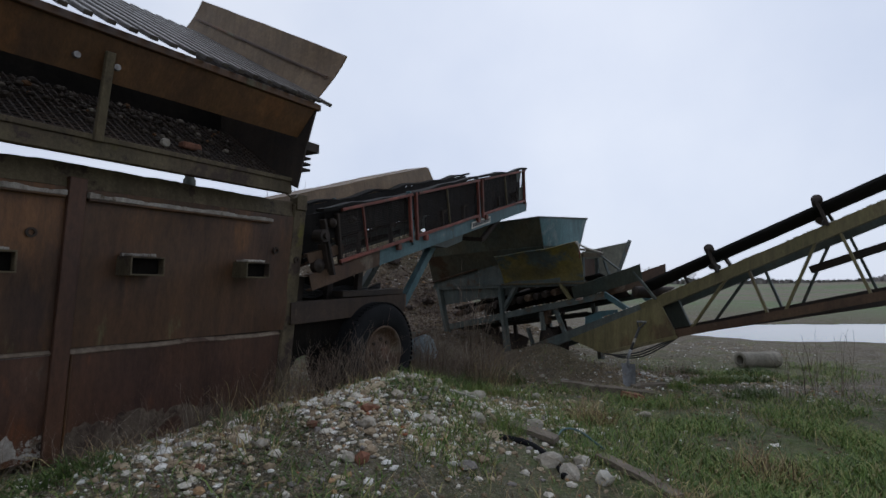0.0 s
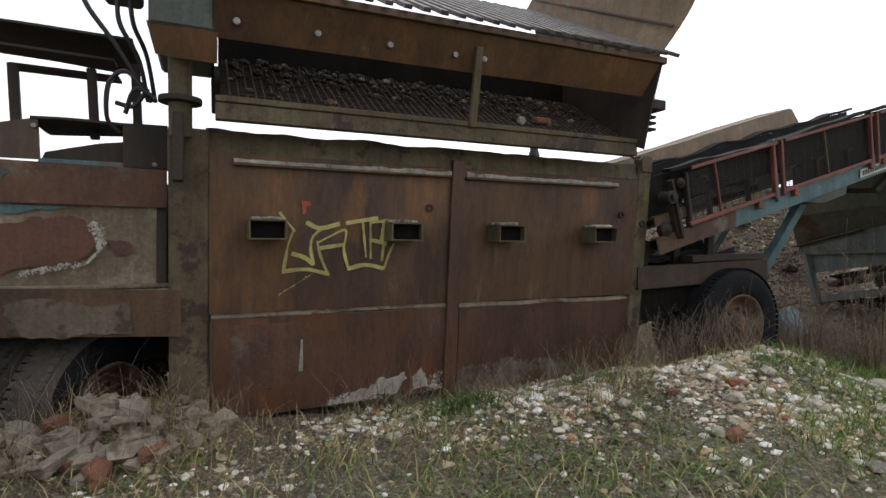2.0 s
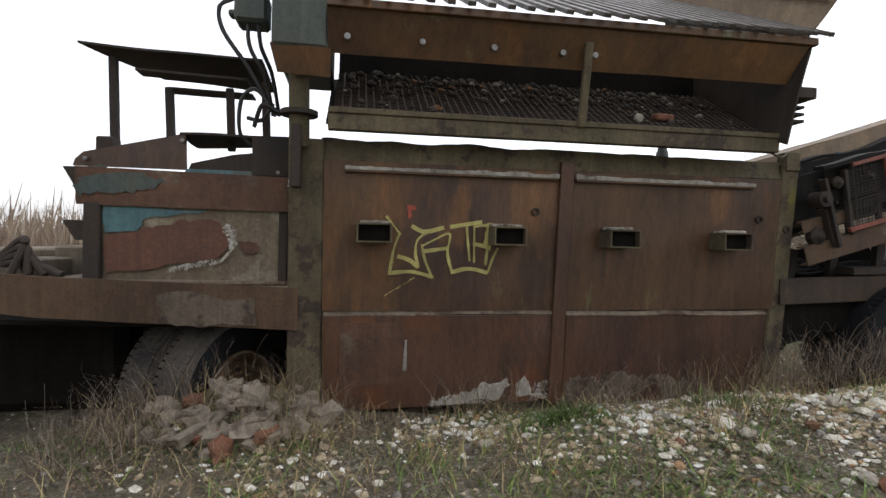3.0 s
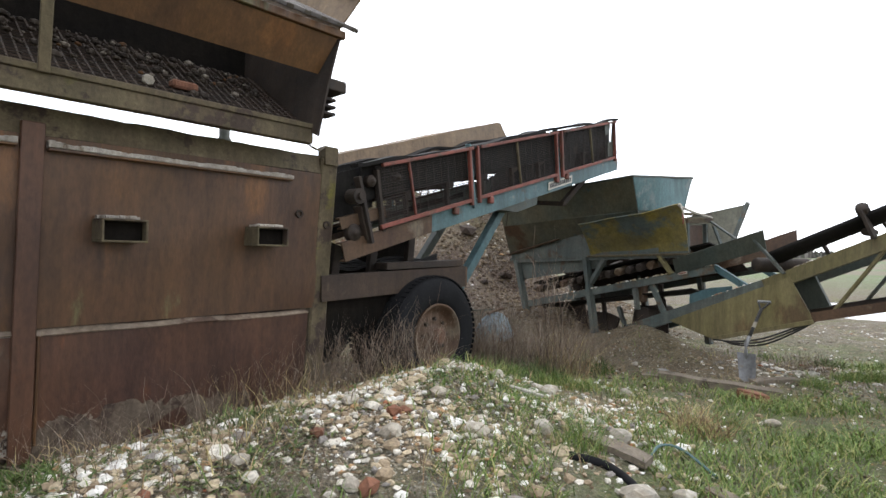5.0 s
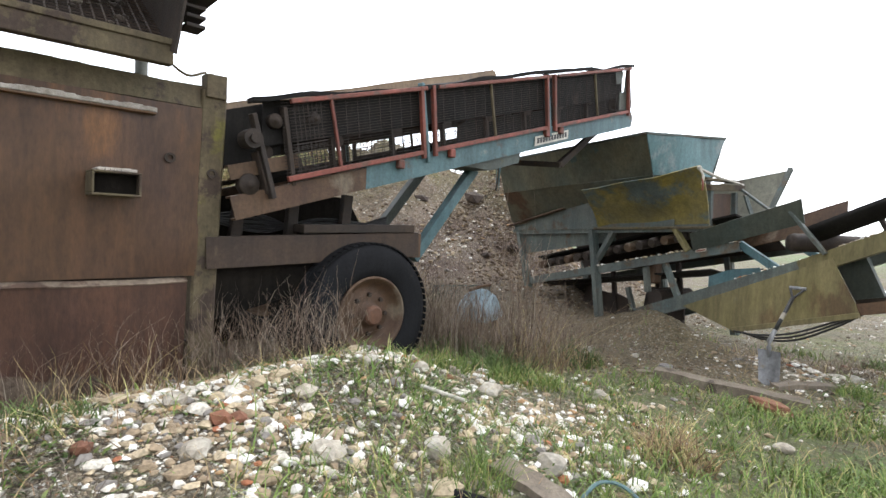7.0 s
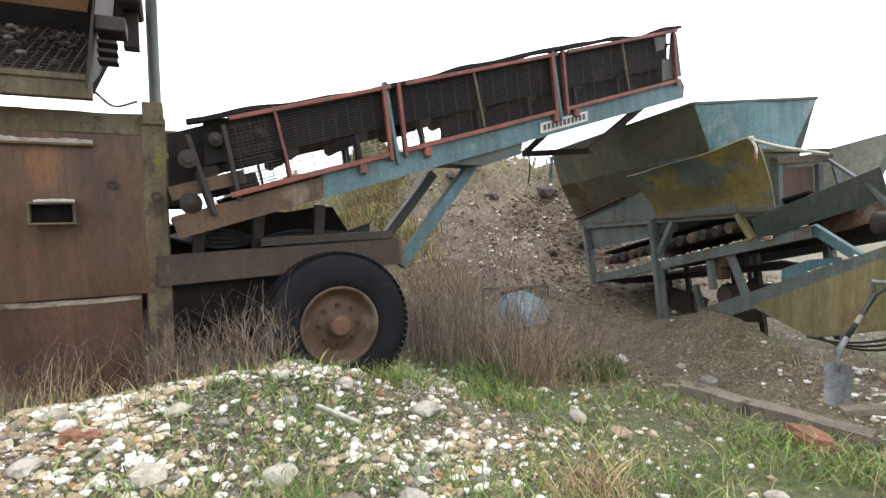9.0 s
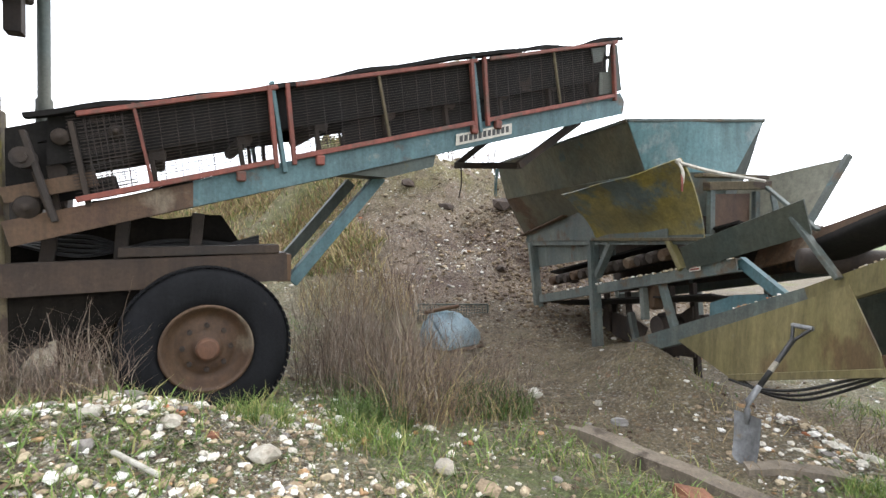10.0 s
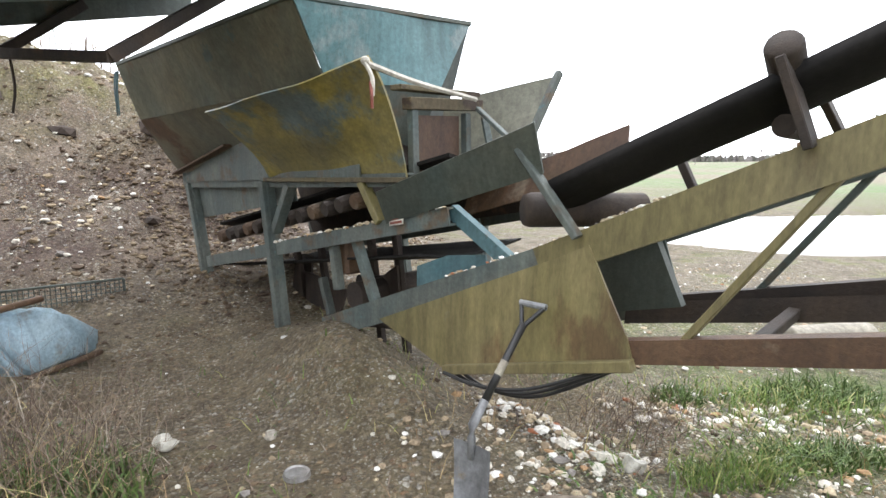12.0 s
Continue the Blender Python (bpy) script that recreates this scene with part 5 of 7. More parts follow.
box(bm, (3.36, 5.0, 3.2), (3.6, 5.5, 3.3), 0.02)
bar(bm, (3.5, 5.3, 3.2), (3.5, 5.3, 2.9), 0.12, 0.16)
part("mast_bracket", bm, RUST_DARK, plant)

# ======== feed hopper on a tilted frame ========
hop = thing("feed_hopper", "battered teal and yellow feed hopper on a steel frame", "hopper", (-5.8, 8.2, 0.05), FB)
legs = [((-7.31, 7.76, 1.25), (-6.93, 7.76, 0.0)), ((-5.81, 7.74, 1.33), (-5.59, 7.74, 0.0)), ((-7.25, 9.0, 1.25), (-6.9, 9.0, 0.0)), ((-5.75, 9.0, 1.33), (-5.5, 9.0, 0.0)), ((-4.75, 9.0, 1.38), (-4.55, 9.0, 0.1))]
for p, q in legs:
    bm = B()
    bar(bm, p, q, 0.07, 0.07, (0, 1, 0))
    bar(bm, Vector(p) + Vector((0.04, 0.03, 0)), Vector(q) + Vector((0.04, 0.03, 0)), 0.012, 0.07, (0, 1, 0))
    part("leg", bm, GREYGREEN, hop, "worn grey-green angle-iron leg")
bm = B()
bar(bm, (-6.93, 7.78, 0.35), (-6.72, 7.78, 0.0), 0.06, 0.05, (0, 1, 0))
part("leg_foot", bm, GREYGREEN, hop)
bm = B()
bar(bm, (-5.48, 7.78, 1.32), (-5.72, 7.78, 0.95), 0.06, 0.08, (0, 1, 0))
part("knee_brace", bm, GREYGREEN, hop)
# far rails repeat the near ones in a darker colour for shade
for y, m2 in ((7.76, GREYGREEN), (9.0, TEAL_DARK)):
    bm = B()
    channel(bm, (-7.0, y, 0.53), (-3.86, y, 1.225), 0.1, 0.06)
    part("side_rail", bm, m2, hop, "worn teal frame rail with grit")
    bm = B()
    channel(bm, (-7.45, y, 1.25), (-4.2, y, 1.405), 0.08, 0.06)
    part("top_rail", bm, m2, hop)
    bm = B()
    channel(bm, (-3.9, y + 0.05, 1.25), (-3.46, y + 0.08, 0.98), 0.075, 0.05)
    part("rail_end", bm, TEAL, hop)
bm = B()
bar(bm, (-4.6, 7.76, 1.38), (-4.42, 7.76, 1.14), 0.05, 0.07, (0, 1, 0))
part("knee_brace", bm, OLIVE, hop)
for x0, z0, x1, z1 in ((-4.75, 1.0, -4.52, 0.55), (-5.0, 0.92, -4.95, 0.62)):
    bm = B()
    bar(bm, (x0, 7.82, z0), (x1, 7.82, z1), 0.06, 0.06, (0, 1, 0))
    part("strut", bm, GREYGREEN, hop)
bm = B()
plate(bm, [(-4.32, 7.738, 1.13), (-4.2, 7.738, 1.155), (-4.2, 7.738, 1.21), (-4.32, 7.738, 1.185)], 0.004)
part("warning_sticker", bm, SIGN, hop, "faded white and red sticker")
bm = B()
plate(bm, [(-4.31, 7.735, 1.14), (-4.21, 7.735, 1.16), (-4.21, 7.735, 1.175), (-4.31, 7.735, 1.155)], 0.003)
plate(bm, [(-4.31, 7.735, 1.165), (-4.24, 7.735, 1.18), (-4.24, 7.735, 1.19), (-4.31, 7.735, 1.175)], 0.003)
part("sticker_bars", bm, RED, hop)
# belt feeder under the hopper: idlers, belt, grit
for i in range(15):
    x = -6.85 + i * 0.172
    z = 0.545 + 0.222 * (x + 7.0) + 0.2
    bm = B()
    lathe(bm, [(0.0001, 0.0), (0.05, 0.0), (0.058, 0.02), (0.058, 0.3), (0.045, 0.31), (0.045, 0.8), (0.058, 0.81), (0.058, 1.1), (0.0001, 1.1)], Matrix.Translation((x, 7.83, z)) @ pose(0, 0, 0, 14 if i % 2 else 10), 10)
    part("idler", bm, RUST_DARK if i % 3 else BEAM_RUST, hop, "dirty idler roller")
part("feeder_belt", trough(B(), (-7.0, 0.545 + 0.33), (-4.0, 0.545 + 0.666 + 0.33), 7.9, 8.95, 0.06, 6, 0.02, 10), BLACK, hop, "black feeder belt")
part("return_belt", trough(B(), (-6.9, 0.5), (-4.2, 0.95), 7.86, 8.9, 0.05, 4, 0.015, 10), BLACK, hop)
bm = B()
for i in range(80):
    x = -6.3 + 2.4 * random.random()
    z = 0.545 + 0.222 * (x + 7.0) + 0.03
    r = 0.008 + 0.014 * random.random()
    bmesh.ops.create_icosphere(bm, subdivisions=1, radius=r, matrix=Matrix.Translation((x, 7.745 + 0.05 * random.random(), z + r * 0.4)) @ Matrix.Diagonal((1.3, 1, 0.7, 1)))
tagged(part("grit", bm, STONES, hop), kind="stuff")
part("skirt_plate", sheet(B(), (-7.2, 7.84, 0.93), (-5.5, 7.84, 1.2), (-5.5, 7.82, 1.33), (-7.3, 7.82, 1.24), 12, 3, 0.012, 0.012), GREYGREEN, hop)
# added dark panel blocks the bright view under the hopper
part("far_panel", sheet(B(), (-7.0, 8.97, 0.6), (-4.0, 8.97, 1.2), (-4.2, 8.95, 1.45), (-7.4, 8.95, 1.3), 12, 3, 0.012, 0.015), RUST_DARK, hop)
for xx in (-6.3, -5.9, -5.2, -4.9):
    bm = B()
    bar(bm, (xx, 8.3, 0.55 + 0.2 * (xx + 7)), (xx + 0.08, 8.35, 0.05), 0.06, 0.05, (0, 1, 0))
    part("under_strut", bm, RUST_DARK, hop)
bm = B()
rod(bm, (-4.95, 7.95, 0.55), (-4.95, 8.6, 0.55), 0.1, 16)
part("drive_drum", bm, RUST_DARK, hop)
bm = B()
box(bm, (-5.02, 7.85, 0.72), (-4.9, 8.0, 0.98), 0.02)
part("motor_box", bm, BEAM_RUST, hop)
# added dark sheets standing in for the shade under the hopper
for q in ([(-6.5, 8.35, 0.18), (-5.7, 8.35, 0.12), (-5.6, 8.35, 0.42), (-6.4, 8.35, 0.5)], [(-5.3, 8.2, 0.2), (-4.7, 8.2, 0.3), (-4.75, 8.2, 0.72), (-5.25, 8.2, 0.6)], [(-6.9, 8.6, 0.25), (-6.55, 8.6, 0.25), (-6.5, 8.6, 0.55), (-6.9, 8.6, 0.5)]):
    part("under_plate", sheet(B(), *q, 6, 4, 0.02, 0.04, 0, 81, 0.3), RUST_DARK, hop)
bm = B()
bar(bm, (-5.35, 7.95, 0.62), (-5.15, 7.95, 0.12), 0.05, 0.06, (0, 1, 0))
part("under_strut", bm, GREYGREEN, hop)
bm = B()
bar(bm, (-5.2, 7.9, 0.35), (-4.7, 7.9, 0.22), 0.05, 0.1, (0, 1, 0))
part("under_strut", bm, RUST_DARK, hop)
# hopper walls
cL, cTi, cTR, cFL = (-7.14, 7.17, 2.265), (-4.80, 7.42, 2.43), (-4.82, 8.98, 2.56), (-7.2, 8.95, 2.42)
nL, nR = (-7.18, 7.33, 1.825), (-4.9, 7.71, 2.0)
bL, bR = (-7.42, 7.73, 1.35), (-4.92, 7.9, 1.72)
# near wall darker than the end wall: shade of its down-turned face
part("near_wall", sheet(B(), nL, nR, cTi, cL, 24, 8, 0.012, 0.02, 0, 41, 0.06), HOPPER, hop, "dirty teal hopper wall, darkened for shade")
part("near_wall", sheet(B(), bL, bR, nR, nL, 24, 8, 0.012, 0.02, 0, 42), HOPPER, hop, "rust-stained lower hopper wall")
part("right_wall", sheet(B(), nR, (-4.76, 8.6, 2.04), cTR, cTi, 14, 8, 0.012, 0.02, 0, 43), BLUE, hop, "bright teal hopper end wall")
part("right_wall", sheet(B(), bR, (-4.9, 8.5, 1.6), (-4.76, 8.6, 2.04), nR, 12, 6, 0.012, 0.02, 0, 44), TEAL_DARK, hop)
part("left_wall", sheet(B(), bL, (-7.4, 8.7, 1.35), cFL, cL, 12, 8, 0.012, 0.02, 0, 45), TEAL_DARK, hop)
part("far_wall", sheet(B(), (-7.4, 8.7, 1.35), (-4.98, 8.7, 1.42), cTR, cFL, 14, 8, 0.012, 0.02, 0, 46), TEAL_DARK, hop)
for a, b in ((cL, cTi), (cTi, cTR)):
    bm = B()
    bar(bm, a, b, 0.035, 0.03)
    part("rim", bm, TEAL_DARK, hop)
bm = B()
plate(bm, [(-4.92, 8.08, 2.1), (-4.86, 8.25, 2.34), (-4.89, 8.42, 2.1)], 0.012, (0, 0.7, 0.7))
part("gusset", bm, BLUE, hop)
part("skirt_gusset", plate(B(), [(-7.4, 7.735, 1.27), (-4.6, 7.735, 1.4), (-4.6, 7.735, 1.75), (-5.8, 7.735, 1.7), (-6.38, 7.735, 1.585), (-7.4, 7.735, 1.355)], 0.012), GREYGREEN, hop, "pale worn grey-green skirt plate")
part("wall_flange", bar(B(), (-7.46, 7.7, 1.345), (-6.3, 7.7, 1.61), 0.09, 0.02), BEAM_RUST, hop, "rusty bent flange")
# flared wings of the boot
part("yellow_wing", sheet(B(), (-5.72, 7.75, 1.36), (-4.2, 7.77, 1.42), (-4.13, 7.42, 2.0), (-5.5, 7.18, 1.79), 26, 10, 0.014, 0.045, -0.05, 47), YELLOW, hop, "yellowed buckled side sheet with rust")
bm = B()
bar(bm, (-5.75, 7.73, 1.35), (-4.05, 7.76, 1.41), 0.06, 0.03)
part("wing_angle", bm, MOSSY, hop)
part("far_wing", sheet(B(), (-4.9, 8.55, 1.5), (-4.15, 8.75, 1.55), (-4.10, 9.14, 2.13), (-4.75, 8.68, 1.94), 14, 8, 0.012, 0.03, -0.02, 48), DULL, hop, "dull grey-olive wing sheet")
bm = B()
bar(bm, (-4.14, 8.78, 1.55), (-4.09, 9.13, 2.15), 0.05, 0.05)
part("wing_edge", bm, GREYGREEN, hop)
# gate between the wings
part("gate_plate", sheet(B(), (-4.3, 7.95, 1.42), (-4.3, 8.32, 1.44), (-4.32, 8.32, 1.8), (-4.32, 7.95, 1.78), 8, 8, 0.012, 0.01), BEAM_RUST, hop, "rusty gate plate")
bm = B()
bar(bm, (-4.3, 7.85, 1.84), (-4.3, 8.5, 1.88), 0.08, 0.07)
bar(bm, (-4.34, 7.8, 1.93), (-4.34, 8.5, 1.95), 0.1, 0.03)
part("gate_beam", bm, MOSSY, hop)
for y in (7.9, 8.37):
    bm = B()
    bar(bm, (-4.28, y, 1.4), (-4.3, y, 1.82), 0.05, 0.05, (0, 1, 0))
    part("gate_guide", bm, GREYGREEN, hop)
part("back_plate", sheet(B(), (-4.95, 7.9, 1.42), (-4.95, 8.6, 1.42), (-4.95, 8.6, 1.95), (-4.95, 7.9, 1.95), 4, 4, 0.012, 0.01), RUST_DARK, hop)
for p, q in (((-4.05, 8.38, 1.45), (-4.25, 8.5, 1.8)), ((-3.75, 8.4, 1.5), (-4.3, 8.45, 1.88))):
    bm = B()
    bar(bm, p, q, 0.045, 0.025)
    part("stay", bm, GREYGREEN, hop)
bm = B()
tube(bm, curve_pts([(-4.13, 7.42, 1.99), (-4.16, 7.8, 1.94), (-4.2, 8.35, 1.90)], 10), 0.016, 6)
tube(bm, curve_pts([(-4.13, 7.41, 2.0), (-4.09, 7.43, 1.92), (-4.1, 7.44, 1.83)], 6), 0.012, 6)
bmesh.ops.create_icosphere(bm, subdivisions=2, radius=0.024, matrix=Matrix.Translation((-4.13, 7.42, 2.0)))
part("tied_strap", bm, STRAP, hop, "off-white knotted strap")
bm = B()
tube(bm, curve_pts([(-4.1, 7.43, 1.9), (-4.08, 7.42, 1.83), (-4.09, 7.43, 1.77)], 6), 0.009, 6)
part("red_cord", bm, RED, hop)
bm = B()
for k in range(6):
    x = -7.14 + 0.02 * k
    tube(bm, curve_pts([(x, 7.14, 2.2), (x + 0.02 * math.sin(k), 7.13, 2.05), (x + 0.02 * math.cos(k * 2), 7.13, 1.9 - 0.03 * (k % 3))], 6), 0.005, 5)
part("torn_net", bm, TEAL, hop, "scrap of blue netting")

# ======== truss conveyor ========
tc = thing("truss_conveyor", "olive lattice truss conveyor with black belt", "conveyor", (-2.5, 8.2, 0.05), FB)
ch = lambda x: 0.335 + 0.408 * (x + 5.05) if x < -3.3 else 1.049 + 0.46 * (x + 3.3)
lo = lambda x: 0.752 + 0.268 * (x + 2.79)
# far truss side coloured darker than the near side for shade
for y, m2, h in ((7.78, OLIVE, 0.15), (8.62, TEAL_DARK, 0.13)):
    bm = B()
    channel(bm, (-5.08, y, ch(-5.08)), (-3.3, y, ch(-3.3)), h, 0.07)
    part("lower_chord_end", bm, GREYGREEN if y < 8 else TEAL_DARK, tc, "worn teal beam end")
    bm = B()
    channel(bm, (-3.3, y, ch(-3.3)), (1.6, y, ch(1.6)), h, 0.08)
    part("top_chord", bm, m2, tc, "olive steel channel chord")
    bm = B()
    channel(bm, (-2.95, y, lo(-2.95) + 0.06 * (y > 8)), (1.6, y, lo(1.6) + 0.06 * (y > 8)), 0.1, 0.07)
    part("bottom_chord", bm, BEAM_RUST if y < 8 else RUST_DARK, tc)
    nodes = [(-2.66, "lo"), (-2.14, "ch"), (-1.96, "ch"), (-1.72, "lo"), (-1.56, "lo"), (-1.2, "ch"), (-1.02, "ch"), (-0.72, "lo"), (-0.5, "lo"), (-0.1, "ch"), (0.1, "ch"), (0.5, "lo"), (0.7, "lo"), (1.2, "ch")]
    for (xa, ka), (xb, kb) in zip(nodes, nodes[1:]):
        if ka == kb:
            continue
        za, zb = (ch if ka == "ch" else lo)(xa), (ch if kb == "ch" else lo)(xb)
        bm = B()
        bar(bm, (xa, y + 0.04, za), (xb, y + 0.04, zb), 0.03, 0.065, (0, 1, 0))
        part("lattice_bar", bm, m2, tc)
part("packing_timber", sheet(B(), (-3.2, 8.55, 0.62), (1.5, 8.5, 1.72), (1.5, 8.52, 1.82), (-3.2, 8.57, 0.74), 30, 3, 0.05, 0.03, 0, 50), RUST_DARK, tc)
for x in (-2.4, -1.2, 0.0, 1.2):
    bm = B()
    bar(bm, (x, 7.8, lo(x)), (x, 8.62, lo(x)), 0.05, 0.05)
    part("cross_bar", bm, RUST_DARK, tc)
# side plate and tail box
bm = B()
plate(bm, [(-4.45, 7.765, 0.53), (-3.86, 7.765, 0.36), (-2.80, 7.765, 0.68), (-2.84, 7.765, 0.80), (-3.04, 7.765, 1.17), (-3.2, 7.765, 1.09)], 0.012)
sp = part("side_plate", bm, OLIVE, tc, "olive-brown steel side plate")
bm = B()
bar(bm, (-3.86, 7.75, 0.375), (-2.80, 7.75, 0.70), 0.05, 0.05)
part("flange", bm, OLIVE, sp)
# far side plate, darkened for shade like the far chords
bm = B()
plate(bm, [(-4.35, 8.55, 0.5), (-3.8, 8.55, 0.36), (-2.9, 8.55, 0.78), (-3.04, 8.55, 1.17)], 0.012)
part("side_plate", bm, TEAL_DARK, tc)
bm = B()
plate(bm, [(-4.25, 7.9, 0.72), (-3.7, 7.9, 0.92), (-3.72, 7.9, 1.02), (-4.0, 7.9, 0.98), (-4.25, 7.9, 0.88)], 0.012)
part("blue_guard", bm, TEAL, tc, "bright teal torn guard plate")
# thin dark plate standing in for the shade in the tail opening
bm = B()
plate(bm, [(-3.4, 8.3, 1.0), (-2.99, 8.3, 1.2), (-2.82, 8.3, 0.84), (-3.25, 8.3, 0.72)], 0.06)
part("tail_box", bm, TEAL_DARK, tc, "thin dark green plate standing in for the dark tail opening")
bm = B()
rod(bm, (-3.45, 8.2, 1.02), (-2.97, 8.2, 1.23), 0.05, 14)
part("box_roll", bm, TEAL_DARK, tc)
# trough at the foot of the belt
part("trough_wall", sheet(B(), (-4.35, 7.74, 1.14), (-3.26, 7.73, 1.47), (-3.27, 7.66, 1.69), (-4.35, 7.66, 1.33), 14, 5, 0.012, 0.012, 0, 51), TEAL_DARK, tc, "dark teal trough side")
part("trough_wall", sheet(B(), (-4.35, 8.42, 1.14), (-3.2, 8.42, 1.48), (-3.24, 8.5, 1.72), (-4.35, 8.5, 1.33), 14, 5, 0.012, 0.012, 0, 52), BEAM_RUST, tc, "rusty trough side")
bm = B()
bar(bm, (-3.38, 7.7, 1.58), (-3.08, 7.74, 1.2), 0.03, 0.06, (0, 1, 0))
part("trough_post", bm, GREYGREEN, tc)
bm = B()
bar(bm, (-3.0, 8.5, 1.62), (-2.85, 8.55, 1.3), 0.04, 0.05, (0, 1, 0))
part("trough_post", bm, RUST_DARK, tc)
bm = B()
lathe(bm, [(0.0001, 0), (0.075, 0), (0.085, 0.03), (0.085, 0.62), (0.0001, 0.64)], Matrix.Translation((-3.42, 7.82, 1.29)) @ pose(0, 0, 0, 0, 0, -35), 16)
part("tail_roller", bm, RUST_DARK, tc, "dirty tail roller", True)
# troughed belt on carrying brackets
bt = lambda x: 1.57 + 0.455 * (x + 2.85)
part("belt", trough(B(), (-3.25, bt(-3.25)), (1.6, bt(1.6)), 7.74, 8.16, 0.09, 10, 0.045, 16), BLACK, tc, "black troughed rubber belt", True)
for x in (-2.38, -1.2, 0.0, 1.2):
    z = bt(x)
    bm = B()
    bar(bm, (x + 0.1, 7.76, ch(x + 0.1) + 0.06), (x, 7.72, z + 0.08), 0.03, 0.13, (0, 1, 0))
    br = part("roller_bracket", bm, RUST_DARK, tc, "brown roller bracket")
    bm = B()
    bar(bm, (x + 0.1, 8.58, ch(x + 0.1) + 0.06), (x, 8.3, z + 0.05), 0.03, 0.1, (0, 1, 0))
    part("far_arm", bm, RUST_DARK, br)
    bm = B()
    lathe(bm, [(0.0001, 0), (0.05, 0.0), (0.058, 0.015), (0.058, 0.22), (0.0001, 0.23)], Matrix.Translation((x, 7.7, z + 0.12)) @ pose(0, 0, 0, -35), 18)
    part("wing_roller", bm, RUST_DARK, br, "", True)
    bm = B()
    rod(bm, (x, 7.84, z - 0.13), (x, 8.1, z - 0.13), 0.04, 12)
    part("carry_roller", bm, RUST_DARK, br)
bm = B()
for i in range(1500):
    x = -3.9 + 3.4 * random.random() ** 1.2
    if noise.noise(Vector((x * 3.3, 4, 1))) < random.random() * 0.5 - 0.05:
        continue
    r = 0.003 + 0.011 * random.random() ** 2
    bmesh.ops.create_icosphere(bm, subdivisions=1, radius=r, matrix=Matrix.Translation((x, 7.775 + 0.07 * random.random(), ch(x) + 0.083 + r * 0.4)) @ Matrix.Diagonal((1.3, 1, 0.7, 1)))
tagged(part("spilt_gravel", bm, STONES, tc, "spilt gravel"), kind="stuff")
bm = B()
bar(bm, (-1.35, 8.2, 1.62), (-0.4, 8.2, 1.98), 0.09, 0.09)
rod(bm, (-0.4, 8.2, 1.98), (0.5, 8.2, 2.3), 0.03, 10)
part("lift_ram", bm, RUST_DARK, tc, "dark hydraulic ram")
for k in range(3):
    bm = B()
    s = 0.05 * k
    tube(bm, curve_pts([(-3.84, 7.72 + s, 0.37), (-3.6, 7.7 + s, 0.38 - 0.024 * k), (-3.3, 7.7 + s, 0.45 - 0.034 * k), (-3.0, 7.76 + s, 0.6 - 0.02 * k), (-2.8, 7.82 + s, 0.72)], 10), 0.01, 6)
    part("hose", bm, HOSE, tc, "black hydraulic hose")

# ======== loose things ========
H = lambda x, y: float(height(x, y))


def spade():
    top, neck, tip = Vector((3.785, 7.45, 0.875)), Vector((3.48, 7.23, 0.41)), Vector((3.455, 7.13, 0.03))
    t = thing("spade", "steel digging spade with black shaft leaning by the conveyor", "spade", (3.455, 7.13, 0.03))
    d = (top - neck).normalized()
    side = Vector((0.72, -0.69, 0)).normalized()
    bm = B()
    rows = []
    down = (tip - neck).normalized()
    nrm = side.cross(down).normalized()
    for j in range(9):
        s = j / 8
        w = 0.093 - 0.012 * s - (0.02 if j == 8 else 0)
        row = []
        for i in range(9):
            a = i / 8 * 2 - 1
            sag = 0.018 * (1 - a * a) + 0.01 * math.sin(s * 3)
            endcurve = -0.02 * (a * a) if j == 8 else 0
            row.append(neck + down * (0.08 + 0.31 * s + endcurve) + side * (a * w) + nrm * sag)
        rows.append(row)
    for off, flip in ((0.0, False), (0.004, True)):
        vs = [[bm.verts.new(p + nrm * off) for p in r] for r in rows]
        for j in range(8):
            for i in range(8):
                q = (vs[j][i], vs[j][i + 1], vs[j + 1][i + 1], vs[j + 1][i])
                bm.faces.new(q[::-1] if flip else q)
    part("blade", bm, STEEL, t, "worn grey steel blade", True)
    bm = B()
    tube(bm, [neck + down * 0.14, neck + down * 0.05, neck, neck + d * 0.12], [0.012, 0.02, 0.021, 0.019], 12)
    part("socket", bm, STEEL, t, "", True)
    bm = B()
    tube(bm, [neck + d * 0.12, neck + d * 0.3, top - d * 0.1], [0.018, 0.017, 0.018], 12)
    part("shaft", bm, HOSE, t, "black shaft", True)
    bm = B()
    tube(bm, [neck + d * 0.24, neck + d * 0.31], 0.0185, 12)
    part("shaft_label", bm, CONCRETE, t, "worn pale label band")
    bm = B()
    tube(bm, curve_pts([top - d * 0.12, top - d * 0.06 - side * 0.03, top - side * 0.062], 6), 0.011, 8)
    tube(bm, curve_pts([top - d * 0.12, top - d * 0.06 + side * 0.03, top + side * 0.062], 6), 0.011, 8)
    yoke = part("yoke", bm, HOSE, t, "", True)
    bm = B()
    tube(bm, [top - side * 0.066, top + side * 0.066], 0.016, 10)
    part("grip", bm, STEEL, yoke, "grey grip")


spade()


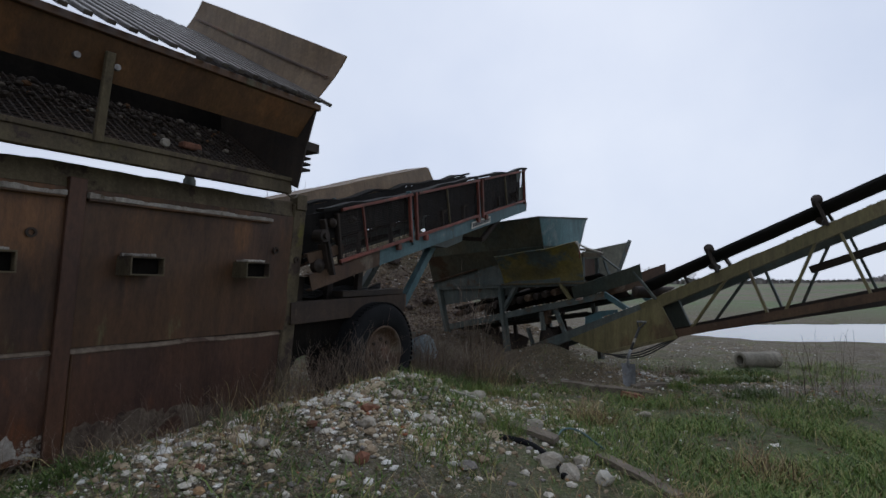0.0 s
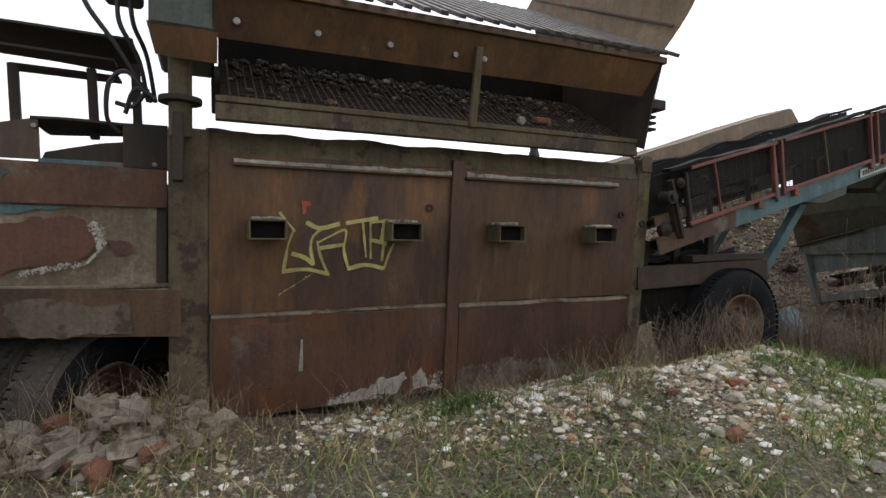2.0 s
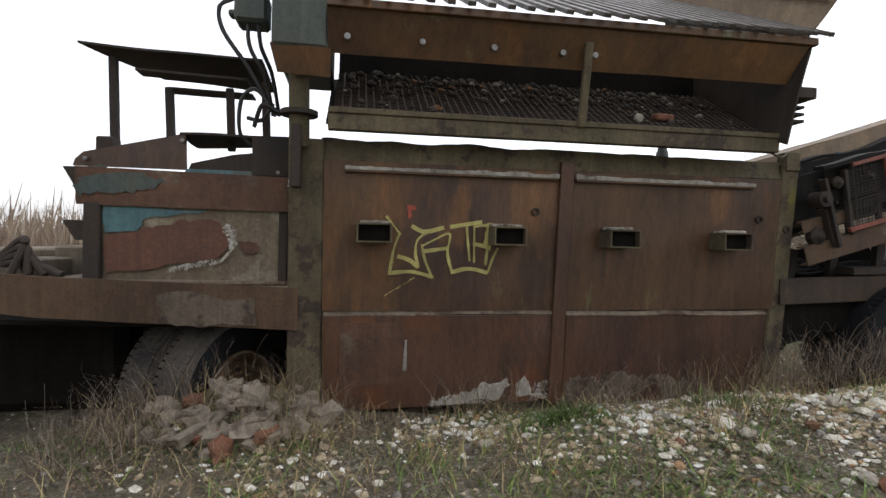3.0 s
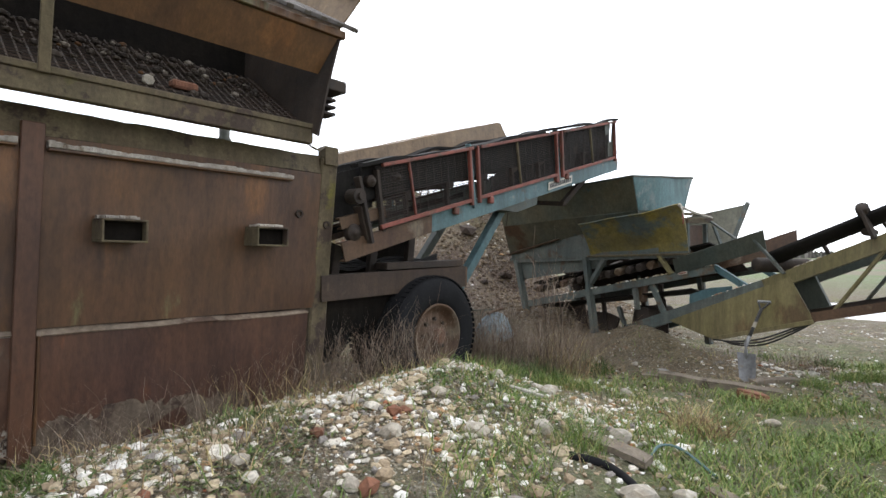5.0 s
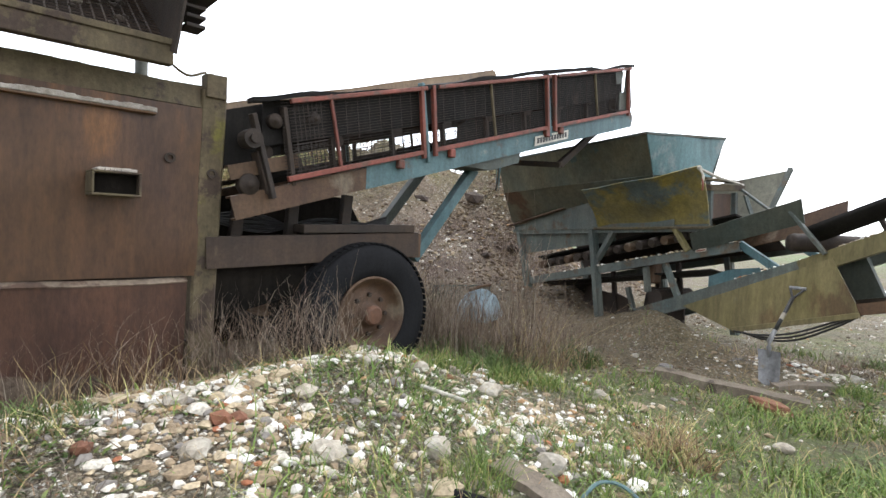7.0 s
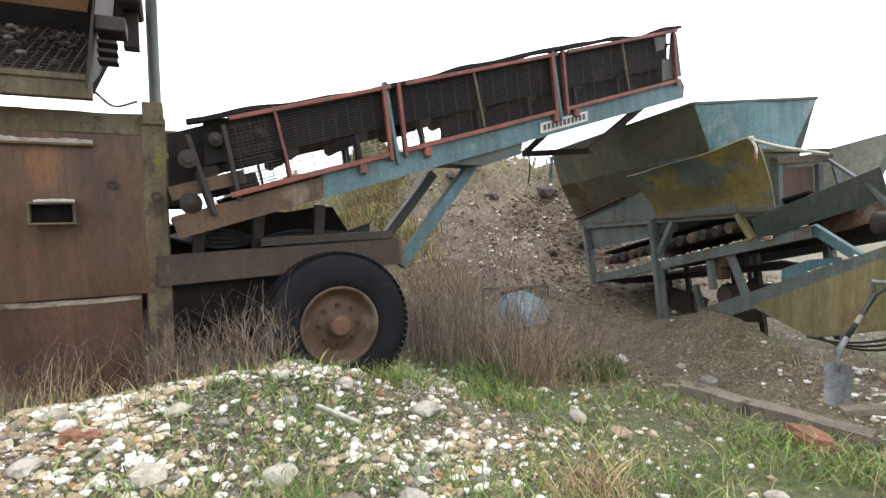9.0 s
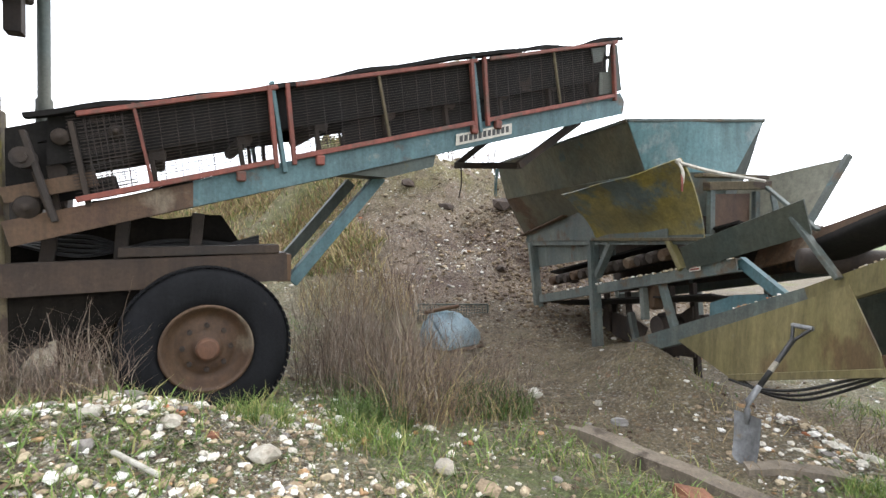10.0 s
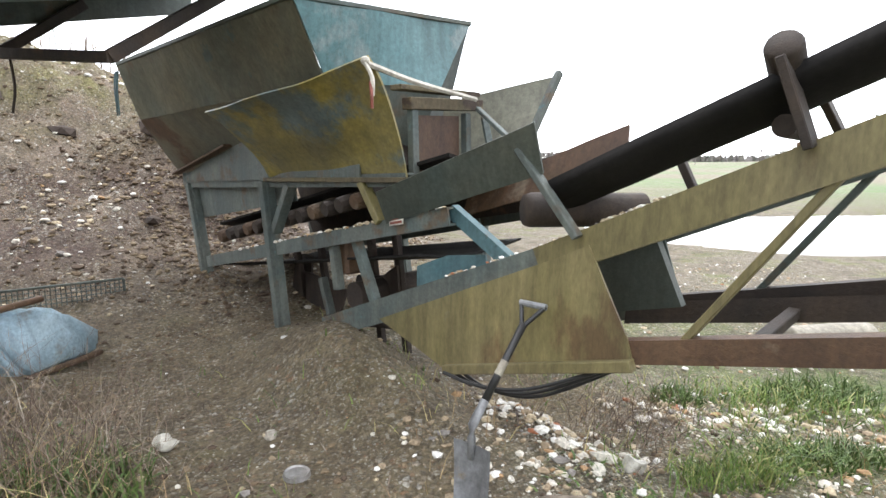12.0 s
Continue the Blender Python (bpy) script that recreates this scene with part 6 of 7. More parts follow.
def timber(name, label, p, q, w, h, bend=0.0, seed=0):
    """A weathered plank lying on the ground from p to q."""
    bm = B()
    p, q = Vector(p), Vector(q)
    d = (q - p).normalized()
    s = Vector((-d.y, d.x, 0))
    prev = None
    n = 14
    for k in range(n + 1):
        f = k / n
        c = p.lerp(q, f)
        c = c + s * (bend * math.sin(f * 3.1)) + Vector((0, 0, 0.012 * noise.noise(Vector((f * 4, seed, 0)))))
        ww = w * (1 + 0.12 * noise.noise(Vector((f * 6, seed, 5))))
        ring = [bm.verts.new(c + s * a * ww / 2 + Vector((0, 0, b * h))) for a, b in ((-1, -0.3), (-0.95, 0.9), (0.95, 1.0), (1, -0.3))]
        if prev:
            for i in range(4):
                bm.faces.new((prev[i], prev[(i + 1) % 4], ring[(i + 1) % 4], ring[i]))
        else:
            bm.faces.new(ring[::-1])
        prev = ring
    bm.faces.new(prev)
    return tagged(part(name, bm, WOOD), label, "plank")


timber("timber_plank", "grey weathered timber plank lying on the mud", (2.5, 7.06, H(2.5, 7.06) - 0.01), (3.52, 6.58, H(3.52, 6.58) - 0.01), 0.13, 0.09, 0.0, 1)
timber("timber_plank", "warped weathered board lying beside the spade", (3.46, 7.03, H(3.46, 7.03)), (3.98, 7.12, H(3.98, 7.12) + 0.01), 0.12, 0.035, 0.06, 2)
timber("timber_plank", "thin split batten lying on the mud", (2.36, 7.18, H(2.36, 7.18)), (2.8, 7.12, H(2.8, 7.12)), 0.06, 0.03, 0.01, 3)
timber("timber_plank", "rotten dark plank half sunk in the grass", (1.81, 4.15, H(1.81, 4.15) + 0.02), (1.97, 3.35, H(1.97, 3.35) + 0.02), 0.09, 0.03, 0.03, 4)
timber("timber_plank", "rusty brown bark strip lying in the grass", (1.22, 4.52, H(1.22, 4.52)), (1.53, 4.3, H(1.48, 4.7)), 0.14, 0.03, 0.03, 5)
bm = B()
tube(bm, curve_pts([(x, y, H(x, y) + 0.012) for x, y in [(1.06, 4.25), (1.28, 4.21), (1.39, 3.98), (1.38, 3.66)]], 10), 0.026, 12)
tagged(part("rubber_pipe", bm, TYRE, None, "", True), "bent black rubber pipe half sunk in grass", "pipe")

# half drum of pale blue plastic, and the wire crate behind it
bm = B()
for p in ((0.70, 8.38, 0.56), (0.92, 8.73, 0.6), (1.05, 9.16, 0.27), (0.62, 9.12, 0.0), (0.42, 8.72, 0.04), (0.93, 8.5, 0.14), (1.12, 8.98, 0.14), (0.8, 8.75, 0.0), (0.56, 8.62, 0.42)):
    bm.verts.new(p)
hull = bmesh.ops.convex_hull(bm, input=bm.verts)
bmesh.ops.bevel(bm, geom=list(bm.edges), offset=0.045, segments=4, affect="EDGES")
for v in bm.verts:
    v.co += Vector((1, 1, 1)) * 0.014 * noise.noise(v.co * 6)
drum = thing("plastic_drum", "pale blue cut plastic drum lying in the mud", "drum", (0.8, 8.75, 0.0))
part("drum_body", bm, PLASTIC, drum, "", True)
for pts in ([(0.93, 8.49, 0.15), (1.05, 8.72, 0.16), (1.12, 8.97, 0.15)], [(0.70, 8.37, 0.56), (0.81, 8.55, 0.585), (0.92, 8.73, 0.6)]):
    part("rim", tube(B(), curve_pts(pts, 8), 0.022, 8), BEAM_RUST, drum, "muddy brown rim", True)
crate = thing("wire_crate", "grey-green wire mesh panel standing behind the drum", "mesh panel", (0.5, 9.6, 0.1))
bm = B()
for a, b in (((0.1, 9.45, 0.1), (0.85, 9.95, 0.1)), ((0.1, 9.45, 0.46), (0.85, 9.95, 0.46)), ((0.1, 9.45, 0.1), (0.1, 9.45, 0.46)), ((0.85, 9.95, 0.1), (0.85, 9.95, 0.46))):
    bar(bm, a, b, 0.02, 0.02)
part("frame", bm, GREYGREEN, crate)
part("net", wire_mesh(B(), (0.1, 9.45, 0.1), (0.85, 9.95, 0.1), (0.85, 9.95, 0.46), (0.1, 9.45, 0.46), 26, 10, 0.006), GREYGREEN, crate)

# concrete pipe out in the grass
bm = B()
z = H(6.4, 9.0)
m = Matrix.Translation((6.2, 8.8, z + 0.13)) @ pose(0, 0, 0, 0, 0, -82)
lathe(bm, [(0.08, 0.0), (0.13, 0.0), (0.135, 0.02), (0.135, 0.74), (0.13, 0.76), (0.08, 0.76), (0.08, 0.0)], m, 28)
tagged(part("concrete_pipe", bm, CONCRETE, None, "", True), "short pale concrete pipe lying in the grass", "pipe")

# small litter
bm = B()
lathe(bm, [(0.0001, 0.012), (0.05, 0.014), (0.06, 0.02), (0.065, 0.0)], Matrix.Translation((2.70, 7.5, H(2.7, 7.5) + 0.005)) @ pose(0, 0, 0, 90), 20)
tagged(part("tin_lid", bm, BOLT), "round pale tin lid pressed in the mud", "lid")
for x, y in ((4.31, 7.41), (1.62, 3.6), (2.0, 7.78)):
    bm = B()
    bmesh.ops.create_icosphere(bm, subdivisions=3, radius=0.06, matrix=Matrix.Translation((x, y, H(x, y) + 0.03)) @ Matrix.Diagonal((1.0, 0.7, 0.8, 1)))
    for v in bm.verts:
        v.co += Vector((1, 1, 1)) * 0.03 * noise.noise(v.co * 22)
    tagged(part("plastic_scrap", bm, SIGN), "crumpled white plastic scrap on the ground", "litter")
bm = B()
tube(bm, curve_pts([(x, y, H(x, y) + 0.02 + 0.05 * (i in (1, 2))) for i, (x, y) in enumerate([(1.57, 4.45), (1.68, 4.57), (1.8, 4.54), (1.92, 4.33)])], 10), 0.009, 6)
tagged(part("green_cable", bm, TEAL), "thin dark green cable lying in the grass", "cable")
bm = B()
rod(bm, (0.78, 4.98, H(0.78, 4.98) + 0.05), (1.02, 5.02, H(1.02, 5.02) + 0.05), 0.012, 10)
tagged(part("pale_pipe", bm, SIGN), "short pale plastic pipe on the rubble", "pipe")


RUBBLE = mat("muddy broken concrete", (0.25, 0.205, 0.155), (0.34, 0.29, 0.23), 7.0, 0.9, 0.0, 0.8, (0.12, 0.09, 0.065), 0.55, 5.0)

EARTH = mat("dark damp earth", (0.05, 0.036, 0.028), (0.085, 0.06, 0.045), 7.0, 0.95, 0.0, 0.8)


def lump(x, y, size, material, name, label, category, group, turn=0.0, squash=0.65, boxy=False, sink=0.3):
    bm = B()
    if boxy:
        box(bm, (-0.5, -0.32, -0.25), (0.5, 0.32, 0.25), 0.05)
        bmesh.ops.subdivide_edges(bm, edges=bm.edges, cuts=1)
    else:
        bmesh.ops.create_icosphere(bm, subdivisions=2 if name == "stone" else 1, radius=0.5)
    for v in bm.verts:
        v.co *= 1 + (0.45 if name != "rubble_lump" else 0.8) * noise.noise(v.co * 2.2 + Vector((x * 7, y * 5, size * 40)))
        v.co.z *= squash
    bmesh.ops.scale(bm, verts=bm.verts, vec=(size, size, size))
    ob = part(name, bm, material, None, "", False)
    ob.matrix_world = pose(x, y, H(x, y) + size * squash * (0.5 - sink), random.uniform(-14, 14), random.uniform(-14, 14), turn)
    return tagged(ob, label, category, group)


for x, y, s in ((0.14, 4.25, 0.12), (0.14, 5.36, 0.13), (0.87, 5.45, 0.11), (0.08, 4.21, 0.15), (0.3, 5.31, 0.1), (-0.26, 3.86, 0.13), (0.08, 3.5, 0.16), (3.2, 6.45, 0.24), (-0.75, 3.2, 0.09), (-2.75, 1.75, 0.16), (-0.3, 4.8, 0.09)):
    s *= 0.72 if x < 3 else 1.0
    lump(x, y, s, BRICK, "brick_piece", "broken dull orange brick piece among the rubble", "brick", "broken bricks", 118 if x > 3 else random.uniform(0, 180), 0.7, s > 0.125)
for x, y, s in ((1.43, 3.71, 0.2), (1.63, 4.03, 0.17), (1.48, 4.7, 0.2), (1.12, 5.55, 0.22), (1.0, 6.55, 0.2), (0.95, 4.5, 0.19), (0.55, 4.2, 0.18), (0.1, 4.0, 0.16), (0.85, 5.9, 0.17), (1.9, 6.1, 0.19), (2.5, 7.9, 0.1), (0.3, 4.55, 0.15), (0.7, 5.35, 0.16), (-0.2, 4.3, 0.14), (1.35, 3.9, 0.24),
                (0.0, 3.5, 0.12), (3.9, 6.4, 0.13), (4.6, 6.6, 0.14), (-0.5, 3.5, 0.12), (-1.6, 2.7, 0.12), (0.45, 5.1, 0.15), (2.9, 5.6, 0.15), (4.9, 4.6, 0.2)):
    s *= 0.75
    lump(x, y, s, STONE, "stone", "pale weathered flint stone in the rubble", "stone", "loose stones", random.uniform(0, 180))
for i in range(60):
    a, r = random.uniform(0, 6.3), random.random() ** 0.6
    u, yy = -0.38 + 0.6 * r * math.cos(a), 3.66 + 0.36 * r * math.sin(a)
    p = FA @ Vector((u, yy, 0))
    lump(p.x, p.y, random.uniform(0.07, 0.2), (RUBBLE if i % 17 else BRICK), "rubble_lump", "grey broken concrete lump heaped by the wheel", "rubble", "rubble by the wheel", random.uniform(0, 180), 0.75, i % 3 == 0, 0.15)
for x, y, s in ((0.35, 12.1, 0.42), (-0.6, 11.9, 0.3), (1.1, 11.5, 0.28), (-1.4, 12.0, 0.3), (0.7, 11.0, 0.2), (1.7, 11.3, 0.2)):
    lump(x, y, s, EARTH, "soil_lump", "dark clod of earth on the spoil heap", "soil", "clods on the heap", random.uniform(0, 180), 0.6)

# ======== loose cover: stones, grass, weeds, dead stems ========
PHI = (1 + 5 ** 0.5) / 2
ICO = np.array([(-1, PHI, 0), (1, PHI, 0), (-1, -PHI, 0), (1, -PHI, 0), (0, -1, PHI), (0, 1, PHI), (0, -1, -PHI), (0, 1, -PHI), (PHI, 0, -1), (PHI, 0, 1), (-PHI, 0, -1), (-PHI, 0, 1)]) / 1.9
ICO_F = np.array([(0, 11, 5), (0, 5, 1), (0, 1, 7), (0, 7, 10), (0, 10, 11), (1, 5, 9), (5, 11, 4), (11, 10, 2), (10, 7, 6), (7, 1, 8), (3, 9, 4), (3, 4, 2), (3, 2, 6), (3, 6, 8), (3, 8, 9), (4, 9, 5), (2, 4, 11), (6, 2, 10), (8, 6, 7), (9, 8, 1)])


def stones(name, x, y, size, material, label):
    """Many small angular stones lying on the ground."""
    n = len(x)
    z = height(x, y)
    v = ICO[None] * (1 + 0.6 * (rng.random((n, 12, 1)) - 0.5)) * (size[:, None, None] * np.stack([0.8 + 0.7 * rng.random(n), 0.7 + 0.5 * rng.random(n), 0.45 + 0.35 * rng.random(n)], -1)[:, None, :])
    a = rng.random(n) * 6.283
    c, s = np.cos(a)[:, None], np.sin(a)[:, None]
    vx, vy = v[..., 0] * c - v[..., 1] * s, v[..., 0] * s + v[..., 1] * c
    verts = np.stack([vx + x[:, None], vy + y[:, None], v[..., 2] + (z + size * 0.18)[:, None]], -1).reshape(-1, 3)
    faces = (ICO_F[None] + (np.arange(n) * 12)[:, None, None]).reshape(-1, 3)
    return raw(name, verts.tolist(), faces.tolist(), material, label, "stones", "stuff")


def scatter(n, box_, weight):
    """Random places in a box, kept by a weight of 0 to 1."""
    x = box_[0] + (box_[2] - box_[0]) * rng.random(n)
    y = box_[1] + (box_[3] - box_[1]) * rng.random(n)
    keep = rng.random(n) < weight(x, y)
    return x[keep], y[keep]


def under_plant(x, y):
    u, v = 0.63 * x + 0.777 * y, -0.777 * x + 0.63 * y
    return ((u > -1.7) & (u < 3.75) & (v > 3.78))


near = lambda x, y: np.clip(1.25 - np.hypot(x - 1.5, y - 5) / 9, 0.1, 1)
gravel_w = lambda x, y: np.clip(cover(x, y)[1] * 1.3 * np.clip(2.8 * vnoise(x * 2.6 + 5, y * 2.6) - 0.6, 0.12, 1), 0, 1) * ~under_plant(x, y)
x, y = scatter(170000, (-4.5, 0.8, 6.5, 8.5), gravel_w)
stones("flint_gravel", x, y, 0.006 + 0.026 * rng.random(len(x)) ** 2.6, STONES, "white and tan flint gravel heaped on the ground")
x, y = scatter(2600, (-4.0, 1.2, 5.5, 8.0), lambda x, y: gravel_w(x, y) * np.clip((x + 1.1) / 1.3, 0.1, 1) * np.clip((5.0 - x) / 1.5, 0.15, 1))
stones("flint_cobbles", x, y, 0.022 + 0.045 * rng.random(len(x)) ** 2.2, STONES, "larger pale flint cobbles among the gravel")
x, y = scatter(60000, (-5, 0.5, 9, 12.5), lambda x, y: (0.3 - 0.17 * cover(x, y)[2]) * np.clip(2.4 * vnoise(x * 1.3, y * 1.3 + 8) - 0.75, 0.06, 1) * ~under_plant(x, y))
stones("scattered_stones", x, y, 0.004 + 0.02 * rng.random(len(x)) ** 3, STONES, "small pale stones scattered over mud and grass")
x, y = scatter(60000, (-8, 9.5, 5, 16), lambda x, y: np.clip(heap_mask(x, y) * 3, 0, 1) * np.clip(1.9 * vnoise(x * 0.9 + 3, y * 0.9) - 0.6, 0.03, 1) * 0.26 * (1 - 0.7 * heap_green(x, y)))
stones("heap_stones", x, y, 0.007 + 0.035 * rng.random(len(x)) ** 3.5, STONES, "pale stones strewn over the spoil heap")


CLODS = island_mat("soil clods", [((0.13, 0.09, 0.053), 3), ((0.185, 0.135, 0.08), 3), ((0.085, 0.057, 0.037), 3), ((0.23, 0.175, 0.11), 1)])
x, y = scatter(60000, (-4, 0.8, 6.5, 11.5), lambda x, y: (0.18 + 0.22 * cover(x, y)[2]) * near(x, y) * np.clip(2 * vnoise(x * 2 + 90, y * 2) - 0.3, 0.1, 1) * ~under_plant(x, y))
stones("soil_clods", x, y, 0.005 + 0.016 * rng.random(len(x)) ** 2.5, CLODS, "small clods of brown soil on the mud")
x, y = scatter(60000, (-8, 9.8, 4, 14), lambda x, y: np.clip(heap_mask(x, y) * 3, 0, 1) * (1 - 0.8 * heap_green(x, y)) * np.clip(2.4 * vnoise(x * 1.1 + 8, y * 1.1) - 0.8, 0.1, 0.8))
stones("heap_clods", x, y, 0.007 + 0.03 * rng.random(len(x)) ** 3, CLODS, "clods of brown soil on the spoil heap")


def blades(name, x, y, length, width, lean, material, label, category, up=1.0, bend=0.35, base=None):
    """Tapered, bent blades or stems of two segments each."""
    n = len(x)
    z = height(x, y) - 0.01 if base is None else base
    a = rng.random(n) * 6.283
    d = np.stack([np.cos(a), np.sin(a)], -1) * (lean * (0.3 + rng.random(n)))[:, None]
    b = a + 1.57 + rng.normal(0, 0.6, n)
    w = np.stack([np.cos(b), np.sin(b)], -1) * (width * (0.6 + 0.8 * rng.random(n)))[:, None] / 2
    p0 = np.stack([x, y, z], -1)
    rise = np.sqrt(np.clip(1 - lean * lean * 0.5, 0.2, 1)) * up
    p1 = p0 + np.concatenate([d * (length * 0.5)[:, None], (length * 0.55 * rise)[:, None]], -1)
    p2 = p1 + np.concatenate([d * (length * (0.5 + bend))[:, None], (length * 0.45 * rise * (1 - bend))[:, None]], -1)
    w3 = np.concatenate([w, np.zeros((n, 1))], -1)
    verts = np.stack([p0 - w3, p0 + w3, p1 + w3 * 0.75, p1 - w3 * 0.75, p2], 1).reshape(-1, 3)
    k = (np.arange(n) * 5)[:, None]
    quads = (k + np.array([0, 1, 2, 3])[None]).tolist()
    tris = (k + np.array([3, 2, 4])[None]).tolist()
    return raw(name, verts.tolist(), quads + tris, material, label, category, "stuff")


def jitter(lo_, hi_, n):
    return lo_ + (hi_ - lo_) * rng.random(n)


grass_w = lambda x, y: (1 - 0.6 * cover(x, y)[1]) * np.clip(cover(x, y)[0] * np.clip(3.0 * vnoise(x * 1.6, y * 1.6 + 40) - 0.95, 0.015, 1), 0, 1) * ~under_plant(x, y)
x, y = scatter(330000, (-4.5, 0.8, 8, 9.0), grass_w)
blades("grass", x, y, jitter(0.03, 0.17, len(x)), np.full(len(x), 0.007), np.full(len(x), 0.75), GRASS, "short green grass in rough tufts", "grass")
front = lambda x, y: bell(x, y, -1.3, 2.9, 2.4, 0.95, 51)
x, y = scatter(60000, (-4.0, 0.8, 6, 8.5), lambda x, y: np.clip(0.25 * np.clip(3 * vnoise(x * 1.1 + 77, y * 1.1) - 1.3, 0.02, 1) + 0.8 * front(x, y) * np.clip(2.6 * vnoise(x * 1.9 + 3, y * 1.9) - 0.7, 0, 1), 0, 1) * ~under_plant(x, y))
blades("dry_grass", x, y, jitter(0.05, 0.22, len(x)), np.full(len(x), 0.005), np.full(len(x), 0.8), STRAW, "dry straw-coloured grass lying flat", "grass")
x, y = scatter(60000, (-4, 1.0, 4.5, 9), lambda x, y: np.clip(4 * vnoise(x * 1.5 + 13, y * 1.5 + 50) - 2.1 + 0.7 * front(x, y), 0, 1) * (1 - cover(x, y)[2]) * ~under_plant(x, y))
blades("low_weeds", x, y, jitter(0.03, 0.09, len(x)), np.full(len(x), 0.016), np.full(len(x), 1.0), WEED, "low green leafy weeds", "weeds", 0.8, 0.5)
x, y = scatter(60000, (-3.2, 2.0, 2.4, 6.6), lambda x, y: np.clip(3.4 * vnoise(x * 2.6 + 45, y * 2.6 + 7) - 1.75, 0, 1) * cover(x, y)[1] * ~under_plant(x, y))
blades("bank_weeds", x, y, jitter(0.015, 0.06, len(x)), np.full(len(x), 0.012), np.full(len(x), 1.0), WEED, "low moss and weeds between the gravel", "weeds", 0.8, 0.5)
x, y = scatter(90000, (-9, 10, 3, 15), lambda x, y: heap_green(x, y) * np.clip(2.6 * vnoise(x * 1.2 + 60, y * 1.2) - 0.5, 0.1, 1) * 0.8)
green = rng.random(len(x)) < 0.5 + 0.45 * vnoise(x * 0.8, y * 0.8 + 30)
blades("heap_green_grass", x[green], y[green], jitter(0.06, 0.22, int(green.sum())), np.full(int(green.sum()), 0.014), np.full(int(green.sum()), 0.8), GRASS, "green grass creeping over the spoil heap", "grass")
blades("heap_grass", x, y, jitter(0.08, 0.35, len(x)), np.full(len(x), 0.012), np.full(len(x), 0.6), STRAW, "yellow dry grass on the spoil heap", "grass")


def stalks(name, x, y, length, width, lean, material, droop=0.4, seg=5, base=None):
    """Curved dead stems, each a tapering ribbon of several segments."""
    n = len(x)
    z = height(x, y) - 0.01 if base is None else base
    a = rng.random(n) * 6.283
    lean = lean * (0.15 + 1.2 * rng.random(n))
    turn = rng.normal(0, 0.9, n)
    b = a + 1.57 + rng.normal(0, 0.8, n)
    wx, wy = np.cos(b) * width, np.sin(b) * width
    rows_ = []
    for k in range(seg + 1):
        t = k / seg
        ang = a + turn * t
        out = length * lean * t ** 1.5
        px = x + out * np.cos(ang) + 0.02 * length * np.sin(9 * t + a)
        py = y + out * np.sin(ang)
        pz = z + length * (t - droop * np.clip(lean, 0, 1.3) * t * t * 0.6)
        w = (1 - 0.75 * t) * 0.5
        rows_.append(np.stack([np.stack([px - wx * w, py - wy * w, pz], -1), np.stack([px + wx * w, py + wy * w, pz], -1)], 1))
    verts = np.stack(rows_, 1).reshape(-1, 3)
    kk = (np.arange(n) * 2 * (seg + 1))[:, None, None]
    q = np.array([(2 * i, 2 * i + 1, 2 * i + 3, 2 * i + 2) for i in range(seg)])[None]
    return raw(name, verts.tolist(), (kk + q).reshape(-1, 4).tolist(), material, "", "", "stuff")


def dead_clump(name, label, cx, cy, rx, ry, n, h0, h1, w=0.006, lean=0.35, material=None, twigs=0):
    """A clump of dead upright stems with side twigs."""
    r, a = np.sqrt(rng.random(n)), rng.random(n) * 6.283
    x, y = cx + rx * r * np.cos(a), cy + ry * r * np.sin(a)
    ln = jitter(h0, h1, n) * (1 - 0.35 * r)
    root = thing(name, label, "dead weeds", (cx, cy, H(cx, cy)), None, "dead weed clumps")
    ob = stalks("stem_mass", x, y, ln, np.full(n, w), lean, material or STRAW)
    ob.parent, ob.matrix_parent_inverse = root, root.matrix_world.inverted()
    if twigs:
        k = rng.integers(0, n, twigs)
        f = rng.random(twigs)
        ob = stalks("twig_mass", x[k] + rng.normal(0, 0.06, twigs), y[k] + rng.normal(0, 0.06, twigs), jitter(0.08, 0.34, twigs), np.full(twigs, w * 0.6), 0.9, TWIG, 0.3, 4, height(x[k], y[k]) + f * ln[k] * 0.8)
        ob.parent, ob.matrix_parent_inverse = root, root.matrix_world.inverted()
    return root


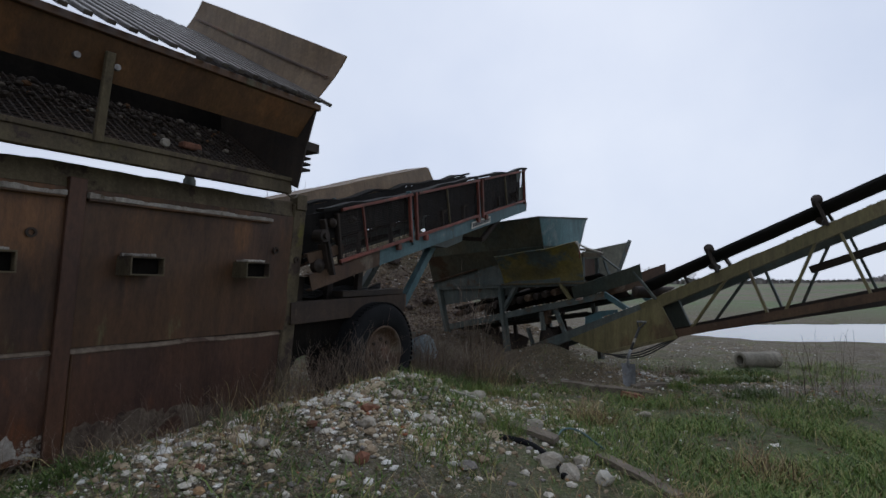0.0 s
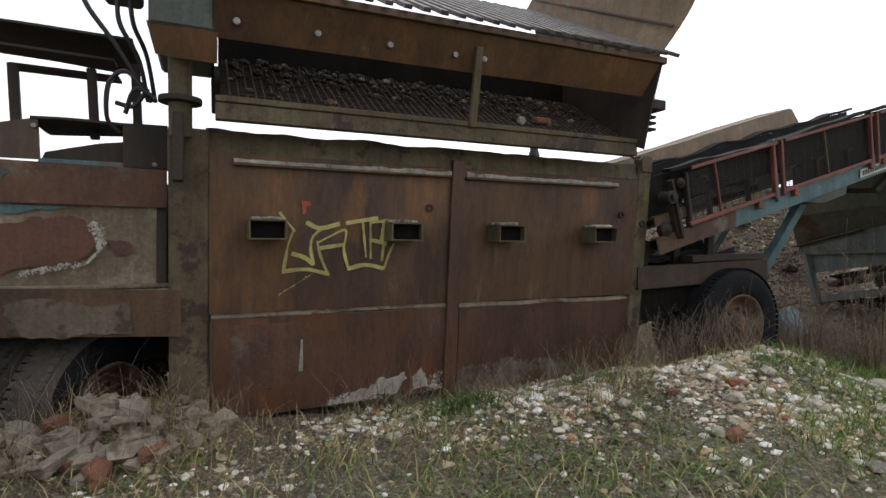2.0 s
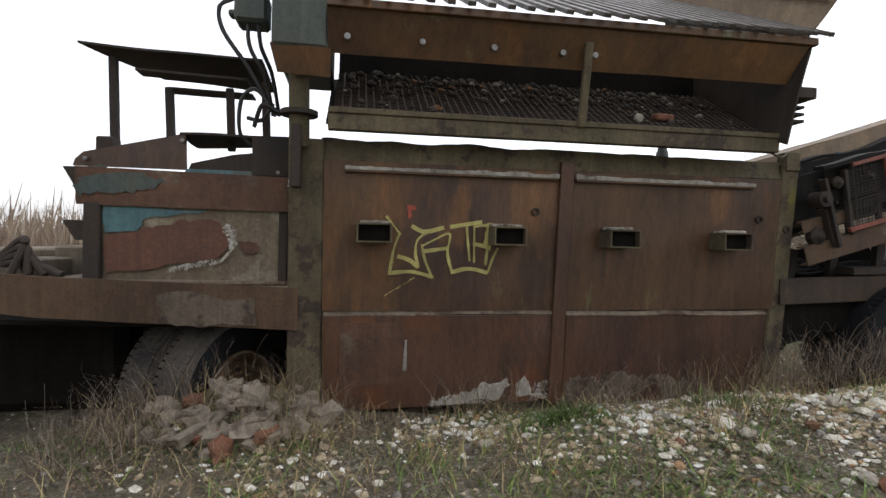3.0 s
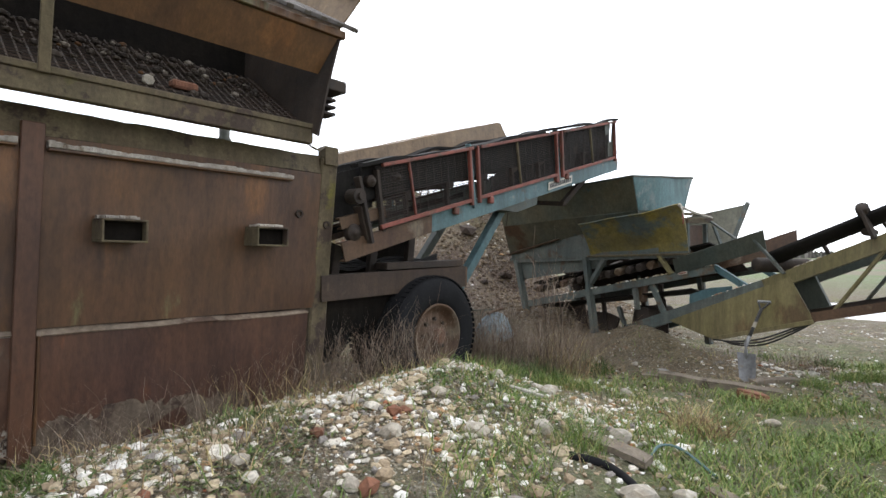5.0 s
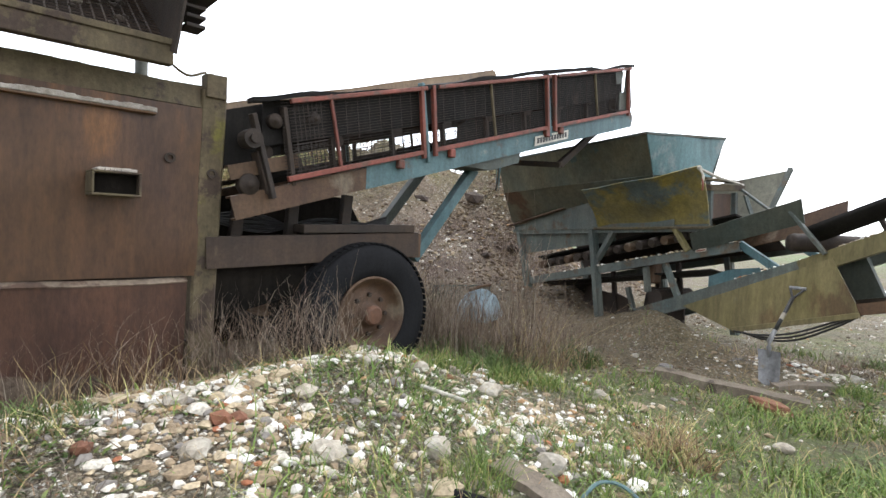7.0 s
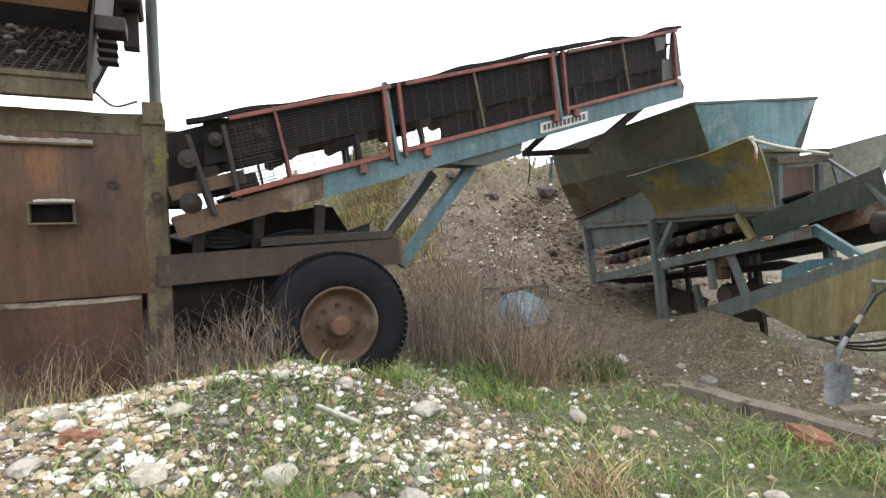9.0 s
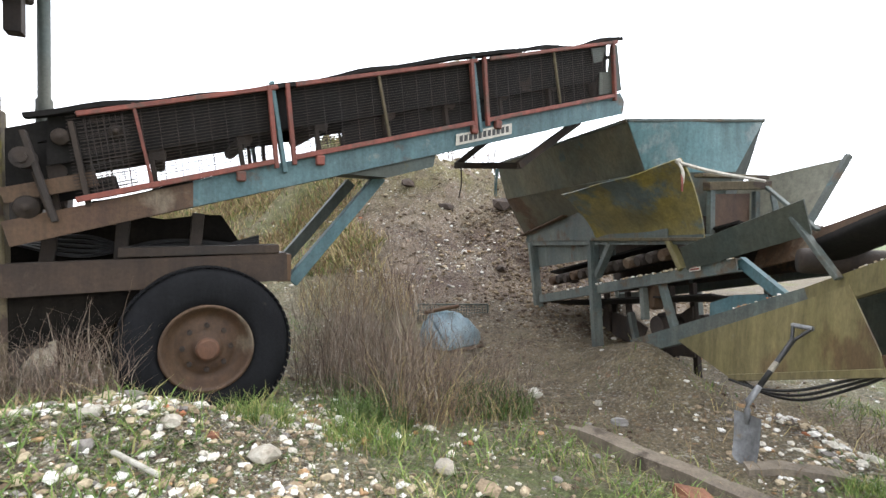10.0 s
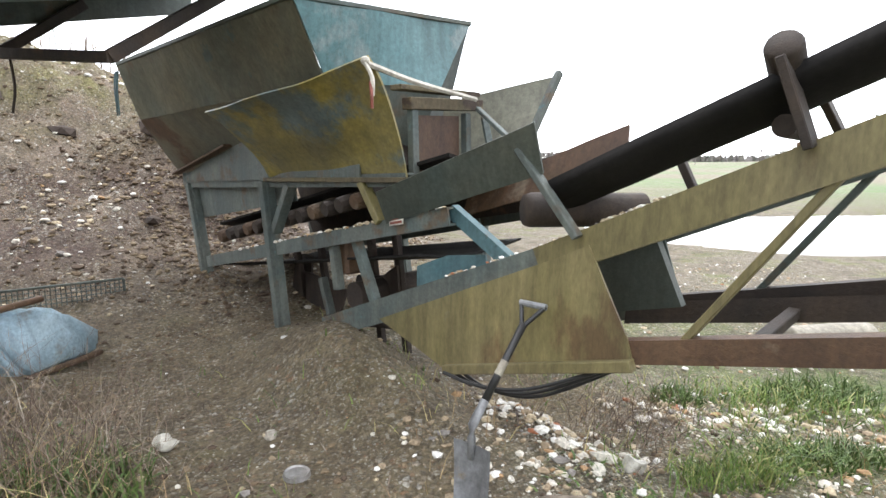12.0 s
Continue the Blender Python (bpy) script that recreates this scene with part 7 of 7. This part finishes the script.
for label, cx, cy, rx, ry, n, h0, h1, w, lean, material, twigs in (
        ("tall clump of dry straw-coloured weeds", 1.42, 6.72, 0.26, 0.24, 110, 0.3, 1.1, 0.006, 0.75, STRAW, 620),
        ("tall thin reddish dead stems behind the wheel", 0.78, 6.95, 0.28, 0.3, 70, 0.4, 1.45, 0.006, 0.25, TWIG, 500),
        ("very tall thin dead stalks in front of the heap", 1.3, 6.85, 0.2, 0.2, 14, 1.2, 1.95, 0.011, 0.12, TWIG, 160),
        ("tall reddish dead stems close behind the wheel", 0.35, 7.3, 0.4, 0.35, 70, 0.4, 1.5, 0.007, 0.4, TWIG, 600),
        ("tangled brown weeds below the heap", 0.0, 8.3, 0.6, 0.5, 420, 0.2, 0.8, 0.006, 0.7, TWIG, 500),
        ("tangled dry weeds below the heap", 0.7, 7.9, 0.5, 0.4, 280, 0.1, 0.5, 0.005, 1.2, STRAW, 400),
        ("dry yellow grasses at the heap foot", -0.9, 9.6, 0.9, 0.6, 520, 0.2, 0.7, 0.008, 0.6, STRAW, 300),
        ("green nettles among dead brambles", 0.75, 7.2, 0.4, 0.3, 420, 0.08, 0.3, 0.014, 0.9, WEED, 0),
        ("tangled grey-brown dead brambles", 1.05, 7.5, 0.5, 0.5, 220, 0.3, 0.9, 0.005, 0.8, TWIG, 500),
        ("tangled dry weeds and grass on the bank", 1.55, 7.25, 0.45, 0.4, 320, 0.12, 0.5, 0.005, 0.9, STRAW, 300),
        ("tangled dry weeds behind the tyre", 0.5, 7.6, 0.6, 0.5, 200, 0.2, 0.75, 0.005, 1.0, TWIG, 420),
        ("arching grey bramble canes on the bank", 1.75, 7.5, 0.4, 0.3, 90, 0.4, 0.9, 0.006, 1.4, TWIG, 250),
        ("grey dead twigs in front of the tyre", -0.05, 5.32, 0.35, 0.16, 90, 0.25, 0.6, 0.006, 0.9, TWIG, 420),
        ("grey dead twigs by the box corner", -0.42, 5.1, 0.3, 0.14, 80, 0.25, 0.62, 0.005, 0.8, TWIG, 260),
        ("pale dry weeds under the panel edge", -2.1, 3.35, 0.4, 0.3, 160, 0.08, 0.3, 0.004, 1.1, STRAW, 250),
        ("pale dry weeds beside the corner post", -2.75, 2.25, 0.4, 0.35, 320, 0.1, 0.4, 0.004, 1.1, STRAW, 260),
        ("thin dead saplings standing in the grass", 5.55, 6.35, 0.45, 0.25, 14, 0.7, 1.3, 0.01, 0.15, TWIG, 90),
        ("dry tufted straw grass by the gravel", 1.15, 4.35, 0.16, 0.14, 200, 0.12, 0.32, 0.005, 0.8, GRASS, 0),
        ("yellow tufted straw grass in the green", 2.15, 5.15, 0.22, 0.2, 260, 0.12, 0.36, 0.008, 1.0, STRAW, 0),
        ("yellow tufted straw grass in the green", 2.9, 3.8, 0.25, 0.2, 200, 0.12, 0.36, 0.009, 1.0, STRAW, 0),
        ("yellow tufted straw grass in the green", 3.3, 2.9, 0.25, 0.2, 200, 0.12, 0.36, 0.009, 1.0, STRAW, 0),
        ("yellow tufted straw grass in the green", 1.9, 3.1, 0.2, 0.2, 160, 0.12, 0.34, 0.008, 1.0, STRAW, 0),
        ("green nettles and weeds among dry stalks", 1.72, 7.35, 0.4, 0.3, 420, 0.08, 0.3, 0.014, 0.9, WEED, 0),
        ("green nettles and weeds among dry stalks", 1.15, 6.55, 0.3, 0.25, 360, 0.08, 0.3, 0.014, 0.9, WEED, 0),
        ("lush green grass tuft beside the tyre", 0.72, 5.95, 0.22, 0.18, 420, 0.1, 0.26, 0.007, 0.8, GRASS, 0),
        ("lush green grass tuft on the bank", 1.35, 6.15, 0.3, 0.2, 420, 0.08, 0.22, 0.007, 0.8, GRASS, 0),
        ("lush green grass tuft by the board", 4.05, 6.95, 0.16, 0.12, 300, 0.06, 0.16, 0.006, 0.8, GRASS, 0),
        ("lush green weeds on the gravel edge", 4.75, 6.55, 0.35, 0.2, 420, 0.06, 0.2, 0.01, 0.9, WEED, 0),
        ("lush green weeds under the conveyor beam", 5.98, 8.2, 0.4, 0.25, 520, 0.06, 0.2, 0.012, 0.9, WEED, 0),
        ("lush green grass on the ditch edge", 4.75, 7.3, 0.3, 0.14, 520, 0.06, 0.18, 0.007, 0.8, GRASS, 0),
        ("lush green weeds on the ditch edge", 5.34, 7.42, 0.38, 0.16, 620, 0.05, 0.18, 0.012, 0.9, WEED, 0),
        ("broad green weeds below the conveyor", 4.97, 8.2, 0.18, 0.12, 160, 0.06, 0.16, 0.02, 0.9, WEED, 0),
        ("grey dead twigs in the hollow by the spade", 4.5, 7.85, 0.35, 0.25, 110, 0.1, 0.3, 0.006, 1.5, TWIG, 160),
        ("dark dead twigs beside the engine end", -3.3, 1.35, 0.5, 0.35, 260, 0.1, 0.4, 0.005, 1.2, TWIG, 300),
        ("low green weeds at the foot of the panel", -1.45, 3.3, 0.3, 0.2, 260, 0.05, 0.16, 0.012, 1.0, WEED, 0),
        ("low green weeds at the foot of the panel", -0.75, 4.05, 0.35, 0.2, 300, 0.05, 0.16, 0.012, 1.0, WEED, 0),
        ("pale fine grasses in front of the panel", -0.75, 4.55, 0.5, 0.25, 130, 0.15, 0.42, 0.004, 0.5, STRAW, 160),
        ("brown dry weeds spread over the gravel", -0.9, 3.6, 0.9, 0.5, 420, 0.06, 0.22, 0.004, 1.0, TWIG, 300),
        ("dry weeds under the engine beam", -3.5, 1.7, 0.5, 0.4, 300, 0.1, 0.45, 0.005, 1.1, STRAW, 260)):
    dead_clump("dead_weed_clump", label, cx, cy, rx, ry, n, h0, h1, w, lean, material, twigs)

n = 420
x, y = jitter(0.5, 5.0, n), jitter(5.5, 9.2, n)
blades("fallen_twigs", x, y, jitter(0.05, 0.3, n) ** 1.0, np.full(n, 0.007), np.full(n, 1.1), TWIG, "thin fallen twigs lying on the mud", "twigs", 0.12, 0.1, height(x, y) + 0.008)
x, y = scatter(26000, (-4, 0.8, 6, 9), lambda x, y: 0.5 * np.clip(2.4 * vnoise(x * 1.3 + 21, y * 1.3) - 0.8, 0.03, 1) * ~under_plant(x, y))
blades("straw_litter", x, y, jitter(0.02, 0.09, len(x)), np.full(len(x), 0.004), np.full(len(x), 1.1), STRAW, "bits of straw and dead leaf on the ground", "litter", 0.25, 0.1)

# far things: reeds, hedges, bare trees, low hills
n = 9000
x, y = jitter(-32, -13, n), jitter(-6, 14, n)
blades("reed_bed", x, y, jitter(1.4, 3.1, n), np.full(n, 0.045), np.full(n, 0.16), REED, "bed of pale dry reeds beyond the machine", "reeds")
n = 7000
a = jitter(-1.2, 1.5, n)
r = 330 + 40 * np.sin(a * 5) + rng.normal(0, 4, n)
blades("far_hedge", r * np.sin(a), r * np.cos(a), jitter(1, 4.5, n) * (0.4 + vnoise(a * 22, a * 0)), np.full(n, 2.4), np.full(n, 0.35), HAZED_HEDGE, "bare winter hedge along the far fields", "hedge")
n = 2500
x, y = jitter(-6, 5.5, n), jitter(15.5, 18, n)
blades("bramble_scrub", x, y, jitter(0.6, 1.5, n), np.full(n, 0.02), np.full(n, 0.5), TWIG, "bare scrub behind the spoil heap", "scrub", 1.0, 0.2, height(x, y) + 1.1)


def bare_tree(x, y, h):
    """A leafless tree with forked limbs."""
    root = thing("bare_tree", "leafless winter tree on the field edge", "tree", (x, y, H(x, y)), None, "bare trees")
    bm, tw = B(), B()

    def grow(p, d, ln, r, depth):
        q = p + d * ln
        tube(bm if depth < 3 else tw, [p, q], [r, r * 0.65], 5 if depth < 3 else 3)
        if depth == 5:
            return
        for _ in range(3):
            e = (d + Vector((random.gauss(0, 0.45), random.gauss(0, 0.45), random.gauss(0.1, 0.25)))).normalized()
            grow(q, e, ln * random.uniform(0.6, 0.82), r * 0.62, depth + 1)

    grow(Vector((x, y, H(x, y))), Vector((0, 0, 1)), h * 0.27, h * 0.022, 0)
    part("trunk", bm, HAZED_HEDGE, root)
    tagged(part("twig_mass", tw, HAZED_HEDGE, root), kind="stuff")


for x, y, h in ((110, 210, 11), (128, 214, 9), (150, 205, 8), (40, 260, 10), (190, 170, 9)):
    bare_tree(x, y, h)
